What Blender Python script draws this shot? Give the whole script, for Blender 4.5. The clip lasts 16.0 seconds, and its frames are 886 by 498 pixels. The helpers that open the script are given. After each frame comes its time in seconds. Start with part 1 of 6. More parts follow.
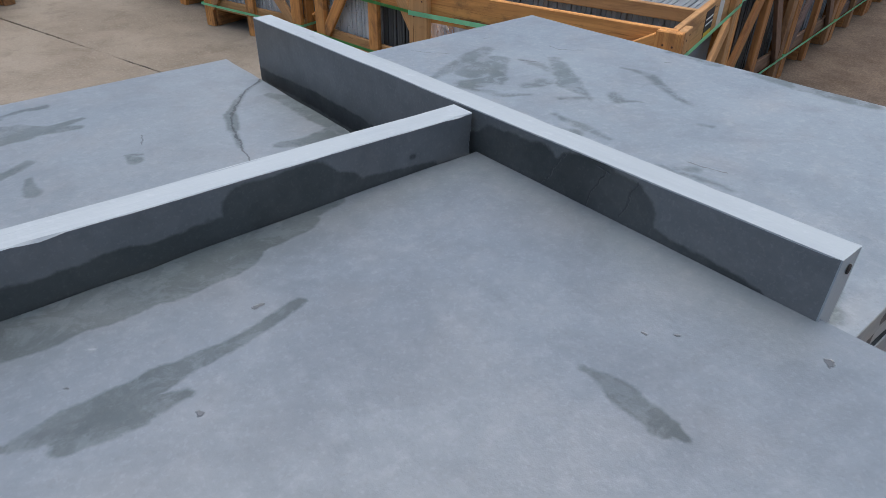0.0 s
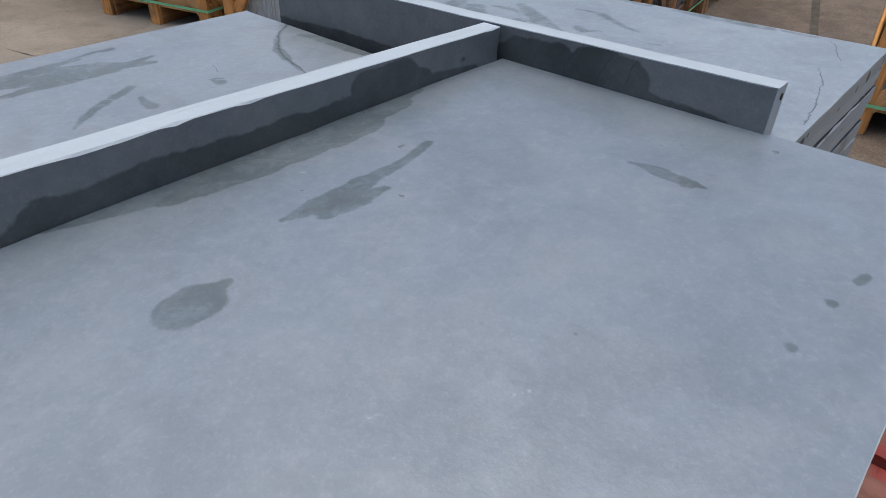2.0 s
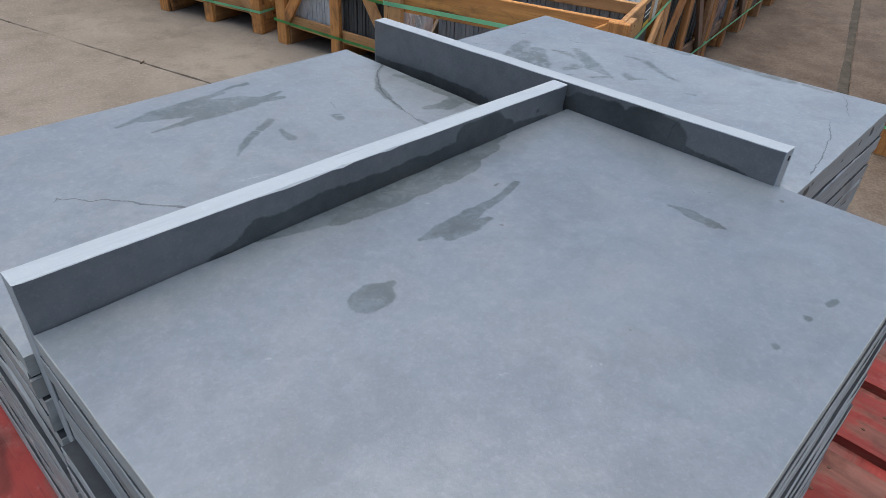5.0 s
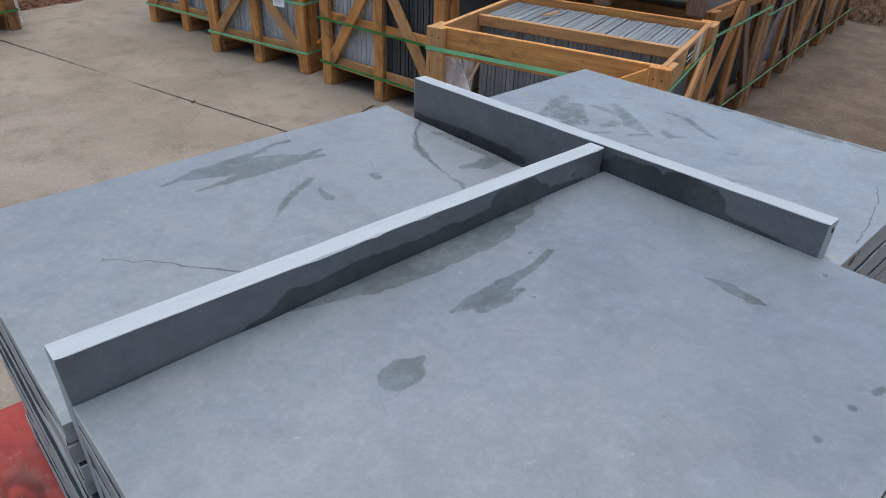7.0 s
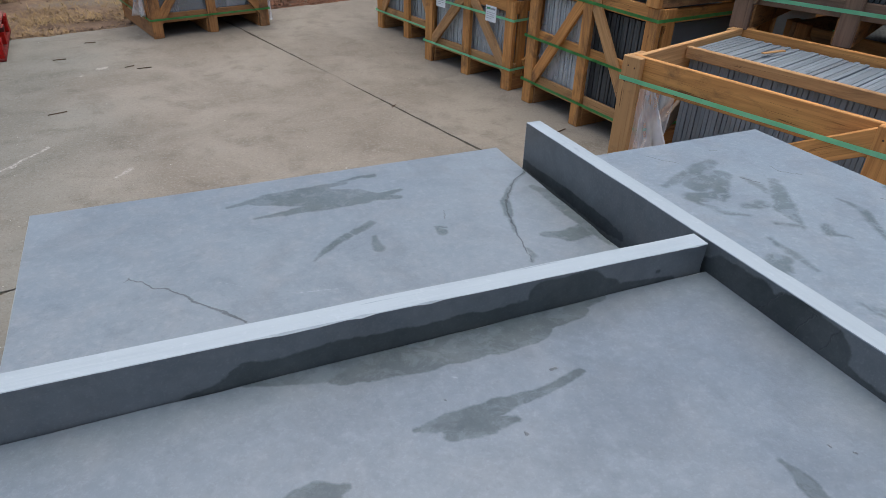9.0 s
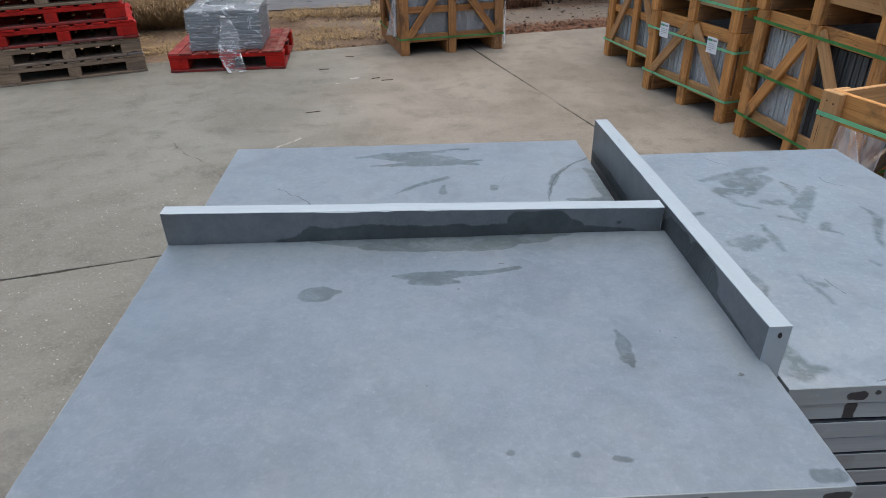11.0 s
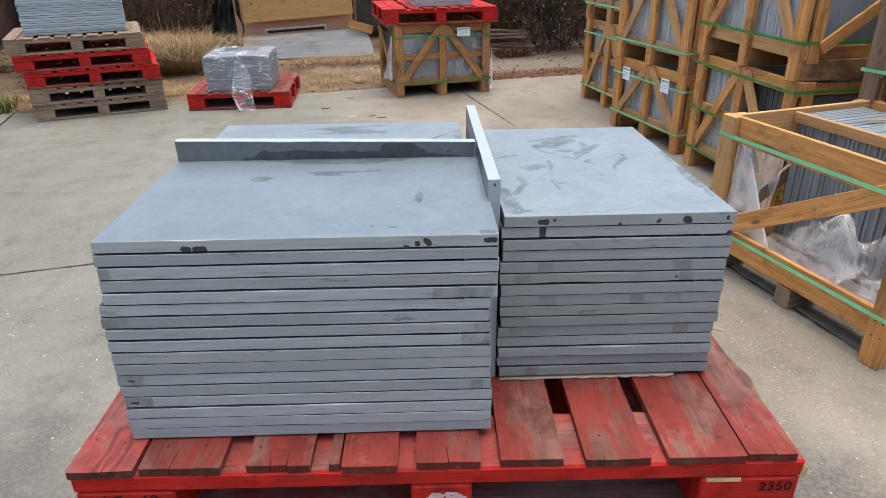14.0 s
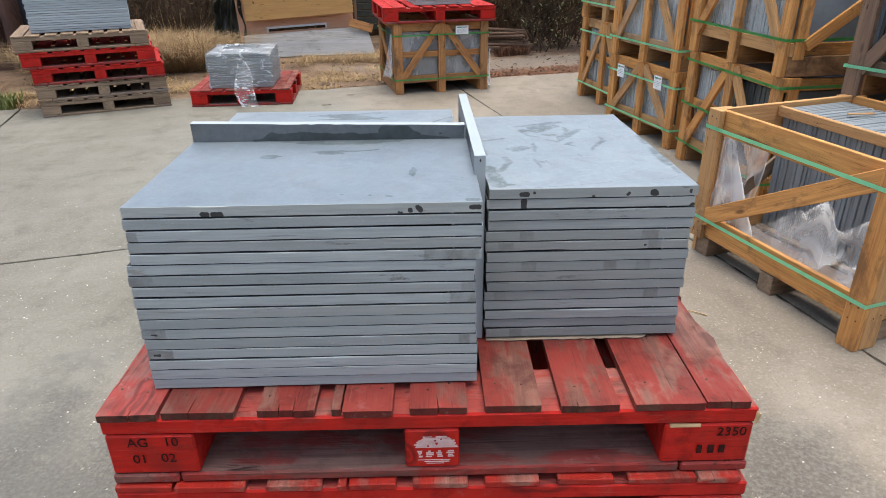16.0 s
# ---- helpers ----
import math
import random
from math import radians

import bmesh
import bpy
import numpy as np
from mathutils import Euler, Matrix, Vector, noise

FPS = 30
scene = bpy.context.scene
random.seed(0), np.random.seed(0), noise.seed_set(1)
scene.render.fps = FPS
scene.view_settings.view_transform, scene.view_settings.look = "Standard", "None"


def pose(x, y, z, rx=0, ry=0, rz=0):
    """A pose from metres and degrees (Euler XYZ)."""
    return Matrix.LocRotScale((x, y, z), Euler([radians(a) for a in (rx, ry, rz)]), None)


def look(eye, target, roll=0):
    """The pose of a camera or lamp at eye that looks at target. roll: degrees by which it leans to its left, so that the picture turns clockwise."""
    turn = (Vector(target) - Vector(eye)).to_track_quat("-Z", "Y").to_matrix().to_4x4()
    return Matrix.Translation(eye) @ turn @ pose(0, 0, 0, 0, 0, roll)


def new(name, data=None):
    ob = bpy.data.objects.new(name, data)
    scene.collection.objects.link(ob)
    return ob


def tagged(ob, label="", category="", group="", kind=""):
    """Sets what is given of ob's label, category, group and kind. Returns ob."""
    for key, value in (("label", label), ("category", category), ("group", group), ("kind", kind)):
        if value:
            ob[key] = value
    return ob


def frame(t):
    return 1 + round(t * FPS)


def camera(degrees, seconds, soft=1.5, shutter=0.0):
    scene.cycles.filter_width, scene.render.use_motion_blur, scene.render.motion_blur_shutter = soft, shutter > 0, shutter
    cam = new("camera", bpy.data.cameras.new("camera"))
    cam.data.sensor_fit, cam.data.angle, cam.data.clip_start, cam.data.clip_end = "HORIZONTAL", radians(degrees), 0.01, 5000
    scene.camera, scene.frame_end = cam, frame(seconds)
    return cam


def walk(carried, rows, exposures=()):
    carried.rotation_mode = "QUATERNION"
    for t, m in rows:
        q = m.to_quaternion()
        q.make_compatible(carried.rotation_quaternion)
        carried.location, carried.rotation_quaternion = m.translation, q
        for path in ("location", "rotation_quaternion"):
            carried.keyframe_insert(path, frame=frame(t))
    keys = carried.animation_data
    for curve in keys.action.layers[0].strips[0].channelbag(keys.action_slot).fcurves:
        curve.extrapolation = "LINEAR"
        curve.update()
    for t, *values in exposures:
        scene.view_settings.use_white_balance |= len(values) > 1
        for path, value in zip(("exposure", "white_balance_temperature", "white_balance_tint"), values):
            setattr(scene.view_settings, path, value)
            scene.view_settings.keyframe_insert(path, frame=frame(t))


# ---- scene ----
cam = camera(67.3, 16.0, soft=0.45, shutter=0.0)
PATH = [
    (0, (-0.31, 0.066, 1.379), (0.766, 1.332, 0.266), 1.1),
    (0.5, (-0.381, 0.054, 1.376), (0.827, 1.221, 0.291), 1.2),
    (1, (-0.425, 0.043, 1.368), (0.713, 1.247, 0.247), 0.8),
    (1.5, (-0.486, 0.04, 1.372), (0.68, 1.182, 0.217), 1.7),
    (2, (-0.523, 0.021, 1.378), (0.74, 1.079, 0.245), 2.2),
    (2.5, (-0.558, 0.019, 1.388), (0.742, 1.072, 0.292), 3.1),
    (3, (-0.582, 0.011, 1.401), (0.705, 1.096, 0.319), 2.8),
    (3.5, (-0.603, 0.006, 1.414), (0.68, 1.077, 0.316), 3.5),
    (4, (-0.631, 0.002, 1.435), (0.639, 1.077, 0.326), 3.7),
    (4.2, (-0.639, -0.004, 1.445), (0.614, 1.08, 0.325), 3.8),
    (6.3, (-0.661, -0.02, 1.501), (0.537, 1.099, 0.355), 3.9),
    (6.5, (-0.66, -0.014, 1.502), (0.537, 1.129, 0.379), 4.0),
    (7, (-0.641, -0.007, 1.505), (0.526, 1.221, 0.44), 2.4),
    (7.5, (-0.577, -0.01, 1.503), (0.47, 1.337, 0.458), 2.7),
    (8, (-0.532, -0.016, 1.51), (0.338, 1.436, 0.444), 2.3),
    (8.5, (-0.529, -0.003, 1.507), (0.328, 1.467, 0.457), 1.4),
    (9, (-0.449, 0.008, 1.509), (0.248, 1.563, 0.46), 2.0),
    (9.5, (-0.354, -0.027, 1.511), (-0.134, 1.638, 0.426), 0.1),
    (9.7, (-0.347, -0.05, 1.514), (-0.194, 1.616, 0.418), -0.1),
    (11.8, (-0.216, -0.486, 1.562), (-0.214, 1.282, 0.628), -0.5),
    (12, (-0.188, -0.521, 1.559), (-0.23, 1.242, 0.616), -0.3),
    (12.5, (-0.172, -0.607, 1.556), (-0.242, 1.161, 0.623), -1.2),
    (13, (-0.21, -0.752, 1.561), (-0.2, 1.038, 0.669), 0.4),
    (13.5, (-0.19, -0.847, 1.569), (-0.114, 0.951, 0.696), -0.4),
    (14, (-0.105, -0.898, 1.573), (-0.061, 0.909, 0.717), -0.6),
    (14.5, (-0.047, -0.954, 1.573), (-0.067, 0.839, 0.687), -1.0),
    (15, (-0.088, -0.986, 1.577), (-0.114, 0.813, 0.704), -1.6),
    (15.5, (-0.135, -1.039, 1.574), (-0.106, 0.765, 0.71), -0.5),
    (16, (-0.092, -1.035, 1.575), (-0.048, 0.772, 0.718), -0.5),
]
EXPOSURES = [(0.0, 0.55, 6280, 8), (4.0, 0.61, 6280, 8), (7.5, 0.585, 6200, 7), (9.5, 0.55, 6150, 6), (12.0, 0.8, 6300, 5), (13.0, 1.04, 6400, 5), (14.5, 1.28, 6480, 5), (16.0, 1.3, 6530, 5)]
walk(cam, [(t, look(eye, target, roll)) for t, eye, target, roll in PATH], EXPOSURES)

# ---- world and sun: a bright overcast sky ----
world = bpy.data.worlds.new("overcast_sky")
scene.world = world
world.use_nodes = True
wt = world.node_tree
sky = wt.nodes.new("ShaderNodeTexSky")
sky.sky_type = "NISHITA"
sky.sun_disc = False
sky.sun_elevation = radians(85)
sky.sun_rotation = radians(35)
sky.air_density = 1.0
sky.dust_density = 5.0
sky.ozone_density = 1.0
wt.nodes["Background"].inputs["Strength"].default_value = 0.15
wt.links.new(sky.outputs["Color"], wt.nodes["Background"].inputs["Color"])
sun_data = bpy.data.lights.new("sun", "SUN")
sun_data.energy = 0.55
sun_data.angle = radians(70)
sun_data.color = (1.0, 0.98, 0.96)
sun_ob = new("sun", sun_data)
sun_ob.matrix_world = look((0.5, 0.7, 9.0), (0, 0, 0))

# ---- node helpers ----


class Nodes:
    """A short way to write node trees."""

    def __init__(self, name):
        self.mat = bpy.data.materials.new(name)
        self.mat.use_nodes = True
        self.t = self.mat.node_tree
        self.bsdf = self.t.nodes["Principled BSDF"]

    def put(self, socket, value):
        if hasattr(value, "is_output"):
            self.t.links.new(value, socket)
        else:
            socket.default_value = value

    def math(self, op, a, b=0.0, c=0.0, clamp=False):
        n = self.t.nodes.new("ShaderNodeMath")
        n.operation, n.use_clamp = op, clamp
        self.put(n.inputs[0], a), self.put(n.inputs[1], b), self.put(n.inputs[2], c)
        return n.outputs[0]

    def vec(self, op, a, b=(0, 0, 0), out=0, scale=None):
        n = self.t.nodes.new("ShaderNodeVectorMath")
        n.operation = op
        self.put(n.inputs[0], a)
        self.put(n.inputs[1], b)
        if scale is not None:
            self.put(n.inputs["Scale"], scale)
        return n.outputs[out]

    def coords(self, kind="Object", scale=(1, 1, 1), shift=True):
        if kind == "World":
            p = self.t.nodes.new("ShaderNodeNewGeometry").outputs["Position"]
        else:
            p = self.t.nodes.new("ShaderNodeTexCoord").outputs[kind]
        if shift and kind != "World":
            r = self.t.nodes.new("ShaderNodeObjectInfo").outputs["Random"]
            p = self.vec("ADD", p, self.vec("SCALE", (13.7, 7.1, 5.3), scale=r))
        return self.vec("MULTIPLY", p, scale)

    def noise(self, p, scale, detail=4.0, rough=0.55, distortion=0.0, colour=False):
        n = self.t.nodes.new("ShaderNodeTexNoise")
        self.put(n.inputs["Vector"], p)
        n.inputs["Scale"].default_value, n.inputs["Detail"].default_value = scale, detail
        n.inputs["Roughness"].default_value, n.inputs["Distortion"].default_value = rough, distortion
        return n.outputs["Color" if colour else 0]

    def voronoi(self, p, scale, feature="F1", rand=1.0):
        n = self.t.nodes.new("ShaderNodeTexVoronoi")
        n.feature = feature
        self.put(n.inputs["Vector"], p)
        n.inputs["Scale"].default_value, n.inputs["Randomness"].default_value = scale, rand
        return n.outputs["Distance"]

    def ramp(self, x, lo, hi, a=0.0, b=1.0):
        n = self.t.nodes.new("ShaderNodeMapRange")
        n.interpolation_type = "SMOOTHSTEP"
        for i, v in enumerate((x, lo, hi, a, b)):
            self.put(n.inputs[i], v)
        return n.outputs[0]

    def mix(self, f, a, b, kind="MIX"):
        n = self.t.nodes.new("ShaderNodeMix")
        n.data_type, n.blend_type = "RGBA", kind
        self.put(n.inputs[0], f)
        for i, v in ((6, a), (7, b)):
            self.put(n.inputs[i], (*v, 1) if isinstance(v, tuple) and len(v) == 3 else v)
        return n.outputs[2]

    def rand(self):
        return self.t.nodes.new("ShaderNodeObjectInfo").outputs["Random"]

    def island(self):
        return self.t.nodes.new("ShaderNodeNewGeometry").outputs["Random Per Island"]

    def bump(self, h, strength, distance):
        n = self.t.nodes.new("ShaderNodeBump")
        n.inputs["Strength"].default_value, n.inputs["Distance"].default_value = strength, distance
        self.put(n.inputs["Height"], h)
        self.t.links.new(n.outputs[0], self.bsdf.inputs["Normal"])

    def finish(self, colour, rough, metal=0.0, spec=0.5):
        self.put(self.bsdf.inputs["Base Color"], (*colour, 1) if isinstance(colour, tuple) and len(colour) == 3 else colour)
        self.put(self.bsdf.inputs["Roughness"], rough)
        self.bsdf.inputs["Metallic"].default_value = metal
        self.bsdf.inputs["Specular IOR Level"].default_value = spec
        return self.mat

    def strokes(self, p, rows):
        """The least distance from p to tapered strokes (x0, y0, r0, x1, y1, r1) in the plane of p's x and y."""
        best = None
        for x0, y0, r0, x1, y1, r1 in rows:
            if x0 == x1 and y0 == y1:
                d = self.math("SUBTRACT", self.vec("DISTANCE", p, (x0, y0, 0), out=1), r0)
            else:
                ba = (x1 - x0, y1 - y0, 0)
                q = self.vec("SUBTRACT", p, (x0, y0, 0))
                k = self.math("DIVIDE", self.vec("DOT_PRODUCT", q, ba, out=1), ba[0] ** 2 + ba[1] ** 2, clamp=True)
                d = self.vec("DISTANCE", q, self.vec("SCALE", ba, scale=k), out=1)
                d = self.math("SUBTRACT", d, self.math("MULTIPLY_ADD", k, r1 - r0, r0))
            best = d if best is None else self.math("MINIMUM", best, d)
        return best

    def rects(self, p, rows):
        """The least distance from p to upright rectangles (x, y, half width, half height)."""
        best = None
        for x, y, hx, hy in rows:
            q = self.vec("SUBTRACT", self.vec("ABSOLUTE", self.vec("SUBTRACT", p, (x, y, 0))), (hx, hy, 0))
            s = self.t.nodes.new("ShaderNodeSeparateXYZ")
            self.t.links.new(q, s.inputs[0])
            d = self.math("MAXIMUM", s.outputs[0], s.outputs[1])
            best = d if best is None else self.math("MINIMUM", best, d)
        return best


# ---- materials ----


def slate_material(name, wet=(), cracks=(), chalk=(), plane="xy", tone=0.78, wobble=0.006, damp=0.46, warm=1.0, broken=0.0, soft=0.0014):
    """Blue-grey cut slate; wet marks, open cracks and chalky scuffs are strokes in the world's plane."""
    n = Nodes(name)
    w = n.coords("World")
    big = n.noise(w, 5.0, 3.0)
    fine = n.noise(w, 130.0, 5.0, 0.7)
    blotch = n.noise(w, 22.0, 5.0, 0.6, 0.4)
    col = n.mix(n.ramp(big, 0.3, 0.7), (0.122 * tone, 0.157 * tone, 0.187 * tone), (0.153 * tone, 0.19 * tone, 0.218 * tone))
    col = n.mix(n.ramp(blotch, 0.45, 0.75, 0.0, 0.55), col, (0.19 * tone, 0.21 * tone, 0.226 * tone))
    col = n.mix(n.ramp(fine, 0.48, 0.68, 0.0, 0.34), col, (0.25 * tone, 0.276 * tone, 0.3 * tone))
    col = n.mix(n.ramp(n.noise(w, 240.0, 3.0, 0.7), 0.55, 0.7, 0.0, 0.3), col, (0.08, 0.094, 0.106))
    col = n.mix(n.ramp(n.noise(w, 11.0, 6.0, 0.7, 0.8), 0.56, 0.74, 0.0, 0.4), col, (0.11, 0.128, 0.145))
    col = n.mix(n.ramp(n.voronoi(w, 75.0), 0.0, 0.09, 0.35, 0.0), col, (0.09, 0.1, 0.11))
    cloud = n.noise(w, 13.0, 5.0, 0.62, 0.6)
    col = n.mix(n.ramp(cloud, 0.36, 0.52, 0.3, 0.0), col, (0.085 * tone, 0.104 * tone, 0.124 * tone))
    col = n.mix(n.ramp(n.noise(w, 420.0, 2.0, 0.6), 0.56, 0.68, 0.0, 0.12), col, (0.3, 0.33, 0.36))
    col = n.mix(n.math("MULTIPLY", n.ramp(n.voronoi(w, 17.0), 0.02, 0.03, 0.8, 0.0), n.ramp(n.noise(w, 7.0, 2.0), 0.52, 0.6)), col, (0.03, 0.035, 0.04))
    tint = n.rand()
    col = n.mix(n.ramp(tint, 0.0, 1.0, 0.0, 0.25), col, (0.13, 0.142, 0.15))
    rough = n.ramp(blotch, 0.3, 0.7, 0.36, 0.45)
    gloss = n.math("MULTIPLY", n.ramp(cloud, 0.34, 0.62, 1.05, 1.25), n.ramp(n.noise(w, 62.0, 5.0, 0.7), 0.35, 0.65, 0.82, 1.06))
    if warm != 1.0:
        col = n.mix(1.0, col, (warm, 1.0, 2.0 - warm), "MULTIPLY")
    height = n.math("ADD", n.math("MULTIPLY", fine, 0.5), n.math("MULTIPLY", blotch, 0.3))
    if plane == "xy":
        flat = n.vec("MULTIPLY", w, (1, 1, 0))
    elif plane == "xz":
        s = n.t.nodes.new("ShaderNodeSeparateXYZ")
        n.t.links.new(w, s.inputs[0])
        c = n.t.nodes.new("ShaderNodeCombineXYZ")
        n.t.links.new(s.outputs[0], c.inputs[0]), n.t.links.new(s.outputs[2], c.inputs[1])
        flat = c.outputs[0]
    else:
        s = n.t.nodes.new("ShaderNodeSeparateXYZ")
        n.t.links.new(w, s.inputs[0])
        c = n.t.nodes.new("ShaderNodeCombineXYZ")
        n.t.links.new(s.outputs[1], c.inputs[0]), n.t.links.new(s.outputs[2], c.inputs[1])
        flat = c.outputs[0]

    def wobbled(amount, scale):
        shift = n.vec("MULTIPLY", n.vec("SUBTRACT", n.noise(flat, scale, 4.0, 0.6, colour=True), (0.5, 0.5, 0.5)), (amount, amount, 0))
        return n.vec("ADD", flat, shift)

    if chalk:
        d = n.strokes(wobbled(0.004, 40.0), chalk)
        m = n.math("MULTIPLY", n.ramp(d, 0.0, -0.0012), n.ramp(n.noise(w, 260.0, 3.0), 0.42, 0.58))
        col = n.mix(n.math("MULTIPLY", m, 0.2), col, (0.5, 0.52, 0.53))
    if wet:
        edge = n.vec("SUBTRACT", n.noise(flat, 130.0, 3.0, 0.6, colour=True), (0.5, 0.5, 0.5))
        d = n.strokes(n.vec("ADD", wobbled(wobble * 3.2, 24.0), n.vec("MULTIPLY", edge, (0.004, 0.004, 0))), wet)
        m = n.ramp(d, soft, -soft)
        m = n.math("MULTIPLY", m, n.ramp(n.noise(w, 14.0, 3.0), 0.3, 0.6, 0.72, 1.0))
        if broken:
            m = n.math("MULTIPLY", m, n.ramp(n.noise(flat, 46.0, 5.0, 0.7, 0.5), 0.4, 0.52, 1.0 - broken, 1.0))
        dark = n.mix(1.0, col, (damp, damp * 1.06, damp * 1.0), "MULTIPLY")
        col = n.mix(m, col, dark)
        rough = n.math("MULTIPLY_ADD", m, 0.06, rough)
        gloss = n.math("MULTIPLY", gloss, n.math("MULTIPLY_ADD", m, -0.55, 1.0))
    if cracks:
        d = n.strokes(wobbled(0.013, 55.0), cracks)
        m = n.ramp(d, 0.0004, -0.0004)
        col = n.mix(n.math("MULTIPLY", m, 0.85), col, (0.035, 0.04, 0.043))
        height = n.math("SUBTRACT", height, n.math("MULTIPLY", m, 2.0))
    n.bump(height, 0.4, 0.0012)
    n.finish(col, rough)
    n.put(n.bsdf.inputs["Specular IOR Level"], gloss)
    return n.mat


def slate_edge_material(name="slate_sawn_edge", spots=(), tone=1.0, smudges=(), patchy=True, cool=1.01):
    """Slabs lower in a stack: sawn edges with rubbed patches and lines of the cleft."""
    n = Nodes(name)
    w = n.coords("World")
    o = n.coords("Object", (1.0, 1.0, 1.0))
    lines = n.noise(n.vec("MULTIPLY", o, (4.0, 4.0, 130.0)), 1.0, 4.0, 0.6, 0.6)
    patch = n.noise(n.vec("MULTIPLY", o, (7.0, 7.0, 30.0)), 1.0, 5.0, 0.65)
    fine = n.noise(w, 160.0, 4.0, 0.6)
    col = n.mix(n.rand(), (0.244, 0.266, 0.258), (0.37, 0.398, 0.387))
    col = n.mix(n.ramp(n.rand(), 0.3, 0.36, 0.0, n.ramp(n.rand(), 0.44, 0.38, 0.0, 0.45)), col, (0.27, 0.262, 0.235))
    col = n.mix(n.ramp(n.noise(n.vec("MULTIPLY", o, (7.0, 7.0, 30.0)), 1.0, 4.0, 0.6), 0.45, 0.7, 0.0, 0.35), col, (0.24, 0.258, 0.257))
    col = n.mix(n.ramp(n.noise(o, 3.0, 3.0), 0.5, 0.75, 0.0, 0.5), col, (0.39, 0.41, 0.405))
    col = n.mix(n.math("MULTIPLY", n.ramp(patch, 0.64, 0.68), n.ramp(fine, 0.35, 0.6, 0.25, 0.8 if patchy else 0.3)), col, (0.1, 0.105, 0.1))
    col = n.mix(n.math("MULTIPLY", n.ramp(patch, 0.34, 0.28), n.ramp(n.rand(), 0.6, 0.8, 0.0, 0.6)), col, (0.19, 0.17, 0.135))
    col = n.mix(n.math("MULTIPLY", n.ramp(lines, 0.63, 0.68), n.ramp(n.noise(o, 6.0, 2.0), 0.5, 0.62, 0.0, 0.5)), col, (0.09, 0.095, 0.095))
    col = n.mix(n.ramp(fine, 0.55, 0.8, 0.0, 0.35), col, (0.43, 0.45, 0.445))
    saw = n.noise(n.vec("MULTIPLY", o, (9.0, 9.0, 210.0)), 1.0, 4.0, 0.65, 0.3)
    col = n.mix(n.ramp(saw, 0.42, 0.68, 0.0, 0.4 if patchy else 0.12), col, (0.2, 0.218, 0.212))
    col = n.mix(n.ramp(n.noise(n.vec("MULTIPLY", o, (3.2, 3.2, 20.0)), 1.0, 4.0, 0.6, 0.5), 0.38, 0.7, 0.0, 0.35), col, (0.3, 0.33, 0.318))
    if tone != 1.0:
        col = n.mix(1.0, col, (tone / cool ** 0.5, tone, tone * cool), "MULTIPLY")
    if spots:
        s = n.t.nodes.new("ShaderNodeSeparateXYZ")
        n.t.links.new(w, s.inputs[0])
        c = n.t.nodes.new("ShaderNodeCombineXYZ")
        n.t.links.new(s.outputs[0], c.inputs[0]), n.t.links.new(s.outputs[2], c.inputs[1])
        shift = n.vec("MULTIPLY", n.vec("SUBTRACT", n.noise(w, 90.0, 3.0, colour=True), (0.5, 0.5, 0.5)), (0.006, 0.006, 0))
        if smudges:
            rub = n.ramp(n.rects(n.vec("ADD", c.outputs[0], n.vec("SCALE", shift, scale=0.7)), smudges), 0.0016, -0.002)
            keep = n.math("MULTIPLY", n.ramp(n.noise(w, 24.0, 4.0, 0.6), 0.34, 0.62, 0.25, 0.85), n.ramp(fine, 0.3, 0.6, 0.75, 1.0))
            col = n.mix(n.math("MULTIPLY", rub, keep), col, (0.15, 0.156, 0.152))
        m = n.ramp(n.strokes(n.vec("ADD", c.outputs[0], shift), spots), 0.0006, -0.0006)
        col = n.mix(m, col, (0.028, 0.03, 0.031))
    n.bump(n.math("ADD", fine, lines), 0.3, 0.001)
    return n.finish(col, 0.55, spec=0.45)


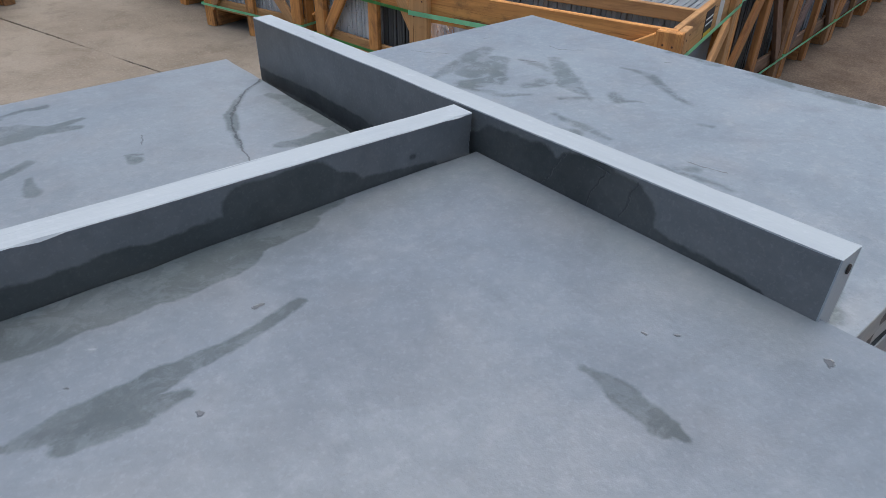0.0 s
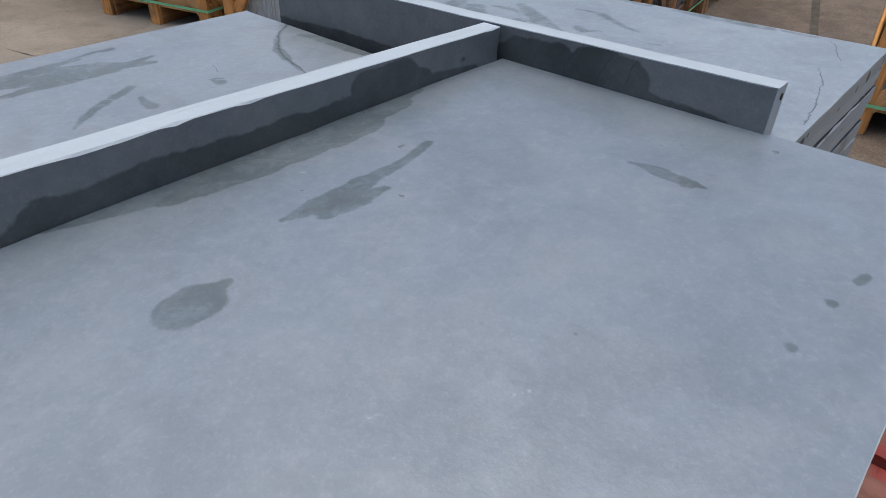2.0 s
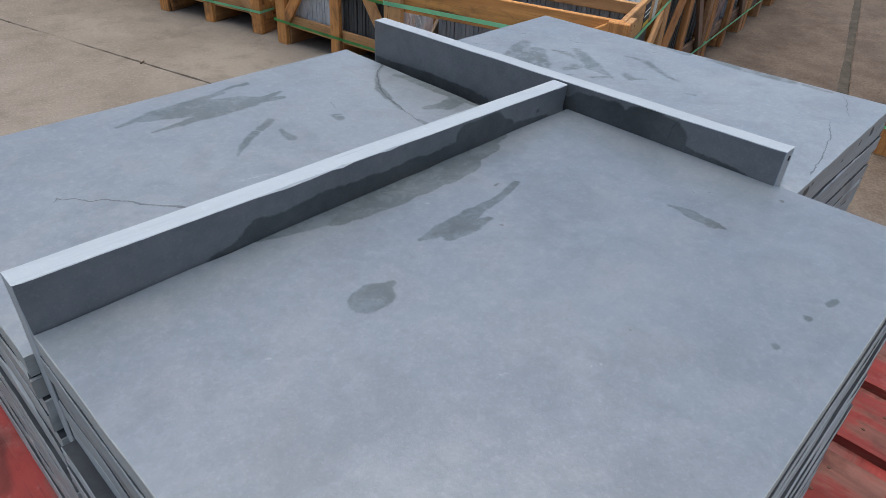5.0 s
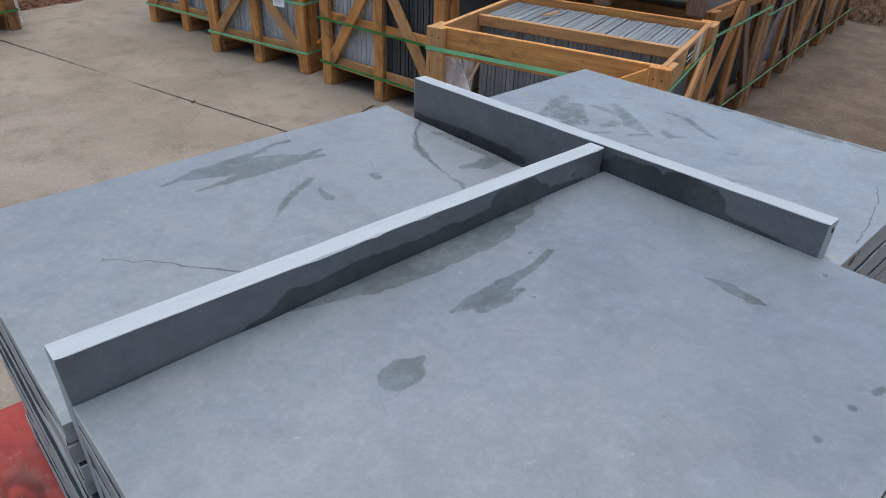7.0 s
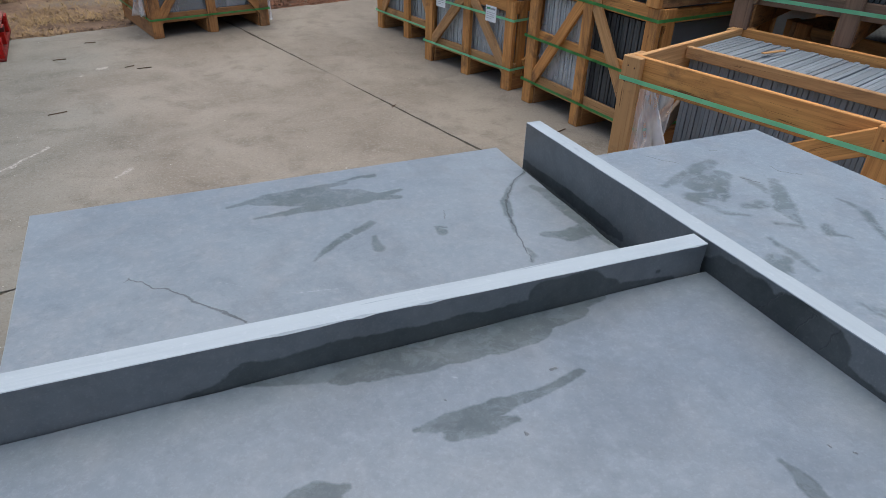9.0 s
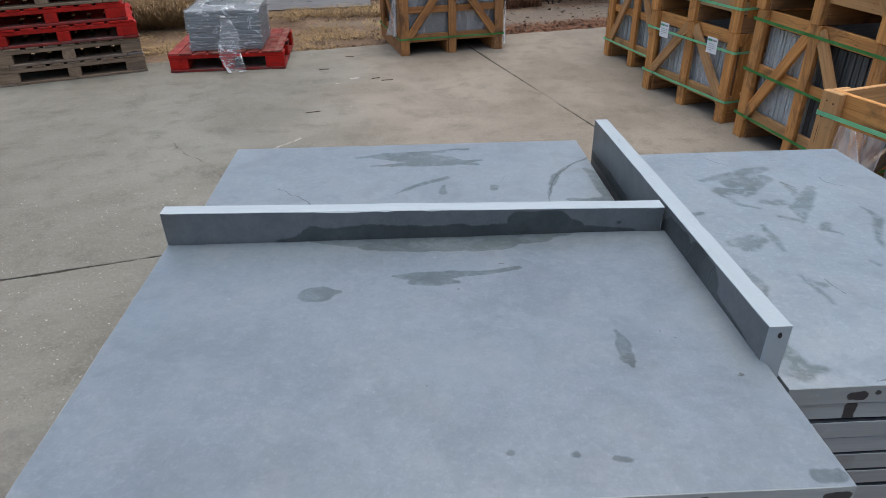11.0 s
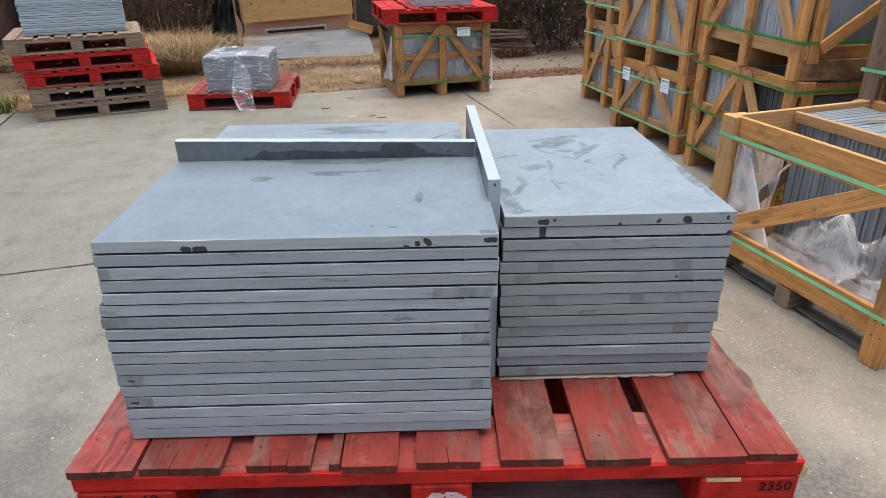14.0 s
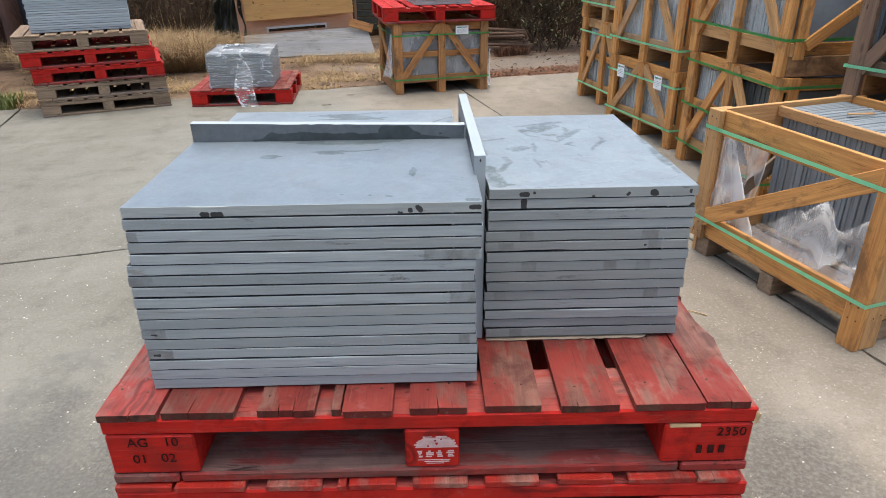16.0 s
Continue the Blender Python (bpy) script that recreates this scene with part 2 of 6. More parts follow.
def wood_material(name, pale, dark, rough=0.72, stain=None, stain_amount=0.0, wear=None, wear_amount=0.0, paint_edge=0.5):
    """Sawn timber with its grain along each board's own x; optional paint worn through to the wood."""
    n = Nodes(name)
    o = n.coords("Object")
    grain = n.noise(n.vec("MULTIPLY", o, (2.2, 46.0, 46.0)), 1.0, 5.0, 0.62, 0.8)
    rings = n.noise(n.vec("MULTIPLY", o, (0.9, 11.0, 11.0)), 1.0, 3.0, 0.5, 1.6)
    knots = n.voronoi(n.vec("MULTIPLY", o, (3.0, 9.0, 9.0)), 1.0)
    dirt = n.noise(o, 5.5, 5.0, 0.65)
    col = n.mix(n.ramp(grain, 0.3, 0.72), pale, dark)
    col = n.mix(n.ramp(rings, 0.42, 0.62, 0.0, 0.5), col, dark)
    col = n.mix(n.ramp(knots, 0.045, 0.13, 0.85, 0.0), col, tuple(v * 0.32 for v in dark))
    col = n.mix(n.ramp(n.rand(), 0.0, 0.75, 0.0, 0.3), col, tuple(v * 0.55 for v in pale))
    col = n.mix(n.ramp(n.rand(), 0.8, 0.95, 0.0, 0.6), col, (pale[0] * 0.55, pale[1] * 0.72, pale[2] * 1.15))
    if wear:
        rub = n.math("ADD", n.math("MULTIPLY", dirt, 0.75), n.math("MULTIPLY", grain, 0.35))
        col = n.mix(n.ramp(rub, paint_edge - 0.06, paint_edge + 0.06, wear_amount, 0.0), wear, col)
    if stain:
        col = n.mix(n.ramp(n.noise(n.vec("MULTIPLY", o, (2.6, 5.0, 5.0)), 1.0, 6.0, 0.72, 0.8), 0.5, 0.68, 0.0, stain_amount), col, stain)
    thread = n.noise(n.vec("MULTIPLY", o, (1.8, 130.0, 130.0)), 1.0, 4.0, 0.7)
    col = n.mix(n.ramp(thread, 0.54, 0.7, 0.0, 0.5), col, tuple(v * 0.55 for v in dark))
    split = n.noise(n.vec("MULTIPLY", o, (0.9, 24.0, 24.0)), 1.0, 3.0, 0.5)
    line = n.math("MULTIPLY", n.ramp(n.math("ABSOLUTE", n.math("SUBTRACT", split, 0.5)), 0.003, 0.007, 1.0, 0.0), n.ramp(n.noise(o, 4.0, 2.0), 0.52, 0.62))
    col = n.mix(n.math("MULTIPLY", line, 0.8), col, tuple(v * 0.15 for v in dark))
    n.bump(n.math("ADD", thread, n.math("ADD", grain, n.math("MULTIPLY", rings, 0.5))), 0.55, 0.0025)
    return n.finish(col, rough, spec=0.35)


def painted_wood(name, paint, bare, grime, amount, worn=0.52, fade=0.0, scuff=0.4):
    """Boards painted red, rubbed back to bare timber in soft streaks along the grain, with grime and knots."""
    n = Nodes(name)
    o = n.coords("Object")
    grain = n.noise(n.vec("MULTIPLY", o, (2.4, 46.0, 46.0)), 1.0, 5.0, 0.6, 0.9)
    rings = n.noise(n.vec("MULTIPLY", o, (1.3, 14.0, 14.0)), 1.0, 3.0, 0.5, 1.8)
    knots = n.voronoi(n.vec("ADD", n.vec("MULTIPLY", o, (2.6, 8.0, 8.0)), n.vec("SCALE", n.noise(o, 7.0, 2.0, colour=True), scale=0.5)), 1.0)
    rub = n.noise(n.vec("MULTIPLY", o, (4.5, 13.0, 13.0)), 1.0, 6.0, 0.66, 0.6)
    patch = n.noise(o, 7.0, 5.0, 0.62, 0.6)
    dirt = n.noise(o, 12.0, 6.0, 0.68, 0.4)
    red = n.mix(n.noise(o, 9.0, 4.0), tuple(v * 0.78 for v in paint), tuple(min(1.0, v * 1.14) for v in paint))
    red = n.mix(n.ramp(n.rand(), 0.55, 1.0, 0.0, fade), red, (0.34, 0.085, 0.075))
    red = n.mix(n.ramp(rings, 0.5, 0.62, 0.0, 0.22), red, tuple(v * 0.5 for v in paint))
    wood = n.mix(n.ramp(grain, 0.35, 0.7), bare, tuple(v * 0.45 for v in bare))
    wood = n.mix(n.ramp(knots, 0.03, 0.1, 0.9, 0.0), wood, tuple(v * 0.2 for v in bare))
    edge = n.math("MULTIPLY_ADD", n.rand(), 0.12, worn - 0.06)
    mask = n.ramp(n.math("ADD", n.math("MULTIPLY", rub, 0.7), n.math("ADD", n.math("MULTIPLY", patch, 0.3), n.math("MULTIPLY", n.math("SUBTRACT", grain, 0.5), 0.35))), edge, n.math("ADD", edge, 0.13), 0.0, amount)
    col = n.mix(mask, red, wood)
    col = n.mix(n.ramp(patch, 0.48, 0.72, 0.0, 0.6), col, grime)
    col = n.mix(n.ramp(dirt, 0.5, 0.72, 0.0, 0.6), col, tuple(v * 0.75 for v in grime))
    ring = n.math("MULTIPLY", n.ramp(knots, 0.1, 0.13), n.ramp(knots, 0.2, 0.15))
    col = n.mix(n.math("MULTIPLY", ring, 0.6), col, tuple(v * 0.5 for v in grime))
    col = n.mix(n.ramp(knots, 0.05, 0.09, 0.5, 0.0), col, tuple(v * 0.6 for v in grime))
    thread = n.noise(n.vec("MULTIPLY", o, (2.2, 120.0, 120.0)), 1.0, 4.0, 0.7)
    col = n.mix(n.math("MULTIPLY", n.ramp(thread, 0.56, 0.72), n.ramp(dirt, 0.4, 0.6, 0.05, 0.35)), col, tuple(v * 0.6 for v in grime))
    scratch = n.noise(n.vec("MULTIPLY", o, (7.0, 190.0, 190.0)), 1.0, 5.0, 0.75)
    col = n.mix(n.ramp(scratch, 0.56, 0.72, 0.0, 0.55), col, tuple(v * 0.35 for v in grime))
    col = n.mix(n.math("MULTIPLY", n.ramp(scratch, 0.42, 0.3), n.ramp(dirt, 0.42, 0.6, 0.15, 0.5)), col, tuple(0.5 * (u + v) for u, v in zip(paint, bare)))
    dust = n.math("MULTIPLY", n.ramp(n.noise(o, 26.0, 5.0, 0.7), 0.54, 0.7), n.ramp(patch, 0.36, 0.52, scuff, 0.0))
    col = n.mix(dust, col, (0.42, 0.33, 0.31))
    split = n.noise(n.vec("MULTIPLY", o, (1.1, 26.0, 26.0)), 1.0, 3.0, 0.5)
    line = n.math("MULTIPLY", n.ramp(n.math("ABSOLUTE", n.math("SUBTRACT", split, 0.5)), 0.003, 0.007, 1.0, 0.0), n.ramp(n.noise(o, 5.0, 2.0), 0.56, 0.64))
    col = n.mix(n.math("MULTIPLY", line, 0.8), col, (0.02, 0.012, 0.01))
    high = n.math("SUBTRACT", n.math("ADD", n.math("MULTIPLY", thread, 0.9), n.math("ADD", grain, n.math("MULTIPLY", mask, -0.5))), n.math("MULTIPLY", line, 2.0))
    n.bump(high, 0.6, 0.0025)
    return n.finish(col, n.ramp(dirt, 0.4, 0.7, 0.55, 0.85), spec=0.2)


def concrete_material():
    n = Nodes("yard_concrete")
    w = n.coords("World")
    stain = n.noise(w, 0.9, 6.0, 0.62, 0.6)
    mid = n.noise(w, 4.2, 6.0, 0.66, 0.3)
    fine = n.noise(w, 70.0, 5.0, 0.7)
    col = n.mix(n.ramp(stain, 0.34, 0.66), (0.19, 0.161, 0.124), (0.26, 0.226, 0.18))
    col = n.mix(n.ramp(mid, 0.48, 0.7, 0.0, 0.45), col, (0.116, 0.095, 0.072))
    col = n.mix(n.ramp(fine, 0.5, 0.68, 0.0, 0.6), col, (0.305, 0.276, 0.236))
    col = n.mix(n.ramp(n.noise(w, 170.0, 3.0, 0.7), 0.54, 0.68, 0.0, 0.5), col, (0.08, 0.068, 0.054))
    grit = n.voronoi(w, 42.0)
    col = n.mix(n.math("MULTIPLY", n.ramp(grit, 0.04, 0.08, 1.0, 0.0), n.ramp(n.noise(w, 2.3, 3.0), 0.52, 0.68, 0.0, 0.6)), col, (0.55, 0.54, 0.51))
    col = n.mix(n.ramp(n.voronoi(w, 13.0), 0.02, 0.06, 0.45, 0.0), col, (0.12, 0.105, 0.09))
    s = n.t.nodes.new("ShaderNodeSeparateXYZ")
    n.t.links.new(w, s.inputs[0])
    # trodden soil lies on the lane behind the crates
    soil = n.ramp(n.math("ADD", s.outputs[0], n.math("MULTIPLY", n.noise(w, 1.3, 5.0), 2.2)), 3.1, 4.2)
    col = n.mix(n.math("MULTIPLY", soil, 0.9), col, n.mix(n.ramp(n.noise(w, 3.3, 6.0, 0.72), 0.32, 0.68), n.mix(n.ramp(fine, 0.35, 0.65), (0.05, 0.034, 0.022), (0.085, 0.06, 0.041)), n.mix(n.ramp(fine, 0.35, 0.65), (0.1, 0.073, 0.05), (0.16, 0.12, 0.086))))
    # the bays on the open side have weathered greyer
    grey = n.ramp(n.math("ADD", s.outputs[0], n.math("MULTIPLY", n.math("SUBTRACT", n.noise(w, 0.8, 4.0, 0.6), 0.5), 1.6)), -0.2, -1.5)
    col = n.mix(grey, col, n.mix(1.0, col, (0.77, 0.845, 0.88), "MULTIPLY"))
    # black spill by the pallets' near corner; right strokes also paint contact shade
    spill_shade = n.strokes(n.vec("ADD", n.vec("MULTIPLY", w, (1, 1, 0)), n.vec("SCALE", n.vec("SUBTRACT", n.noise(w, 6.0, 5.0, 0.7, colour=True), (0.5, 0.5, 0.5)), scale=0.35)),
                    ((-1.2, 1.02, 0.03, -1.2, 0.82, 0.08), (-1.2, 0.82, 0.09, -1.08, 0.55, 0.16), (-1.48, 0.75, 0.04, -1.4, 0.45, 0.15), (-1.3, 0.62, 0.08, -1.2, 0.3, 0.2), (1.08, 0.78, 0.06, 1.0, 0.6, 0.12), (1.0, 0.55, 0.16, 0.95, 0.15, 0.2), (1.2, 0.75, 0.05, 1.1, 0.5, 0.14), (-1.42, 1.0, 0.06, -1.5, 0.6, 0.14), (-1.1, 0.2, 0.1, -1.0, -0.8, 0.3)))
    col = n.mix(n.ramp(spill_shade, 0.16, -0.1, 0.0, 0.7), col, n.mix(n.ramp(fine, 0.35, 0.65), (0.05, 0.047, 0.042), (0.12, 0.112, 0.1)))
    # dirt on the open bays, with soft shade beside the pallets painted in
    dirt_shade = n.strokes(n.vec("ADD", n.vec("MULTIPLY", w, (1, 1, 0)), n.vec("SCALE", n.vec("SUBTRACT", n.noise(w, 2.2, 5.0, 0.7, colour=True), (0.5, 0.5, 0.5)), scale=1.3)),
                      ((-1.6, 1.1, 0.2, -1.35, -0.2, 0.5), (-1.35, -0.2, 0.5, -2.6, -2.2, 0.3)))
    col = n.mix(n.math("MULTIPLY", n.ramp(dirt_shade, 0.1, -0.15, 0.0, 0.65), n.ramp(n.noise(w, 5.0, 5.0, 0.7), 0.34, 0.56, 0.35, 1.0)), col, n.mix(fine, (0.07, 0.067, 0.06), (0.15, 0.145, 0.13)))
    flat = n.vec("ADD", n.vec("MULTIPLY", w, (1, 1, 0)), n.vec("MULTIPLY", n.vec("SUBTRACT", n.noise(w, 9.0, 4.0, 0.65, colour=True), (0.5, 0.5, 0.5)), (0.09, 0.09, 0)))
    # scraped pale marks and a hairline crack
    scrape = n.strokes(flat, ((-1.366, 3.643, 0.008, -1.222, 3.755, 0.012), (-1.222, 3.755, 0.01, -1.062, 3.985, 0.007), (-0.725, 3.447, 0.008, -0.666, 3.53, 0.009), (-0.952, 5.282, 0.012, -0.94, 5.29, 0.014), (-0.82, 5.44, 0.025, -0.79, 5.45, 0.028)))
    col = n.mix(n.math("MULTIPLY", n.ramp(scrape, 0.006, -0.006), n.ramp(fine, 0.38, 0.6, 0.1, 0.75)), col, (0.42, 0.39, 0.35))
    crack = n.strokes(flat, ((-2.069, 4.113, 0.004, -1.998, 4.05, 0.005), (-1.919, 3.96, 0.004, -1.766, 3.741, 0.006), (-1.766, 3.741, 0.005, -1.554, 3.531, 0.005), (-1.554, 3.531, 0.005, -1.418, 3.304, 0.003)))
    col = n.mix(n.math("MULTIPLY", n.ramp(crack, 0.003, -0.004), n.ramp(n.noise(w, 12.0, 3.0), 0.4, 0.55, 0.15, 0.75)), col, (0.075, 0.062, 0.05))
    n.bump(n.math("ADD", fine, n.math("MULTIPLY", mid, 1.5)), 0.4, 0.004)
    return n.finish(col, n.ramp(mid, 0.3, 0.7, 0.78, 0.9), spec=0.3)


def soil_material():
    """Dry brown soil with a paler trodden track along the far side of the yard."""
    n = Nodes("dry_soil_with_litter")
    w = n.coords("World")
    f = n.noise(w, 2.0, 6.0, 0.68, 0.3)
    g = n.noise(w, 38.0, 4.0, 0.7)
    col = n.mix(n.ramp(f, 0.32, 0.68), (0.09, 0.056, 0.036), (0.19, 0.128, 0.084))
    flat = n.vec("ADD", n.vec("MULTIPLY", w, (1, 1, 0)), n.vec("MULTIPLY", n.vec("SUBTRACT", n.noise(w, 2.4, 5.0, 0.65, colour=True), (0.5, 0.5, 0.5)), (0.5, 0.5, 0)))
    track = n.strokes(flat, ((-1.3, 8.1, 0.15, 0.6, 8.2, 0.4), (0.6, 8.25, 0.4, 5.0, 9.35, 0.45)))
    col = n.mix(n.ramp(track, 0.16, -0.16, 0.0, 0.85), col, n.mix(n.ramp(g, 0.35, 0.65), (0.135, 0.11, 0.086), (0.215, 0.182, 0.147)))
    col = n.mix(n.ramp(g, 0.52, 0.72, 0.0, 0.6), col, (0.06, 0.04, 0.027))
    col = n.mix(n.ramp(n.noise(w, 90.0, 3.0, 0.7), 0.56, 0.7, 0.0, 0.5), col, (0.3, 0.24, 0.17))
    n.bump(n.math("ADD", f, n.math("MULTIPLY", g, 0.5)), 0.6, 0.02)
    return n.finish(col, 0.95, spec=0.2)


def plain(name, a, b, scale, rough, spec=0.4, bump=0.0, metal=0.0, detail=5.0):
    n = Nodes(name)
    o = n.coords("Object")
    f = n.noise(o, scale, detail, 0.62, 0.3)
    g = n.noise(o, scale * 9.0, 4.0, 0.6)
    col = n.mix(n.ramp(f, 0.3, 0.7), a, b)
    col = n.mix(n.ramp(g, 0.55, 0.8, 0.0, 0.4), col, tuple(v * 0.6 for v in a))
    if bump:
        n.bump(n.math("ADD", f, g), 0.5, bump)
    return n.finish(col, rough, metal, spec)


def film_material(name="clear_polythene", haze=0.0):
    """Clear, creased polythene; haze adds to its milkiness."""
    n = Nodes(name)
    o = n.coords("Object")
    crease = n.noise(n.vec("MULTIPLY", o, (6.0, 6.0, 2.4)), 1.0, 4.0, 0.5, 1.2)
    fold = n.math("ABSOLUTE", n.math("SUBTRACT", n.noise(n.vec("MULTIPLY", o, (1.0, 1.0, 0.45)), 5.0, 1.0, 0.4, 0.2), 0.5))
    n.bump(n.math("ADD", crease, n.ramp(fold, 0.0, 0.05, 0.1, 0.0)), 0.6, 0.012)
    mat = n.finish((0.93, 0.94, 0.95), 0.13, spec=0.7)
    clear = n.t.nodes.new("ShaderNodeBsdfTransparent")
    blend = n.t.nodes.new("ShaderNodeMixShader")
    n.put(blend.inputs[0], n.math("ADD", n.ramp(crease, 0.4, 0.66, 0.07 + haze, 0.38 + haze), n.ramp(fold, 0.0, 0.014, 0.07, 0.0)))
    n.t.links.new(clear.outputs[0], blend.inputs[1])
    n.t.links.new(n.bsdf.outputs[0], blend.inputs[2])
    n.t.links.new(blend.outputs[0], n.t.nodes["Material Output"].inputs[0])
    return mat


def stretch_film_material():
    """Thin cling film drawn tight, with fine level wrinkles that catch the light."""
    n = Nodes("stretch_film")
    o = n.coords("Object")
    pull = n.noise(n.vec("MULTIPLY", o, (5.0, 5.0, 55.0)), 1.0, 4.0, 0.6, 1.0)
    knot = n.noise(o, 9.0, 4.0, 0.6, 1.0)
    n.bump(n.math("ADD", pull, knot), 0.7, 0.006)
    mat = n.finish((0.9, 0.92, 0.94), 0.16, spec=0.6)
    clear = n.t.nodes.new("ShaderNodeBsdfTransparent")
    blend = n.t.nodes.new("ShaderNodeMixShader")
    n.put(blend.inputs[0], n.math("ADD", n.ramp(pull, 0.49, 0.64, 0.08, 0.4), n.ramp(knot, 0.54, 0.66, 0.0, 0.45)))
    n.t.links.new(clear.outputs[0], blend.inputs[1])
    n.t.links.new(n.bsdf.outputs[0], blend.inputs[2])
    n.t.links.new(blend.outputs[0], n.t.nodes["Material Output"].inputs[0])
    return mat


DECK, TOP = 0.81, 1.17
M = {}
M["slate"] = slate_edge_material()
# slate bed faces painted near-black so the gaps between slabs read as shade
M["slate_bed"] = plain("dark_slate_bed", (0.035, 0.039, 0.043), (0.06, 0.066, 0.071), 30.0, 0.85, 0.15)
M["slate_pale_edge"] = slate_edge_material("slate_pale_sawn_edge", tone=1.08, patchy=False, cool=1.08)
M["tile"] = slate_edge_material("slate_roof_tile", tone=0.7, cool=1.12)
# darkened tiles: contents behind dark film, and shade painted at stacked lane crates
M["tile_dark"] = slate_edge_material("dark_slate_tile", tone=0.22)
M["tile_pale"] = slate_edge_material("slate_paving_tile", tone=1.2)
M["tile_face"] = slate_material("slate_tile_face", tone=0.72, warm=1.1)
M["tile_mid"] = slate_edge_material("slate_wrapped_edge", tone=0.56)
M["slate_spotted_front"] = slate_edge_material("slate_sawn_edge_spotted_front", (
    (-0.467, 1.1555, 0.0045, -0.459, 1.1555, 0.0045), (-0.449, 1.1555, 0.0045, -0.436, 1.1555, 0.0045), (-0.141, 1.154, 0.002, -0.135, 1.154, 0.002),
    (-0.121, 1.157, 0.0045, -0.121, 1.157, 0.0045), (-0.108, 1.162, 0.0042, -0.104, 1.157, 0.0045), (-0.018, 1.161, 0.004, -0.006, 1.161, 0.005)))
M["slate_spotted_side"] = slate_edge_material("slate_sawn_edge_spotted_side", (
    (0.084, 1.131, 0.004, 0.095, 1.132, 0.005), (0.09, 1.117, 0.006, 0.09, 1.1, 0.005), (0.109, 1.135, 0.003, 0.109, 1.135, 0.003), (0.221, 1.125, 0.003, 0.221, 1.125, 0.003),
    (0.286, 1.128, 0.003, 0.288, 1.131, 0.003), (0.335, 1.131, 0.007, 0.339, 1.129, 0.006), (0.406, 1.134, 0.003, 0.406, 1.131, 0.003), (0.412, 1.104, 0.005, 0.418, 1.103, 0.006)))
def rubbed(foot, pitch, rows):
    """Dark rubbed patches, one course high: course counted from the top, from x0 to x1."""
    return tuple(((x0 + x1) / 2, foot - pitch * (i + 0.5), (x1 - x0) / 2, pitch * 0.5) for i, x0, x1 in rows)


M["slate_front"] = slate_edge_material("slate_sawn_edge_stained", ((-0.592, 0.927, 0.0016, -0.584, 0.926, 0.002), (-0.593, 0.884, 0.002, -0.586, 0.884, 0.0028)), 0.97,
    rubbed(TOP, 0.02118, ((2, -0.605, -0.58), (4, -0.1, -0.004), (6, -0.615, -0.57), (8, -0.055, -0.01), (11, -0.612, -0.566), (12, -0.04, -0.02), (13, -0.608, -0.56), (7, -0.035, -0.008))), cool=1.04)
M["slate_side"] = slate_edge_material("slate_sawn_edge_smudged", ((0.33, 1.023, 0.0022, 0.331, 1.023, 0.0022),), 0.87,
    rubbed(1.143, 0.02187, ((4, 0.085, 0.113), (4, 0.321, 0.355), (5, 0.044, 0.074), (5, 0.336, 0.362), (7, 0.09, 0.12), (7, 0.253, 0.28), (7, 0.318, 0.346), (10, 0.038, 0.063), (10, 0.34, 0.37), (14, 0.072, 0.098))), cool=1.02)
TOP_FRONT_WET_A = ((-0.418, 0.273, 0.0135, -0.405, 0.273, 0.0135),
    (-0.405, 0.276, 0.011, -0.388, 0.276, 0.003),
    (-0.194, 0.313, 0.0035, -0.24, 0.3055, 0.005),
    (-0.24, 0.3055, 0.005, -0.27, 0.3045, 0.009),
    (-0.27, 0.3035, 0.009, -0.306, 0.3, 0.011),
    (-0.306, 0.301, 0.0095, -0.332, 0.3045, 0.002),
    (-0.262, 0.2885, 0.0032, -0.28, 0.29, 0.008),
    (-0.28, 0.29, 0.008, -0.31, 0.29, 0.006),
    (-0.119, 0.192, 0.002, -0.118, 0.176, 0.006),
    (-0.118, 0.176, 0.0065, -0.12, 0.148, 0.0065),
    (-0.12, 0.148, 0.006, -0.119, 0.138, 0.002))
TOP_FRONT_WET_B = ((-0.43, 0.392, 0.004, -0.36, 0.387, 0.02),
    (-0.36, 0.387, 0.022, -0.3, 0.384, 0.029),
    (-0.3, 0.386, 0.029, -0.235, 0.385, 0.027),
    (-0.235, 0.384, 0.03, -0.208, 0.382, 0.026),
    (-0.208, 0.388, 0.02, -0.16, 0.388, 0.018),
    (-0.16, 0.392, 0.012, -0.125, 0.394, 0.008),
    (-0.022, 0.011, 0.006, -0.008, 0.011, 0.006),
    (-0.191, 0.041, 0.0035, -0.191, 0.041, 0.0035),
    (-0.162, 0.036, 0.003, -0.152, 0.033, 0.003),
    (-0.24, 0.046, 0.0028, -0.24, 0.046, 0.0028))
TOP_FRONT_SPECKS = ((-0.262, 0.274, 0.0016, -0.262, 0.274, 0.0016),
    (-0.078, 0.188, 0.0009, -0.078, 0.188, 0.0009),
    (-0.066, 0.177, 0.0009, -0.066, 0.177, 0.0009),
    (-0.029, 0.122, 0.0017, -0.0285, 0.1225, 0.0017),
    (-0.214, 0.323, 0.0015, -0.21, 0.3235, 0.0012),
    (-0.3, 0.325, 0.0008, -0.3, 0.325, 0.0008))
TOP_FRONT_CHALK = ((-0.505, 0.305, 0.001, -0.502, 0.299, 0.0012),
    (-0.505, 0.275, 0.0018, -0.499, 0.27, 0.0018),
    (-0.403, 0.159, 0.0014, -0.397, 0.156, 0.0014),
    (-0.351, 0.123, 0.0014, -0.345, 0.119, 0.0014),
    (-0.29, 0.345, 0.0012, -0.284, 0.342, 0.0012),)
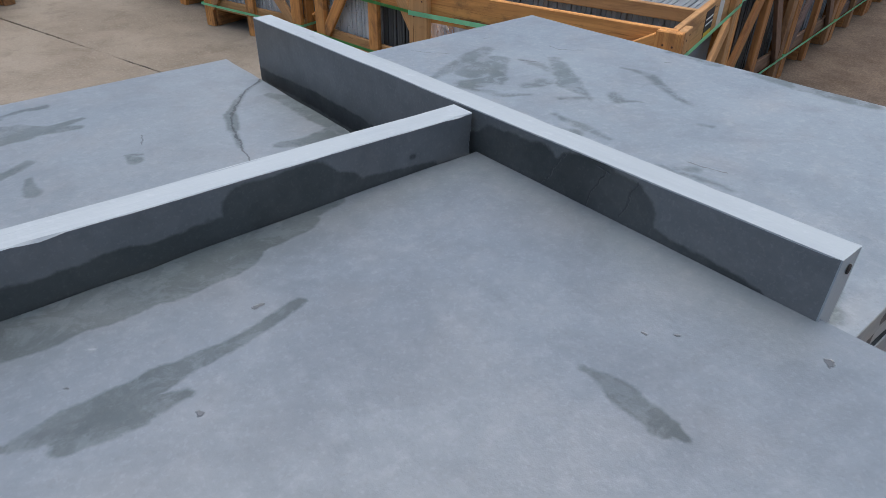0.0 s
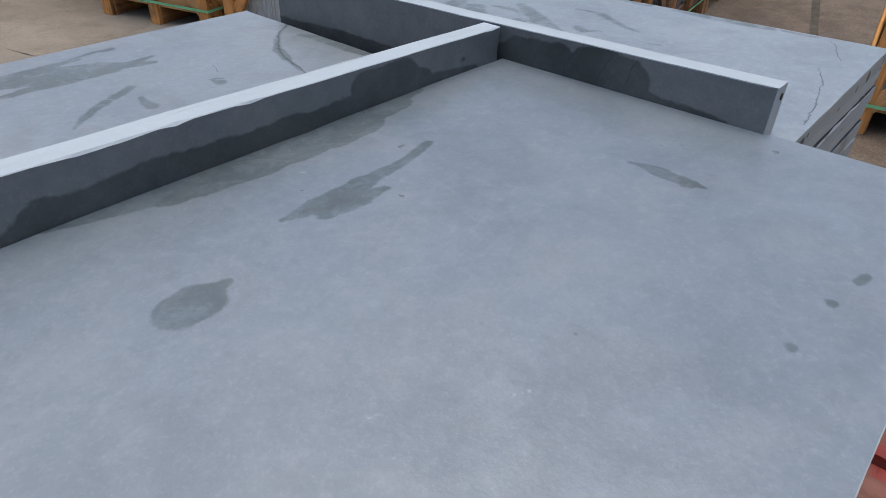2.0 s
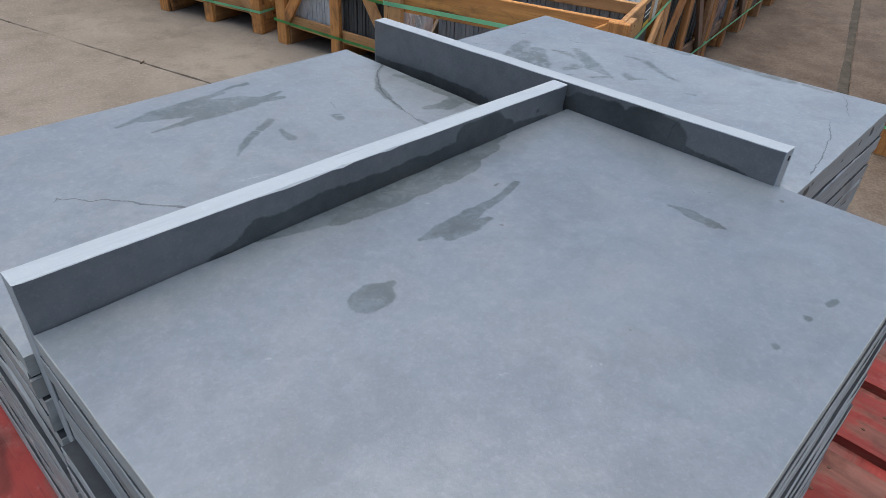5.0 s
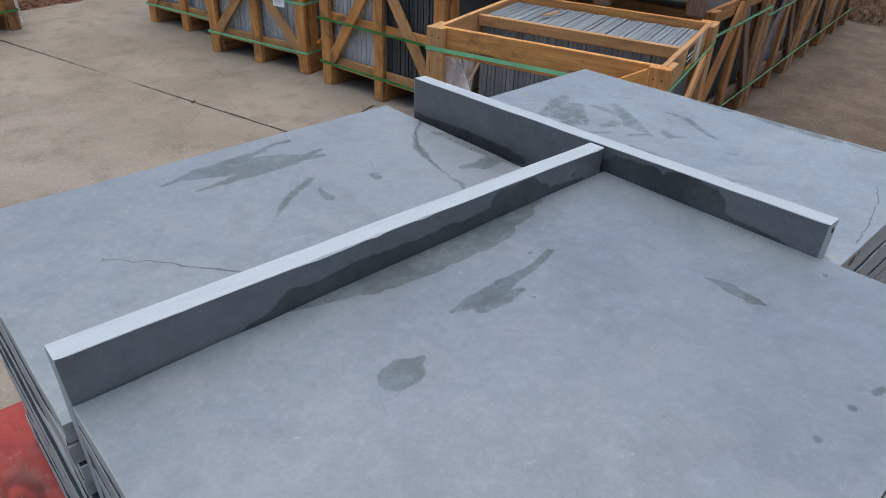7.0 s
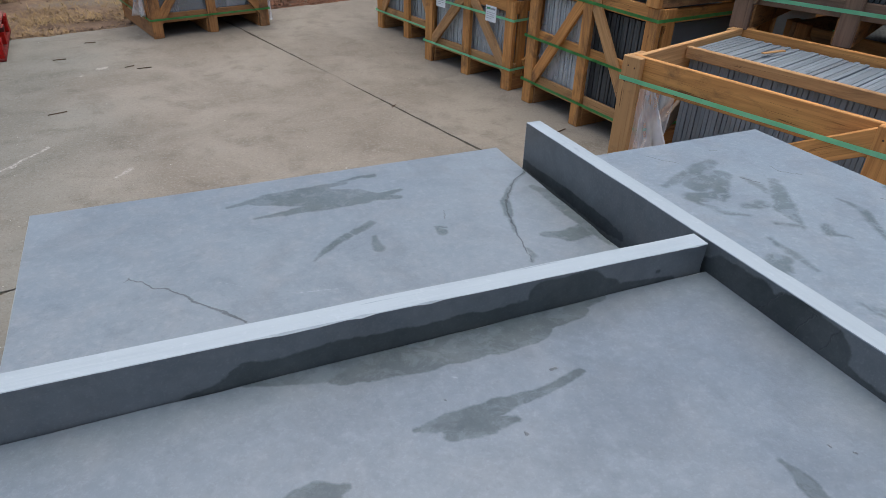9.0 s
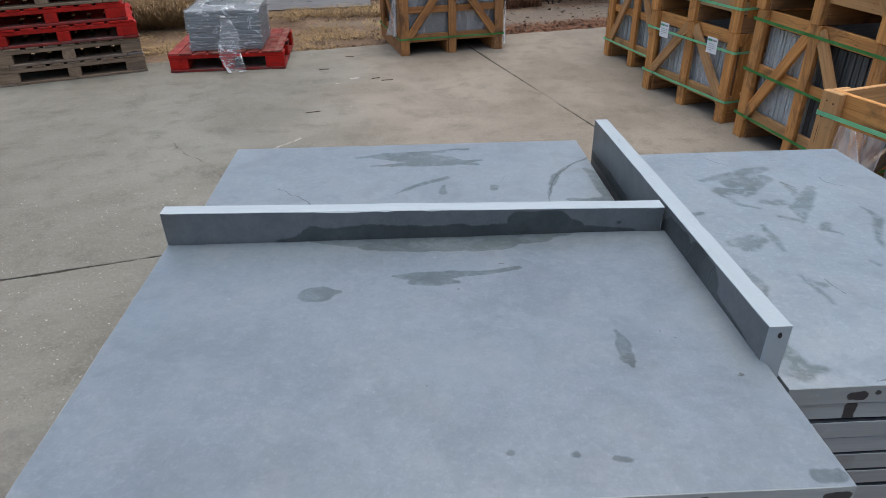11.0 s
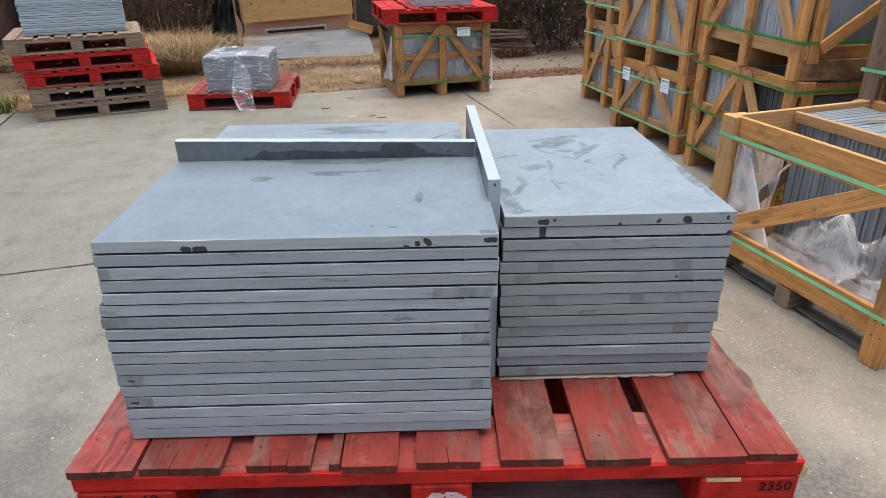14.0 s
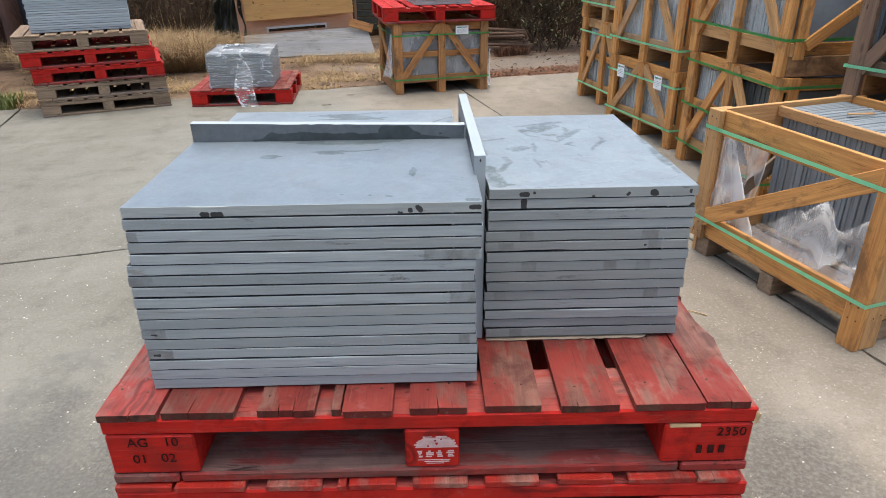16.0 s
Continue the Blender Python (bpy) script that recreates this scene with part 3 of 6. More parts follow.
M["slate_front_top"] = slate_material("slate_top_front", wet=TOP_FRONT_WET_A + TOP_FRONT_WET_B, cracks=TOP_FRONT_SPECKS, chalk=TOP_FRONT_CHALK, broken=0.3, tone=0.79, warm=0.985, damp=0.54, wobble=0.0035)
TOP_BACK_WET_A = ((-0.401, 0.734, 0.002, -0.356, 0.742, 0.008),
    (-0.356, 0.742, 0.009, -0.29, 0.742, 0.014),
    (-0.37, 0.738, 0.008, -0.3, 0.724, 0.026),
    (-0.3, 0.722, 0.027, -0.25, 0.708, 0.02),
    (-0.25, 0.712, 0.016, -0.205, 0.69, 0.004),
    (-0.262, 0.757, 0.002, -0.216, 0.759, 0.004),
    (-0.29, 0.749, 0.008, -0.255, 0.752, 0.003),
    (-0.377, 0.694, 0.002, -0.33, 0.697, 0.007),
    (-0.33, 0.698, 0.008, -0.255, 0.7, 0.011),
    (-0.255, 0.7, 0.011, -0.196, 0.708, 0.003),
    (-0.335, 0.583, 0.001, -0.319, 0.599, 0.004),
    (-0.319, 0.599, 0.0045, -0.288, 0.624, 0.006),
    (-0.278, 0.63, 0.006, -0.256, 0.641, 0.005),
    (-0.26, 0.612, 0.003, -0.264, 0.585, 0.006))
TOP_BACK_WET_B = ((-0.192, 0.607, 0.002, -0.189, 0.594, 0.007),
    (-0.189, 0.606, 0.002, -0.18, 0.602, 0.002),
    (-0.034, 0.66, 0.006, -0.024, 0.63, 0.012),
    (-0.024, 0.63, 0.013, -0.026, 0.582, 0.011),
    (-0.026, 0.582, 0.011, -0.018, 0.556, 0.012),
    (-0.082, 0.549, 0.006, -0.058, 0.54, 0.011),
    (-0.058, 0.538, 0.012, -0.022, 0.545, 0.014),
    (-0.022, 0.545, 0.014, -0.012, 0.515, 0.016),
    (-0.014, 0.711, 0.002, -0.057, 0.676, 0.0022),
    (-0.057, 0.676, 0.003, -0.086, 0.636, 0.005),
    (-0.086, 0.636, 0.006, -0.1, 0.604, 0.006),
    (-0.1, 0.604, 0.0035, -0.11, 0.565, 0.002))
TOP_BACK_WET_C = ((-0.117, 0.529, 0.002, -0.117, 0.514, 0.004),
    (-0.117, 0.514, 0.004, -0.124, 0.505, 0.002))
TOP_BACK_CRACKS = ((-0.014, 0.711, 0.0008, -0.057, 0.676, 0.0009),
    (-0.057, 0.676, 0.0009, -0.086, 0.636, 0.001),
    (-0.086, 0.636, 0.001, -0.1, 0.604, 0.0008),
    (-0.1, 0.604, 0.0008, -0.111, 0.561, 0.0008),
    (-0.111, 0.561, 0.0006, -0.117, 0.528, 0.0006),
    (-0.117, 0.528, 0.0005, -0.124, 0.505, 0.0004),
    (-0.166, 0.643, 0.0004, -0.173, 0.62, 0.0005),
    (-0.515, 0.611, 0.0004, -0.509, 0.615, 0.0006),
    (-0.509, 0.615, 0.0007, -0.473, 0.579, 0.0009),
    (-0.473, 0.579, 0.0009, -0.441, 0.538, 0.0012),
    (-0.441, 0.538, 0.0012, -0.415, 0.508, 0.0015))
TOP_BACK_CHALK = ((-0.36, 0.535, 0.0012, -0.31, 0.527, 0.0012),
    (-0.43, 0.58, 0.001, -0.41, 0.565, 0.001),)
M["slate_back_top"] = slate_material("slate_top_back", wet=TOP_BACK_WET_A + TOP_BACK_WET_B + TOP_BACK_WET_C, cracks=TOP_BACK_CRACKS, chalk=TOP_BACK_CHALK, broken=0.3, tone=0.97, warm=1.05, damp=0.56, soft=0.0022, wobble=0.004)
TOP_SIDE_WET_A = (
    (0.133, 0.612, 0.0056, 0.207, 0.636, 0.0128),
    (0.207, 0.636, 0.0144, 0.252, 0.651, 0.0096),
    (0.176, 0.598, 0.0195, 0.230, 0.612, 0.0165),
    (0.147, 0.569, 0.0140, 0.183, 0.564, 0.0126),
    (0.230, 0.612, 0.0135, 0.176, 0.555, 0.0090),
    (0.143, 0.555, 0.0039, 0.155, 0.523, 0.0046),
    (0.155, 0.523, 0.0056, 0.174, 0.507, 0.0035),
    (0.193, 0.527, 0.0075, 0.216, 0.524, 0.0105),
    (0.287, 0.572, 0.0064, 0.258, 0.534, 0.0128),
    (0.258, 0.534, 0.0130, 0.230, 0.500, 0.0130),
    (0.230, 0.500, 0.0104, 0.212, 0.459, 0.0026),
    (0.251, 0.594, 0.0030, 0.255, 0.567, 0.0053),
    (0.255, 0.567, 0.0049, 0.249, 0.545, 0.0049),)
TOP_SIDE_WET_B = (
    (0.156, 0.451, 0.0036, 0.150, 0.411, 0.0066),
    (0.150, 0.411, 0.0050, 0.148, 0.382, 0.0020),
    (0.318, 0.500, 0.0021, 0.321, 0.468, 0.0056),
    (0.321, 0.468, 0.0059, 0.290, 0.417, 0.0059),
    (0.290, 0.417, 0.0054, 0.277, 0.385, 0.0024),
    (0.243, 0.455, 0.0048, 0.230, 0.435, 0.0066),
    (0.230, 0.435, 0.0044, 0.244, 0.422, 0.0017),
    (0.138, 0.323, 0.0020, 0.140, 0.291, 0.0036),
    (0.140, 0.291, 0.0032, 0.143, 0.261, 0.0012),
    (0.237, 0.348, 0.0027, 0.243, 0.341, 0.0027),
    (0.189, 0.481, 0.0042, 0.217, 0.460, 0.0024),)
TOP_SIDE_WET_C = ((0.095, 0.405, 0.01, 0.13, 0.415, 0.012),
    (0.106, 0.392, 0.01, 0.118, 0.4, 0.01),
    (0.045, 0.48, 0.005, 0.089, 0.495, 0.005),
    (0.03, 0.44, 0.004, 0.034, 0.36, 0.008),
    (0.076, 0.338, 0.008, 0.08, 0.302, 0.009),
    (0.08, 0.302, 0.008, 0.056, 0.245, 0.007),
    (0.036, 0.27, 0.01, 0.042, 0.2, 0.014),
    (0.042, 0.2, 0.014, 0.045, 0.158, 0.018),
    (0.045, 0.16, 0.012, 0.072, 0.156, 0.005),
    (0.144, 0.313, 0.004, 0.153, 0.302, 0.006),
    (0.413, 0.5, 0.004, 0.411, 0.44, 0.008),
    (0.411, 0.4, 0.008, 0.412, 0.34, 0.013),
    (0.412, 0.34, 0.013, 0.41, 0.27, 0.009),
    (0.41, 0.25, 0.006, 0.412, 0.212, 0.003))
TOP_SIDE_CRACKS_A = (
    (0.320, 0.612, 0.0008, 0.318, 0.592, 0.0008),
    (0.318, 0.592, 0.0008, 0.338, 0.573, 0.0008),
    (0.176, 0.705, 0.0008, 0.186, 0.683, 0.0008),
    (0.186, 0.683, 0.0008, 0.203, 0.665, 0.0008),
    (0.278, 0.686, 0.0008, 0.288, 0.681, 0.0008),
    (0.160, 0.311, 0.0008, 0.162, 0.298, 0.0008),
    (0.162, 0.298, 0.0008, 0.166, 0.282, 0.0008),
    (0.373, 0.482, 0.0008, 0.377, 0.476, 0.0008),
    (0.250, 0.596, 0.0008, 0.262, 0.573, 0.0008),
    (0.405, 0.192, 0.0004, 0.372, 0.18, 0.0006),
    (0.372, 0.18, 0.0006, 0.33, 0.164, 0.0004),
    (0.29, 0.174, 0.0003, 0.272, 0.169, 0.0006),
    (0.272, 0.169, 0.0006, 0.237, 0.157, 0.0007),
    (0.237, 0.157, 0.0006, 0.176, 0.146, 0.0005),)
TOP_SIDE_CRACKS_B = ((0.176, 0.146, 0.0007, 0.149, 0.142, 0.001),
    (0.149, 0.142, 0.0009, 0.109, 0.136, 0.0005),)
M["slate_side_top"] = slate_material("slate_top_side", wet=TOP_SIDE_WET_A + TOP_SIDE_WET_B + TOP_SIDE_WET_C, cracks=TOP_SIDE_CRACKS_A + TOP_SIDE_CRACKS_B, tone=1.09, wobble=0.006, broken=0.5, damp=0.56, soft=0.004, warm=1.05)
UPRIGHT_CROSS_WET = ((-0.468, 1.163, 0.007, -0.44, 1.164, 0.01),
    (-0.44, 1.165, 0.012, -0.425, 1.169, 0.017),
    (-0.425, 1.167, 0.017, -0.36, 1.168, 0.017),
    (-0.36, 1.168, 0.017, -0.272, 1.167, 0.015),
    (-0.272, 1.166, 0.016, -0.19, 1.167, 0.015),
    (-0.178, 1.178, 0.019, -0.14, 1.179, 0.02),
    (-0.14, 1.176, 0.018, -0.118, 1.17, 0.015),
    (-0.1, 1.166, 0.011, -0.045, 1.165, 0.006),
    (-0.062, 1.18, 0.002, -0.06, 1.18, 0.002))
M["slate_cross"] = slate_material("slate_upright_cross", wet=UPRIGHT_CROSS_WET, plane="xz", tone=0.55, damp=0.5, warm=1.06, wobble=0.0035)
UPRIGHT_DIVIDER_WET = ((0.386, 1.168, 0.016, 0.375, 1.172, 0.019),
    (0.375, 1.172, 0.019, 0.33, 1.176, 0.02),
    (0.322, 1.17, 0.018, 0.3, 1.172, 0.022),
    (0.298, 1.178, 0.02, 0.28, 1.182, 0.02),
    (0.28, 1.178, 0.022, 0.258, 1.176, 0.021),
    (0.25, 1.166, 0.01, 0.2, 1.166, 0.008),
    (0.2, 1.166, 0.008, 0.171, 1.167, 0.004),
    (0.738, 1.13, 0.006, 0.65, 1.132, 0.008),
    (0.65, 1.133, 0.008, 0.54, 1.136, 0.009),
    (0.54, 1.136, 0.009, 0.515, 1.136, 0.005))
UPRIGHT_DIVIDER_CRACKS = ((0.308, 1.196, 0.0006, 0.326, 1.169, 0.0006),
    (0.284, 1.197, 0.0006, 0.275, 1.196, 0.0006),
    (0.278, 1.196, 0.0006, 0.287, 1.169, 0.0005),
    (0.253, 1.198, 0.0007, 0.262, 1.172, 0.0006),
    (0.235, 1.204, 0.0008, 0.245, 1.202, 0.0008))
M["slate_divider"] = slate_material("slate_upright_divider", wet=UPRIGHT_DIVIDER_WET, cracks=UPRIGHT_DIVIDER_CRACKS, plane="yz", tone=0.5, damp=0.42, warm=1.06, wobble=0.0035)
M["red"] = painted_wood("red_painted_pallet_wood", (0.43, 0.012, 0.007), (0.36, 0.2, 0.13), (0.15, 0.013, 0.01), 0.45, 0.59, 0.0, 0.1)
M["deck"] = painted_wood("worn_red_deck_wood", (0.21, 0.03, 0.022), (0.26, 0.15, 0.11), (0.085, 0.028, 0.023), 0.75, 0.48, 0.12, 0.15)
M["end_grain"] = painted_wood("dark_board_ends", (0.11, 0.018, 0.014), (0.12, 0.06, 0.04), (0.035, 0.015, 0.012), 0.8, 0.46, 0.0, 0.2)
M["dust"] = painted_wood("dusty_board_tops", (0.24, 0.048, 0.04), (0.23, 0.155, 0.13), (0.12, 0.075, 0.064), 0.85, 0.44, 0.0, 0.3)
M["faded_print"] = plain("faded_black_print", (0.022, 0.008, 0.007), (0.05, 0.013, 0.011), 60.0, 0.9, 0.1)
# inner timbers of brown pallets, near-black to paint the shade inside
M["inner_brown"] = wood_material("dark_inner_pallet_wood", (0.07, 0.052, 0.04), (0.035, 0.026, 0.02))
M["lower_deck"] = painted_wood("scraped_red_deck_wood", (0.36, 0.02, 0.012), (0.36, 0.2, 0.15), (0.15, 0.03, 0.024), 0.8, 0.5, 0.0, 0.15)
# dusty brown inner wood, darkened further to paint the shade inside red pallets
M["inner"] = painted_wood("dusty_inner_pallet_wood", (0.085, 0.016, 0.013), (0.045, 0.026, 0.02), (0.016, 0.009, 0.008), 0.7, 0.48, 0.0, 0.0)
M["dusty_red"] = painted_wood("dusty_red_base_board", (0.25, 0.028, 0.022), (0.22, 0.12, 0.1), (0.1, 0.04, 0.034), 0.75, 0.49, 0.1, 0.2)
M["deck_pink"] = painted_wood("faded_red_deck_wood", (0.3, 0.05, 0.04), (0.3, 0.17, 0.14), (0.13, 0.042, 0.036), 0.65, 0.52, 0.0, 0.4)
M["brown"] = wood_material("grey_brown_pallet_wood", (0.32, 0.225, 0.145), (0.17, 0.115, 0.072), stain=(0.085, 0.06, 0.044), stain_amount=0.6)
M["pine"] = wood_material("orange_pine_crate_wood", (0.73, 0.36, 0.108), (0.42, 0.18, 0.052), stain=(0.13, 0.07, 0.036), stain_amount=0.72)
M["pine_pale"] = wood_material("pale_pine_crate_wood", (0.63, 0.36, 0.15), (0.4, 0.205, 0.08), stain=(0.17, 0.088, 0.042), stain_amount=0.65)
M["old"] = wood_material("old_grey_brown_crate_wood", (0.27, 0.165, 0.105), (0.14, 0.085, 0.055), stain=(0.07, 0.048, 0.036), stain_amount=0.6)
# heavily stained pine, darkened again to paint shade on back and lane crates
M["pine_dark"] = wood_material("stained_pine_crate_wood", (0.52, 0.25, 0.085), (0.28, 0.12, 0.04), stain=(0.1, 0.05, 0.025), stain_amount=0.85)
M["ply"] = wood_material("plywood_sheet", (0.56, 0.32, 0.115), (0.44, 0.23, 0.075), stain=(0.2, 0.12, 0.07), stain_amount=0.3)
M["ply_red"] = wood_material("orange_plywood_panel", (0.62, 0.35, 0.22), (0.52, 0.27, 0.16), stain=(0.4, 0.2, 0.12), stain_amount=0.3)
M["grey_board"] = wood_material("weathered_grey_board", (0.36, 0.345, 0.32), (0.24, 0.225, 0.205), stain=(0.14, 0.125, 0.11), stain_amount=0.5)
M["green"] = plain("green_plastic_strap", (0.3, 0.76, 0.45), (0.38, 0.82, 0.53), 12.0, 0.35)
M["dark_green"] = plain("dirty_green_strap", (0.08, 0.33, 0.08), (0.13, 0.42, 0.13), 12.0, 0.45)
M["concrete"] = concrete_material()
M["film"] = film_material()
M["film_milky"] = film_material("milky_polythene", 0.2)
M["film_loose"] = film_material("loose_polythene", -0.045)
M["stretch_film"] = stretch_film_material()
M["black"] = plain("black_print", (0.02, 0.018, 0.018), (0.04, 0.035, 0.033), 60.0, 0.7)
M["white_print"] = plain("rubbed_white_print", (0.48, 0.3, 0.29), (0.6, 0.44, 0.43), 40.0, 0.7)
M["paper"] = plain("white_paper_label", (0.72, 0.74, 0.74), (0.82, 0.83, 0.82), 20.0, 0.6)
M["print_grey"] = plain("grey_print", (0.25, 0.26, 0.26), (0.32, 0.33, 0.33), 60.0, 0.7)
M["print_green"] = plain("green_print", (0.08, 0.3, 0.14), (0.1, 0.35, 0.18), 40.0, 0.6)
M["yellow"] = plain("yellow_print", (0.6, 0.42, 0.03), (0.66, 0.48, 0.06), 40.0, 0.6)
M["tape"] = plain("grey_tape", (0.5, 0.5, 0.49), (0.6, 0.6, 0.59), 30.0, 0.4)
M["card"] = plain("brown_cardboard", (0.27, 0.205, 0.145), (0.34, 0.265, 0.19), 30.0, 0.85)
M["soil"] = soil_material()
M["joint"] = plain("dirt_filled_joint", (0.055, 0.048, 0.036), (0.1, 0.088, 0.068), 9.0, 0.95, 0.2, 0.01)
M["straw"] = plain("dry_straw", (0.42, 0.3, 0.145), (0.24, 0.155, 0.072), 3.0, 0.85, 0.2)
M["brush"] = plain("dry_brown_brush", (0.46, 0.325, 0.175), (0.21, 0.138, 0.075), 9.0, 0.9, 0.2)
M["brush_dark"] = plain("brown_dead_stalks", (0.15, 0.085, 0.05), (0.07, 0.04, 0.025), 6.0, 0.9, 0.1)
M["weed"] = plain("green_weeds", (0.13, 0.16, 0.05), (0.2, 0.22, 0.08), 3.0, 0.7, 0.3)
M["twig"] = plain("dark_brown_twigs", (0.045, 0.03, 0.02), (0.1, 0.066, 0.044), 6.0, 0.9, 0.2)
M["leaf"] = plain("dark_dry_leaves", (0.03, 0.021, 0.011), (0.064, 0.042, 0.022), 4.0, 0.85, 0.1)
M["dead_leaf"] = plain("reddish_dead_leaves", (0.19, 0.085, 0.045), (0.085, 0.042, 0.025), 6.0, 0.85, 0.25)
M["pale_leaf"] = plain("pale_green_leaves", (0.2, 0.19, 0.085), (0.12, 0.11, 0.05), 6.0, 0.7, 0.3)
M["navy"] = plain("dark_blue_painted_steel", (0.022, 0.026, 0.038), (0.034, 0.038, 0.052), 3.0, 0.5, 0.4, 0.002)
M["rust"] = plain("brown_painted_steel", (0.085, 0.042, 0.03), (0.05, 0.025, 0.02), 4.0, 0.6, 0.4, 0.002)
M["tarp"] = plain("dark_olive_tarpaulin", (0.022, 0.024, 0.018), (0.05, 0.05, 0.036), 5.0, 0.45, 0.4, 0.01)
M["chip"] = plain("wood_splinters", (0.5, 0.36, 0.2), (0.4, 0.27, 0.14), 10.0, 0.8)
M["pebble"] = plain("pale_grit", (0.36, 0.335, 0.285), (0.54, 0.51, 0.445), 10.0, 0.85)
M["nail"] = plain("rusty_nail_head", (0.06, 0.035, 0.025), (0.12, 0.06, 0.035), 40.0, 0.6, 0.5, 0.0, 0.6)

# ---- building helpers ----
MESHES = {}


def part(name, mesh, material, parent=None, label="", m=None):
    """Links a mesh (or a bmesh) as one object, under parent where one is given."""
    if isinstance(mesh, bmesh.types.BMesh):
        me = bpy.data.meshes.new(name)
        mesh.to_mesh(me)
        mesh.free()
        mesh = me
    if not mesh.materials:
        mesh.materials.append(material)
    ob = new(name, mesh)
    if parent is not None:
        ob.parent = parent
    if m is not None:
        ob.matrix_basis = m
    if label:
        ob["label"] = label
    return ob


def block_mesh(key, sx, sy, sz, material, bevel=0.003, ragged=0.0):
    """A box round its own centre with softened edges; alike blocks share one mesh."""
    k = (key, round(sx, 4), round(sy, 4), round(sz, 4), material.name, bevel, ragged)
    if k not in MESHES:
        bm = bmesh.new()
        bmesh.ops.create_cube(bm, size=1.0)
        for v in bm.verts:
            v.co = Vector((v.co.x * sx, v.co.y * sy, v.co.z * sz))
        if bevel:
            bmesh.ops.bevel(bm, geom=list(bm.edges), offset=min(bevel, sx * 0.3, sy * 0.3, sz * 0.3), segments=1, affect="EDGES")
        if ragged:
            rng = random.Random(str(k))
            for v in bm.verts:
                v.co += Vector((rng.uniform(-1, 1), rng.uniform(-1, 1), rng.uniform(-1, 1))) * ragged
        me = bpy.data.meshes.new(key)
        bm.to_mesh(me)
        bm.free()
        me.materials.append(material)
        MESHES[k] = me
    return MESHES[k]


def board(name, parent, x0, x1, y0, y1, z0, z1, material, label="", bevel=0.003, ragged=0.0):
    """A timber between two corners, its grain along its longest side."""
    size = [x1 - x0, y1 - y0, z1 - z0]
    centre = ((x0 + x1) / 2, (y0 + y1) / 2, (z0 + z1) / 2)
    axis = size.index(max(size))
    if axis == 0:
        me, m = block_mesh(name, size[0], size[1], size[2], material, bevel, ragged), pose(*centre)
    elif axis == 1:
        me, m = block_mesh(name, size[1], size[0], size[2], material, bevel, ragged), pose(*centre, 0, 0, 90)
    else:
        me, m = block_mesh(name, size[2], size[1], size[0], material, bevel, ragged), pose(*centre, 0, -90, 0)
    return part(name, me, material, parent, label, m)


def brace(name, parent, a, b, width, thick, out, material, label=""):
    """A timber from a to b, width across it, thick towards out."""
    a, b, out = Vector(a), Vector(b), Vector(out)
    x = (b - a).normalized()
    z = out.normalized()
    y = z.cross(x)
    rot = Matrix((x, y, z)).transposed().to_4x4()
    me = block_mesh(name, (b - a).length, width, thick, material)
    return part(name, me, material, parent, label, Matrix.Translation((a + b) / 2) @ rot)


def thing(name, m, label, category, group="", kind=""):
    e = new(name)
    e.matrix_basis = m
    e.empty_display_size = 0.1
    return tagged(e, label, category, group, kind)


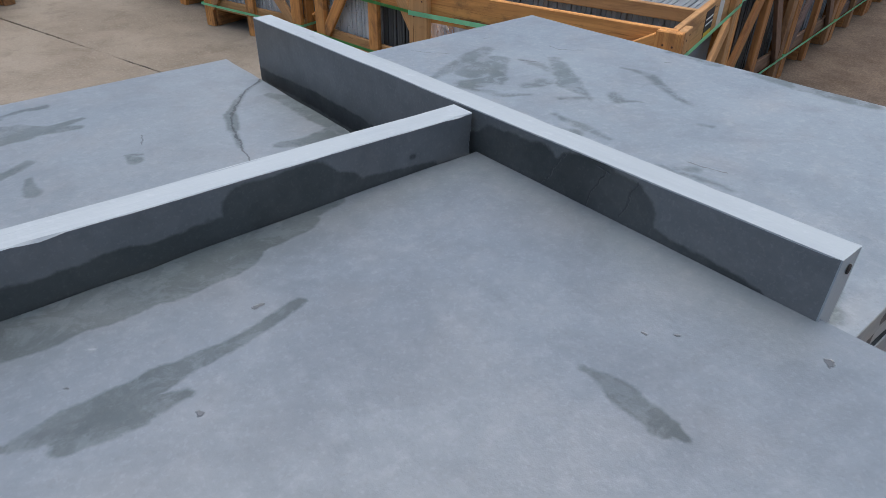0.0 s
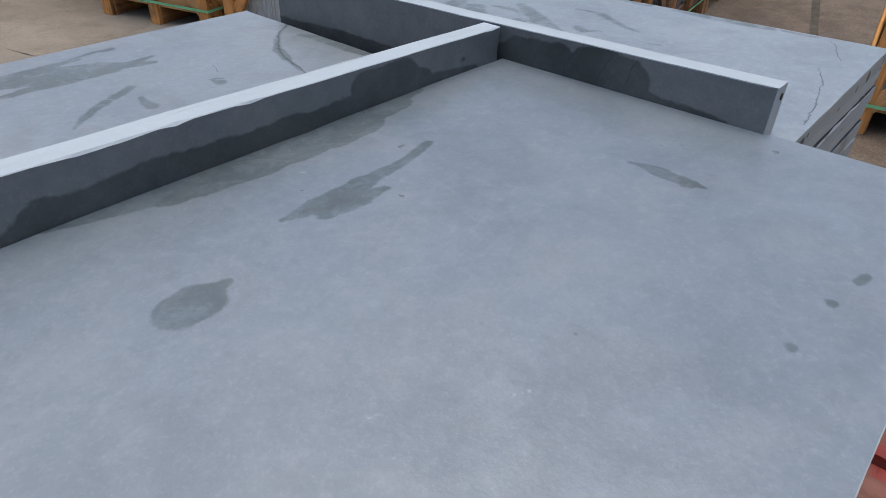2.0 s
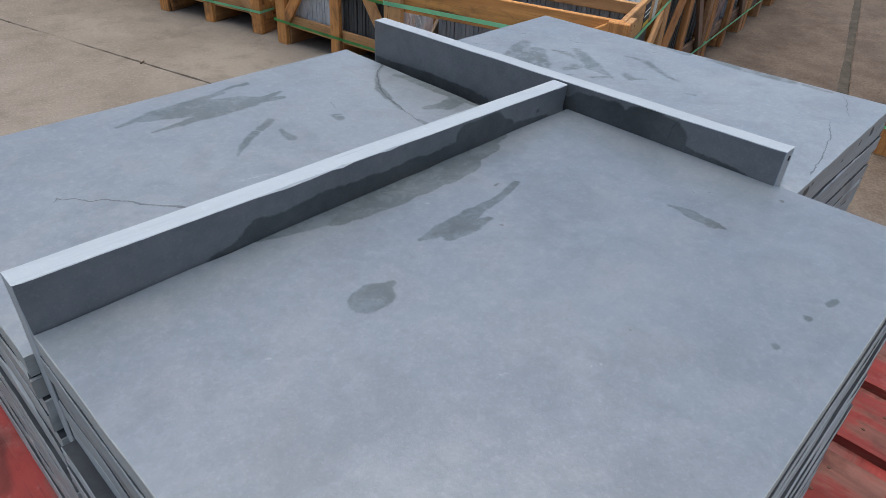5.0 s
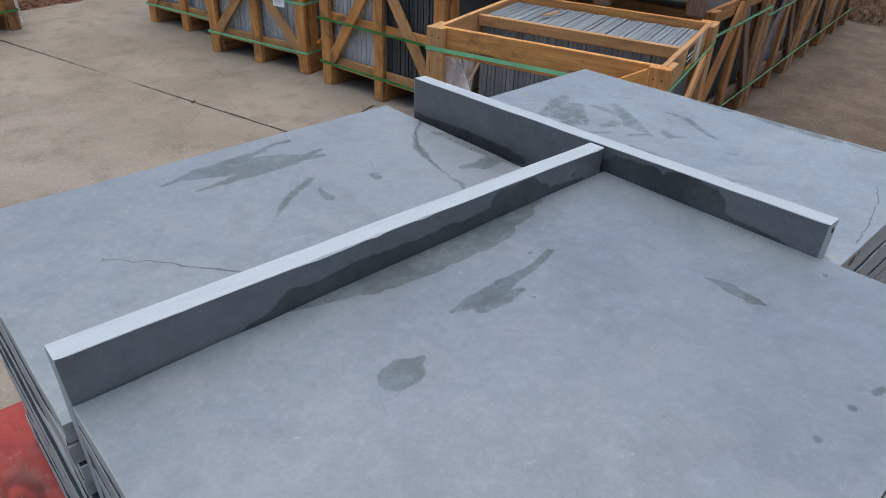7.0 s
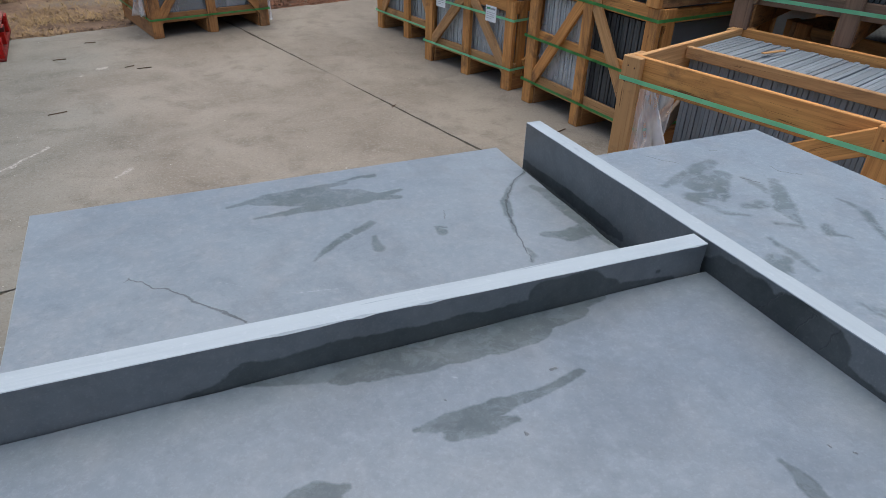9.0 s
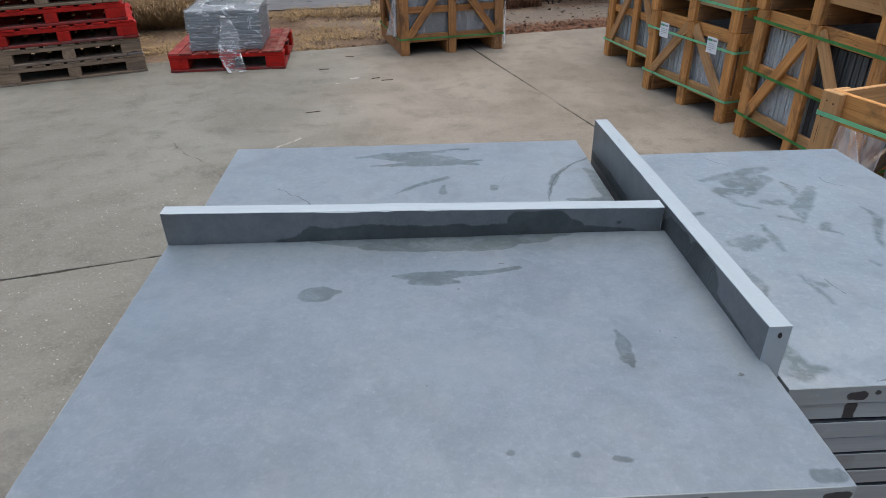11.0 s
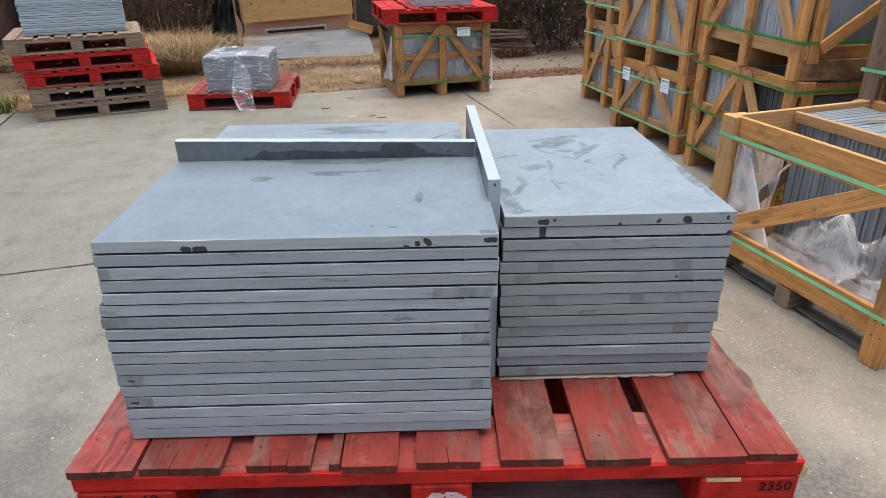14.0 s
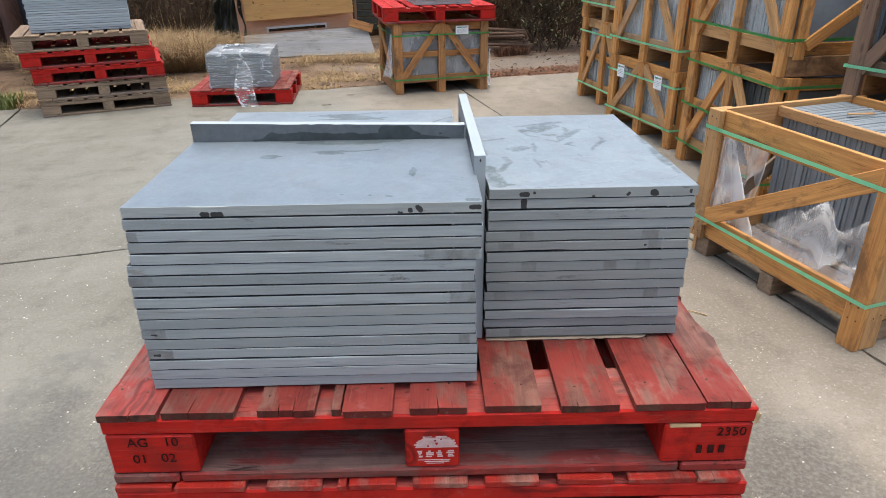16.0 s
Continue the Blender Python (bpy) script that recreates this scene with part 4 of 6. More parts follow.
def slab_mesh(name, sx, sy, sz, seed, material, chips=6, step=0.014, edge=None, gap=True, chip=1.0):
    """A sawn slab on its own centre: slightly wavy sides, a narrow arris and small chips along it."""
    rng = random.Random(seed)
    corners = [(-sx / 2, -sy / 2), (sx / 2, -sy / 2), (sx / 2, sy / 2), (-sx / 2, sy / 2)]
    ring = []
    for i in range(4):
        (ax, ay), (bx, by) = corners[i], corners[(i + 1) % 4]
        length = math.hypot(bx - ax, by - ay)
        count = max(3, int(length / step))
        nx, ny = (by - ay) / length, -(bx - ax) / length
        for k in range(count):
            f = k / count
            w = 0.0 if k == 0 else 0.0007 * noise.noise((f * 9.0 + i * 5.0, seed * 3.3, 0.0))
            ring.append((ax + (bx - ax) * f + nx * w, ay + (by - ay) * f + ny * w, nx, ny))
    total = len(ring)
    inset = [0.0005 + 0.0002 * rng.random() for _ in ring]
    drop = [0.0005 + 0.0002 * rng.random() for _ in ring]
    for _ in range(chips):
        at, size, wide = rng.randrange(total), rng.uniform(0.0015, 0.005) * chip, rng.choice((1, 1, 2, 3))
        for k in range(-wide, wide + 1):
            f = 1 - abs(k) / (wide + 1)
            inset[(at + k) % total] += size * f * rng.uniform(0.6, 1.0)
            drop[(at + k) % total] += size * f * rng.uniform(0.3, 0.9)
    verts, faces = [], []
    for i, (x, y, nx, ny) in enumerate(ring):
        verts.append((x - nx * (0.05 if gap else 0.0008), y - ny * (0.05 if gap else 0.0008), 0.0))
    open_low, slope = rng.choice((0.0014, 0.0016, 0.0019, 0.0021, 0.0024, 0.0032)), rng.uniform(-0.0007, 0.0007)
    gaps = [max(0.0003, open_low + slope * x / sx + 0.0004 * noise.noise((i * 0.12, seed * 2.3, 9.0)) + 0.0004 * noise.noise((i * 0.6, seed * 1.3, 4.0)) + 0.004 * max(0.0, noise.noise((i * 0.11, seed * 3.7, 2.0)) - 0.32)) for i, (x, y, nx, ny) in enumerate(ring)]
    if not gap:
        gaps = [0.0002] * total
    for back in (0.05 if gap else 0.0008, 0.0):
        for i, (x, y, nx, ny) in enumerate(ring):
            verts.append((x - nx * back, y - ny * back, gaps[i]))
    for i, (x, y, nx, ny) in enumerate(ring):
        verts.append((x, y, sz - drop[i]))
    for i, (x, y, nx, ny) in enumerate(ring):
        verts.append((x - nx * inset[i], y - ny * inset[i], sz))
    for r in range(4):
        for i in range(total):
            j = (i + 1) % total
            faces.append((r * total + i, r * total + j, (r + 1) * total + j, (r + 1) * total + i))
    faces.append(tuple(range(total - 1, -1, -1)))
    faces.append(tuple(range(4 * total, 5 * total)))
    me = bpy.data.meshes.new(name)
    me.from_pydata(verts, [], faces)
    me.update()
    me.materials.append(material)
    me.materials.append(edge or M["slate"])
    me.polygons.foreach_set("material_index", [1] * (4 * total) + [0, 0])
    return me


# ---- ground ----
YAW = 15.0


def yard(u, v, z=0.0):
    """A place in the yard's own directions, which stand turned against the pallets."""
    c, s = math.cos(radians(YAW)), math.sin(radians(YAW))
    return Vector((u * c - v * s, u * s + v * c, z))


def ground_sheet():
    bm = bmesh.new()
    radii = [0.0, 3, 6, 8, 9, 10, 11, 12, 14, 17, 22, 30, 45, 80, 150, 400]
    rings = []
    for r in radii:
        row = []
        for k in range(72):
            a = 2 * math.pi * k / 72
            x, y = r * math.cos(a), r * math.sin(a)
            z = -0.06 + (0.05 * noise.noise((x * 0.5, y * 0.5, 0.0)) if r > 6 else 0.0)
            row.append(bm.verts.new((x, y, z)))
            if r == 0.0:
                break
        rings.append(row)
    for a, b in zip(rings, rings[1:]):
        for k in range(72):
            j = (k + 1) % 72
            if len(a) == 1:
                bm.faces.new((a[0], b[k], b[j]))
            else:
                bm.faces.new((a[k], b[k], b[j], a[j]))
    ob = part("ground", bm, M["soil"])
    return tagged(ob, "bare brown soil ground strewn with dry litter", "ground", kind="structure")


ground_sheet()


def concrete_panels():
    """The yard's concrete, cast in bays with open joints."""
    base = thing("pavement", Matrix.Identity(4), "worn beige concrete yard with dark open joints", "pavement", kind="structure")
    bm = bmesh.new()
    pts = [yard(-11.9, -9.9, -0.006), yard(11.9, -9.9, -0.006), yard(11.9, 6.65, -0.006), yard(-11.9, 6.65, -0.006)]
    bm.faces.new([bm.verts.new(p) for p in pts])
    part("joint_filling", bm, M["joint"], base, "dark dirt in the concrete joints")
    us = (-12.0, -7.3, -2.55, 1.96, 12.0)
    vs = (-10.0, -4.8, -0.15, 2.74, 6.66)
    for i in range(4):
        for j in range(4):
            u0, u1, v0, v1 = us[i] + 0.004, us[i + 1] - 0.004, vs[j] + 0.004, vs[j + 1] - 0.004
            if i == 3:
                if j == 2:
                    continue
                v0, v1 = (v0 + 0.02, vs[4] - 0.006) if j == 3 else (v0, v1 - (0.02 if j == 1 else 0.0))
                if j == 3:
                    v0 = vs[2] + 0.026
            lift = 0.006 if i == 1 and j == 3 else 0.0
            rng = random.Random(i * 10 + j)
            outline = []
            for (au, av), (bu, bv) in (((u0, v0), (u1, v0)), ((u1, v0), (u1, v1)), ((u1, v1), (u0, v1)), ((u0, v1), (u0, v0))):
                count = int(math.hypot(bu - au, bv - av) / 0.03)
                nu, nv = (bv - av), -(bu - au)
                d = math.hypot(nu, nv)
                for k in range(count):
                    f = k / count
                    w = 0.012 * noise.noise((au + (bu - au) * f * 1.0, av + (bv - av) * f, i * 3.1)) if 0 < k else 0.0
                    w -= 0.011 * abs(noise.noise(((au + (bu - au) * f) * 7, (av + (bv - av) * f) * 7, 5.0)))
                    w -= 0.012 * max(0.0, noise.noise(((au + (bu - au) * f) * 19, (av + (bv - av) * f) * 19, 2.0 + i)))
                    if bv == av and abs(av - 2.74) < 0.05 and i < 3:
                        w -= 0.003 + 0.016 * max(0.0, noise.noise(((au + (bu - au) * f) * 4.3, i * 2.0 + j, 8.0)))
                    if j == 3 and bv == av and av > 6.5:
                        w *= 3.0
                    outline.append((au + (bu - au) * f + nu / d * w, av + (bv - av) * f + nv / d * w))
            top = [tuple(yard(u, v, lift)) for u, v in outline]
            cu, cv = (u0 + u1) / 2, (v0 + v1) / 2
            inner = [tuple(yard(u + (cu - u) * 0.004, v + (cv - v) * 0.004, lift + 0.003)) for u, v in outline]
            low = [(x, y, -0.1) for x, y, z in top]
            c = len(top)
            faces = [tuple(range(c, 2 * c))]
            for k in range(c):
                q = (k + 1) % c
                faces.append((k, q, c + q, c + k))
                faces.append((2 * c + k, 2 * c + q, q, k))
            me = bpy.data.meshes.new("concrete_panel")
            me.from_pydata(top + inner + low, [], faces)
            me.update()
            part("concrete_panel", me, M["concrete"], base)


concrete_panels()

# ---- pallets ----
BOARDS = ((-0.6, -0.494), (-0.487, -0.355), (-0.315, -0.211), (-0.181, -0.164), (-0.16, -0.07), (-0.04, 0.065), (0.097, 0.2), (0.235, 0.342), (0.37, 0.499), (0.502, 0.583))


def split_board_mesh(length, width, thick, splits, waney, seed, material):
    """A deck board along its own x: its near end split in narrow wedges, one edge left waney where asked."""
    r = random.Random(seed)
    x0, x1, y0, y1 = -length / 2, length / 2, -width / 2, width / 2
    ring = [(x0 + r.uniform(0, 0.004), y1 - 0.0015)]
    for at, deep_cut in sorted(splits, reverse=True):
        y = y0 + width * at
        bend = r.uniform(-0.004, 0.004)
        ring += [(x0 + r.uniform(0, 0.003), y + 0.0008), (x0 + deep_cut * 0.5, y + 0.0005 + bend * 0.5), (x0 + deep_cut, y + bend), (x0 + deep_cut * 0.5, y - 0.0005 + bend * 0.5), (x0 + r.uniform(0, 0.003), y - 0.0007)]
    ring.append((x0 + r.uniform(0, 0.004), y0 + 0.0015))
    steps = 14
    for k in range(steps + 1):
        f = k / steps
        wave = 0.0008 * noise.noise((f * 9, seed, 0.0))
        if waney:
            wave += 0.014 * max(0.0, noise.noise((f * 3.4, 7.0, 2.0))) - 0.012 * f + 0.012 * math.exp(-((f - 0.2) / 0.035) ** 2)
        ring.append((x0 + 0.004 + (length - 0.006) * f, y0 - wave))
    for k in range(steps + 1):
        f = 1 - k / steps
        ring.append((x0 + 0.004 + (length - 0.006) * f, y1 + 0.0008 * noise.noise((f * 9, seed, 5.0))))
    c = len(ring)
    lower = [(x, y, -thick / 2) for x, y in ring]
    upper = [(x, y, thick / 2) for x, y in ring]
    faces = [tuple(range(c)), tuple(range(2 * c - 1, c - 1, -1))]
    for k in range(c):
        q = (k + 1) % c
        faces.append((k, c + k, c + q, q))
    me = bpy.data.meshes.new("deck_board")
    me.from_pydata(lower + upper, [], faces)
    bm = bmesh.new()
    bm.from_mesh(me)
    bmesh.ops.recalc_face_normals(bm, faces=list(bm.faces))
    bm.to_mesh(me)
    bm.free()
    me.materials.append(material)
    me.materials.append(M["end_grain"])
    for f in me.polygons:
        if f.normal.x < -0.7:
            f.material_index = 1
    return me


# splits at the near ends of the uppermost deck's boards: place across the board, depth
SPLITS = (((0.45, 0.02),), ((0.62, 0.06),), ((0.36, 0.05), (0.62, 0.03)), (), (), ((0.5, 0.05),), (), ((0.72, 0.02),), (), ((0.45, 0.03),))


def dusty_top(me, material):
    """Gives the upper face of a board a dustier finish than its sides."""
    me.materials.append(material)
    for f in me.polygons:
        f.material_index = 1 if f.normal.z > 0.9 else 0


def pallet(m, wide, deep, high, deck_material, body_material, label, boards=BOARDS, group="", inner_material=None, split=False):
    """A block pallet: deck boards front to back over cross bearers, nine blocks and a base frame. Its own origin is the middle of its foot."""
    p = thing("pallet", m, label, "pallet", group)
    k, d, t = wide / 1.2, deep / 2, 0.0145
    # middle timbers can take a wood with the shade already in its colour
    inner_material = inner_material or body_material
    rng = random.Random(label + str(m.translation[:]))
    for a, b in boards:
        dy0, dy1 = rng.uniform(-0.004, 0.004), rng.uniform(-0.004, 0.004)
        if split:
            colour = M["deck_pink"] if a == -0.6 else deck_material
            n = boards.index((a, b))
            me = split_board_mesh(deep + dy1 - dy0, (b - a) * k, t, SPLITS[n], n == len(boards) - 1, n + 3, colour)
            part("deck_board", me, colour, p, "", pose((a + b) / 2 * k, (dy0 + dy1) / 2, high - t / 2 - rng.uniform(0.0, 0.001), 0, 0, 90))
            continue
        board("deck_board", p, a * k, b * k, -d + dy0, d + dy1, high - t, high - rng.uniform(0.0, 0.0015), M["deck_pink"] if deck_material is M["deck"] and a == -0.6 else deck_material, bevel=0.002, ragged=0.0008)
    for y0, y1 in ((-d, -d + 0.14), (-0.07, 0.07), (d - 0.14, d)):
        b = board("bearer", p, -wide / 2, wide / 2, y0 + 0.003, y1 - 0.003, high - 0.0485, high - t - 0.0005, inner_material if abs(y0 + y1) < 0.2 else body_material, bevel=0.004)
        if body_material is M["red"] and len(b.data.materials) == 1:
            dusty_top(b.data, M["deck_pink"])
    z0, z1 = 0.0225, high - 0.049
    for x0, x1 in ((-wide / 2 + 0.003, -wide / 2 + 0.163), (-0.05, 0.05), (wide / 2 - 0.168, wide / 2 - 0.004)):
        for y0, y1 in ((-d + 0.002, -d + 0.138), (-0.07, 0.07), (d - 0.138, d - 0.002)):
            outer = abs(y0 + y1) > 0.2 or abs(x0 + x1) > 0.2
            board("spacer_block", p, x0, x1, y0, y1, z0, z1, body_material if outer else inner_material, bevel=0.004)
    for y0, y1 in ((-d, -d + 0.12), (d - 0.12, d)):
        b = board("base_board", p, -wide / 2 + 0.125, wide / 2 - 0.13, y0 + 0.001, y1, 0.0, 0.022, M["dusty_red"] if body_material is M["red"] else body_material, bevel=0.004)
        if body_material is M["red"] and len(b.data.materials) == 1:
            dusty_top(b.data, M["dust"])
    for x0, x1 in ((-wide / 2, -wide / 2 + 0.122), (-0.06, 0.06), (wide / 2 - 0.127, wide / 2)):
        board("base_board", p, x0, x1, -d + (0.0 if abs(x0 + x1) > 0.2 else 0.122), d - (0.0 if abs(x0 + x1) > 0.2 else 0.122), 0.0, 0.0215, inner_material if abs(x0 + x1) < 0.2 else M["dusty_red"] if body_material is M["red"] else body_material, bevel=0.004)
    return p


PX, PY = -0.089, 0.392
stack_pallets = []
for i in range(5):
    dx, dy, rz = ((0.006, 0.0, -0.6), (0.012, -0.006, -0.3), (0.0, 0.01, -1.0), (0.004, -0.014, -0.7), (0.0, 0.0, -0.35))[i]
    stack_pallets.append(pallet(pose(PX + dx, PY + dy, 0.003 + 0.1614 * i, 0, 0, rz), 1.19, 0.955, 0.161, M["deck" if i == 4 else "lower_deck"], M["red"], inner_material=M["inner"], label="red painted wooden pallet, worn and scuffed, one of a pile", group="pallets under the slates", split=i == 4))

# ---- the slate slabs ----


def slab(x, y, z, sx, sy, sz, seed, rz=0.0, material=None, label="blue-grey sawn slate slab lying flat in a stack", group="stacked slate slabs", tilt=(0, 0), chips=5, edge=None):
    ob = part("slate_slab", slab_mesh("slate_slab", sx, sy, sz, seed, material or M["slate"], chips, 0.014, edge, True, 0.42), material or M["slate"], None, "", pose(x, y, z, tilt[0], tilt[1], rz))
    return tagged(ob, label, "slate slab", group, "thing")


FL_LEFT = (-0.600, -0.601, -0.599, -0.600, -0.600, -0.610, -0.612, -0.609, -0.610, -0.608, -0.608, -0.609, -0.607, -0.605, -0.606, -0.606, -0.606)
rng = random.Random(5)
step = (TOP - DECK) / 17
for i in range(17):
    left = FL_LEFT[i]
    z = TOP - step * (i + 1) + 0.0006
    y0 = rng.uniform(-0.0012, 0.0012) - (0.01 * i / 17) if i else 0.0
    last = i == 0
    slab(left + 0.3, y0 + 0.196, z - (0.0012 if last else 0.0), 0.6, 0.392 if i == 0 else 0.395, step - 0.0004 if i else step - 0.0006, 100 + i, rng.uniform(-0.15, 0.15) if i else 0.0,
         M["slate_front_top"] if last else M["slate_bed"], "blue-grey slate slab with wet marks, uppermost of its stack" if last else "blue-grey sawn slate slab lying flat in a stack", "slabs of the front stack", (-0.45, 0.0) if last else (0, 0), chips=7, edge=M["slate_spotted_front"] if last else M["slate_front"])
R_TOP, R_FOOT = 1.143, DECK + 0.005
step = (R_TOP - R_FOOT) / 15
for i in range(15):
    z = R_TOP - step * (i + 1) + 0.0006
    last = i == 0
    lean = 1.3 * (15 - i) / 15
    slab(0.2195 + (rng.uniform(-0.003, 0.003) if i else 0.0), 0.431 + (rng.uniform(-0.0015, 0.0015) if i else 0.0), z - 0.3 * math.sin(radians(lean)), 0.396, 0.6, step - 0.0005, 200 + i, rng.uniform(-0.2, 0.2) if i else 0.5,
         M["slate_side_top"] if last else M["slate_bed"], "blue-grey slate slab with dark wet patches and hairline cracks" if last else "blue-grey sawn slate slab lying flat in a stack", "slabs of the side stack", (-lean, 0), chips=7, edge=M["slate_spotted_side"] if i < 2 else M["slate_side"])
B_TOP = 1.136
step = (B_TOP - DECK) / 15
for i in range(15):
    z = B_TOP - step * (i + 1) + 0.0006
    last = i == 0
    slab(-0.314 + (rng.uniform(-0.003, 0.003) if i else 0.0), 0.602 + (rng.uniform(-0.004, 0.004) if i else 0.0), z, 0.588, 0.372, step - 0.0004, 300 + i, rng.uniform(-0.2, 0.2) if i else 0.2,
         M["slate_back_top"] if last else M["slate_bed"], "blue-grey slate slab with long wet streaks and two cracks" if last else "blue-grey sawn slate slab lying flat in a stack", "slabs of the back stack", chips=6)


def upright(x0, x1, y0, y1, material, seed, along, near, far, label):
    """A slab stood on its long edge between the stacks; its upper edge falls from near to far."""
    length = (x1 - x0) if along == "x" else (y1 - y0)
    thick = (y1 - y0) if along == "x" else (x1 - x0)
    me = slab_mesh("slate_slab", length, 0.395, thick, seed, material, 16, 0.006, M["slate_pale_edge"], False, 0.35)
    for v in me.vertices:
        f = (v.co.y + 0.1975) / 0.395
        want = near + (far - near) * (v.co.x / length + 0.5) - DECK
        v.co.y += f * (want - 0.395)
    m = pose((x0 + x1) / 2, y1, DECK + 0.198, 90, 0, 0) if along == "x" else pose(x0, (y0 + y1) / 2, DECK + 0.198, 90, 0, 90)
    return tagged(part("slate_slab", me, material, None, "", m), label, "slate slab", "upright slate slabs", "thing")


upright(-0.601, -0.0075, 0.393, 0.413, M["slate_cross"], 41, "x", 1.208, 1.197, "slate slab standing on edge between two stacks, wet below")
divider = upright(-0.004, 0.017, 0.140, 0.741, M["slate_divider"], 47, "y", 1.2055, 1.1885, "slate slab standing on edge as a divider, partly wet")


bm = bmesh.new()
bmesh.ops.create_cone(bm, cap_ends=True, segments=12, radius1=0.0032, radius2=0.0032, depth=0.0008)
for v in bm.verts:
    v.co.x *= 0.55
    v.co.y *= 0.9
part("drill_hole", bm, M["black"], divider, "small dark drill hole", divider.matrix_basis.inverted() @ pose(0.007, 0.1392, 1.197, 90, 0, 0))

# ---- crates ----


def crate(m, wide, deep, high, slate_top=0.1, mid_rail=True, strap="green", label="orange pine crate full of upright slate tiles", labels=0, seed=0, group="pine crates", sides=True, timber="pine", light="pine_pale", face_on=False, wrapped=False, dark_half=False, tiles="tile_pale", bands=()):
    """A crate on feet: posts, rails and braces on each face, upright tiles inside. Its own origin is the front left foot; +y goes in."""
    c = thing("crate", m, label, "crate", group)
    rng = random.Random(seed)
    wood = M[timber]
    pale = M[light]
    pw, pt, foot = 0.085, 0.032, 0.115
    mid = wide / 2
    for front in (True, False):
        ya, yb = (0.0, pt) if front else (deep - pt, deep)
        for x0, x1 in ((0.0, pw), (mid - pw * 0.45, mid + pw * 0.45), (wide - pw, wide)):
            board("post", c, x0, x1, ya, yb, 0.0, high, wood)
        yr = (pt + 0.0005, pt + 0.024) if front else (deep - pt - 0.024, deep - pt - 0.0005)
        board("rail", c, 0.0, wide, *yr, foot, foot + 0.075, pale)
        board("rail", c, 0.0, wide, *yr, high - 0.085, high - 0.002, wood)
        if mid_rail:
            board("rail", c, 0.0, wide, *yr, high * 0.52, high * 0.52 + 0.06, wood)
        yo = ya + pt / 2
        if front:
            brace("brace", c, (pw * 0.75, yo - 0.002, foot + 0.02), (mid - pw * 0.35, yo - 0.002, high - 0.03), 0.07, 0.024, (0, -1, 0), pale if rng.random() < 0.5 else wood)
            brace("brace", c, (mid + pw * 0.35, yo - 0.002, high - 0.03), (wide - pw * 0.75, yo - 0.002, foot + 0.02), 0.07, 0.024, (0, -1, 0), pale)
    for left in (True, False):
        xa, xb = (0.001, 0.026) if left else (wide - 0.026, wide - 0.001)
        for y0, y1 in ((pt + 0.026, pt + 0.1), (deep - pt - 0.1, deep - pt - 0.026)):
            board("side_post", c, xa, xb, y0, y1, foot - 0.02, high - 0.004, wood)
        for z0 in (foot, high - 0.085):
            board("side_rail", c, xa + (0.026 if left else -0.026), xb + (0.024 if left else -0.026), pt + 0.026, deep - pt - 0.026, z0, z0 + 0.07, wood)
        if sides:
            xo = -0.008 if left else wide + 0.008
            brace("side_brace", c, (xo, 0.12, foot + 0.06), (xo, deep - 0.12, high - 0.08), 0.07, 0.02, (-1 if left else 1, 0, 0), wood)
    for x0 in (0.004, mid - 0.05, wide - 0.094):
        board("skid", c, x0, x0 + 0.09, pt + 0.001, deep - pt - 0.001, 0.0, foot - 0.002, M["pine_dark"])
    board("floor_board", c, 0.054, wide - 0.054, pt + 0.03, deep - pt - 0.03, foot, foot + 0.018, M["brown"])
    # the tiles inside, each one a thin upright slate
    t0, t1 = 0.06, wide - 0.06
    zt = high - slate_top
    if face_on:
        half, zm = (t1 - t0) / 2 - 0.004, (zt + foot + 0.019) / 2
        me = block_mesh("slate_tile", zt - foot - 0.019, 0.0185, half, M["tile_face"], 0.0015)
        rows = int((deep - 2 * pt - 0.075) / 0.0205)
        for k in range(rows):
            for x in (t0 + half / 2, t1 - half / 2):
                part("slate_tile", me, M["tile_face"], c, "", pose(x + rng.uniform(-0.002, 0.002), pt + 0.038 + (k + 0.5) * 0.0205, zm, 0, 90, 0))
    else:
        count = int((t1 - t0) / 0.0225)
        me = block_mesh("slate_tile", zt - foot - 0.019, deep - 2 * pt - 0.075, 0.0185, M[tiles], 0.0015)
        black = block_mesh("slate_tile", zt - foot - 0.019, deep - 2 * pt - 0.075, 0.0185, M["tile_dark"], 0.0015)
        end = block_mesh("slate_tile", zt - foot - 0.019, deep - 2 * pt - 0.075, 0.0185, M["tile"], 0.0015)
        for k in range(count):
            x = t0 + (k + 0.5) * (t1 - t0) / count
            part("slate_tile", end if k in (0, count - 1) else black if dark_half and x > mid else me, M["tile_pale"], c, "", pose(x, deep / 2 + rng.uniform(-0.004, 0.004), (zt + foot + 0.019) / 2 + 0.0, 0, 90, 0))
    if wrapped:
        film_panel(c, 0.05, mid if dark_half else wide - 0.05, pt + 0.0315, foot + 0.03, zt + 0.005, seed * 1.7)
    if strap:
        for z in bands or (foot + 0.03, high - 0.13):
            strap_band(c, wide, deep, z, M[strap])
    for k in range(labels):
        paper_label(c, (0.16 + k * (wide - 0.42), -0.004, high - 0.165))
    return c


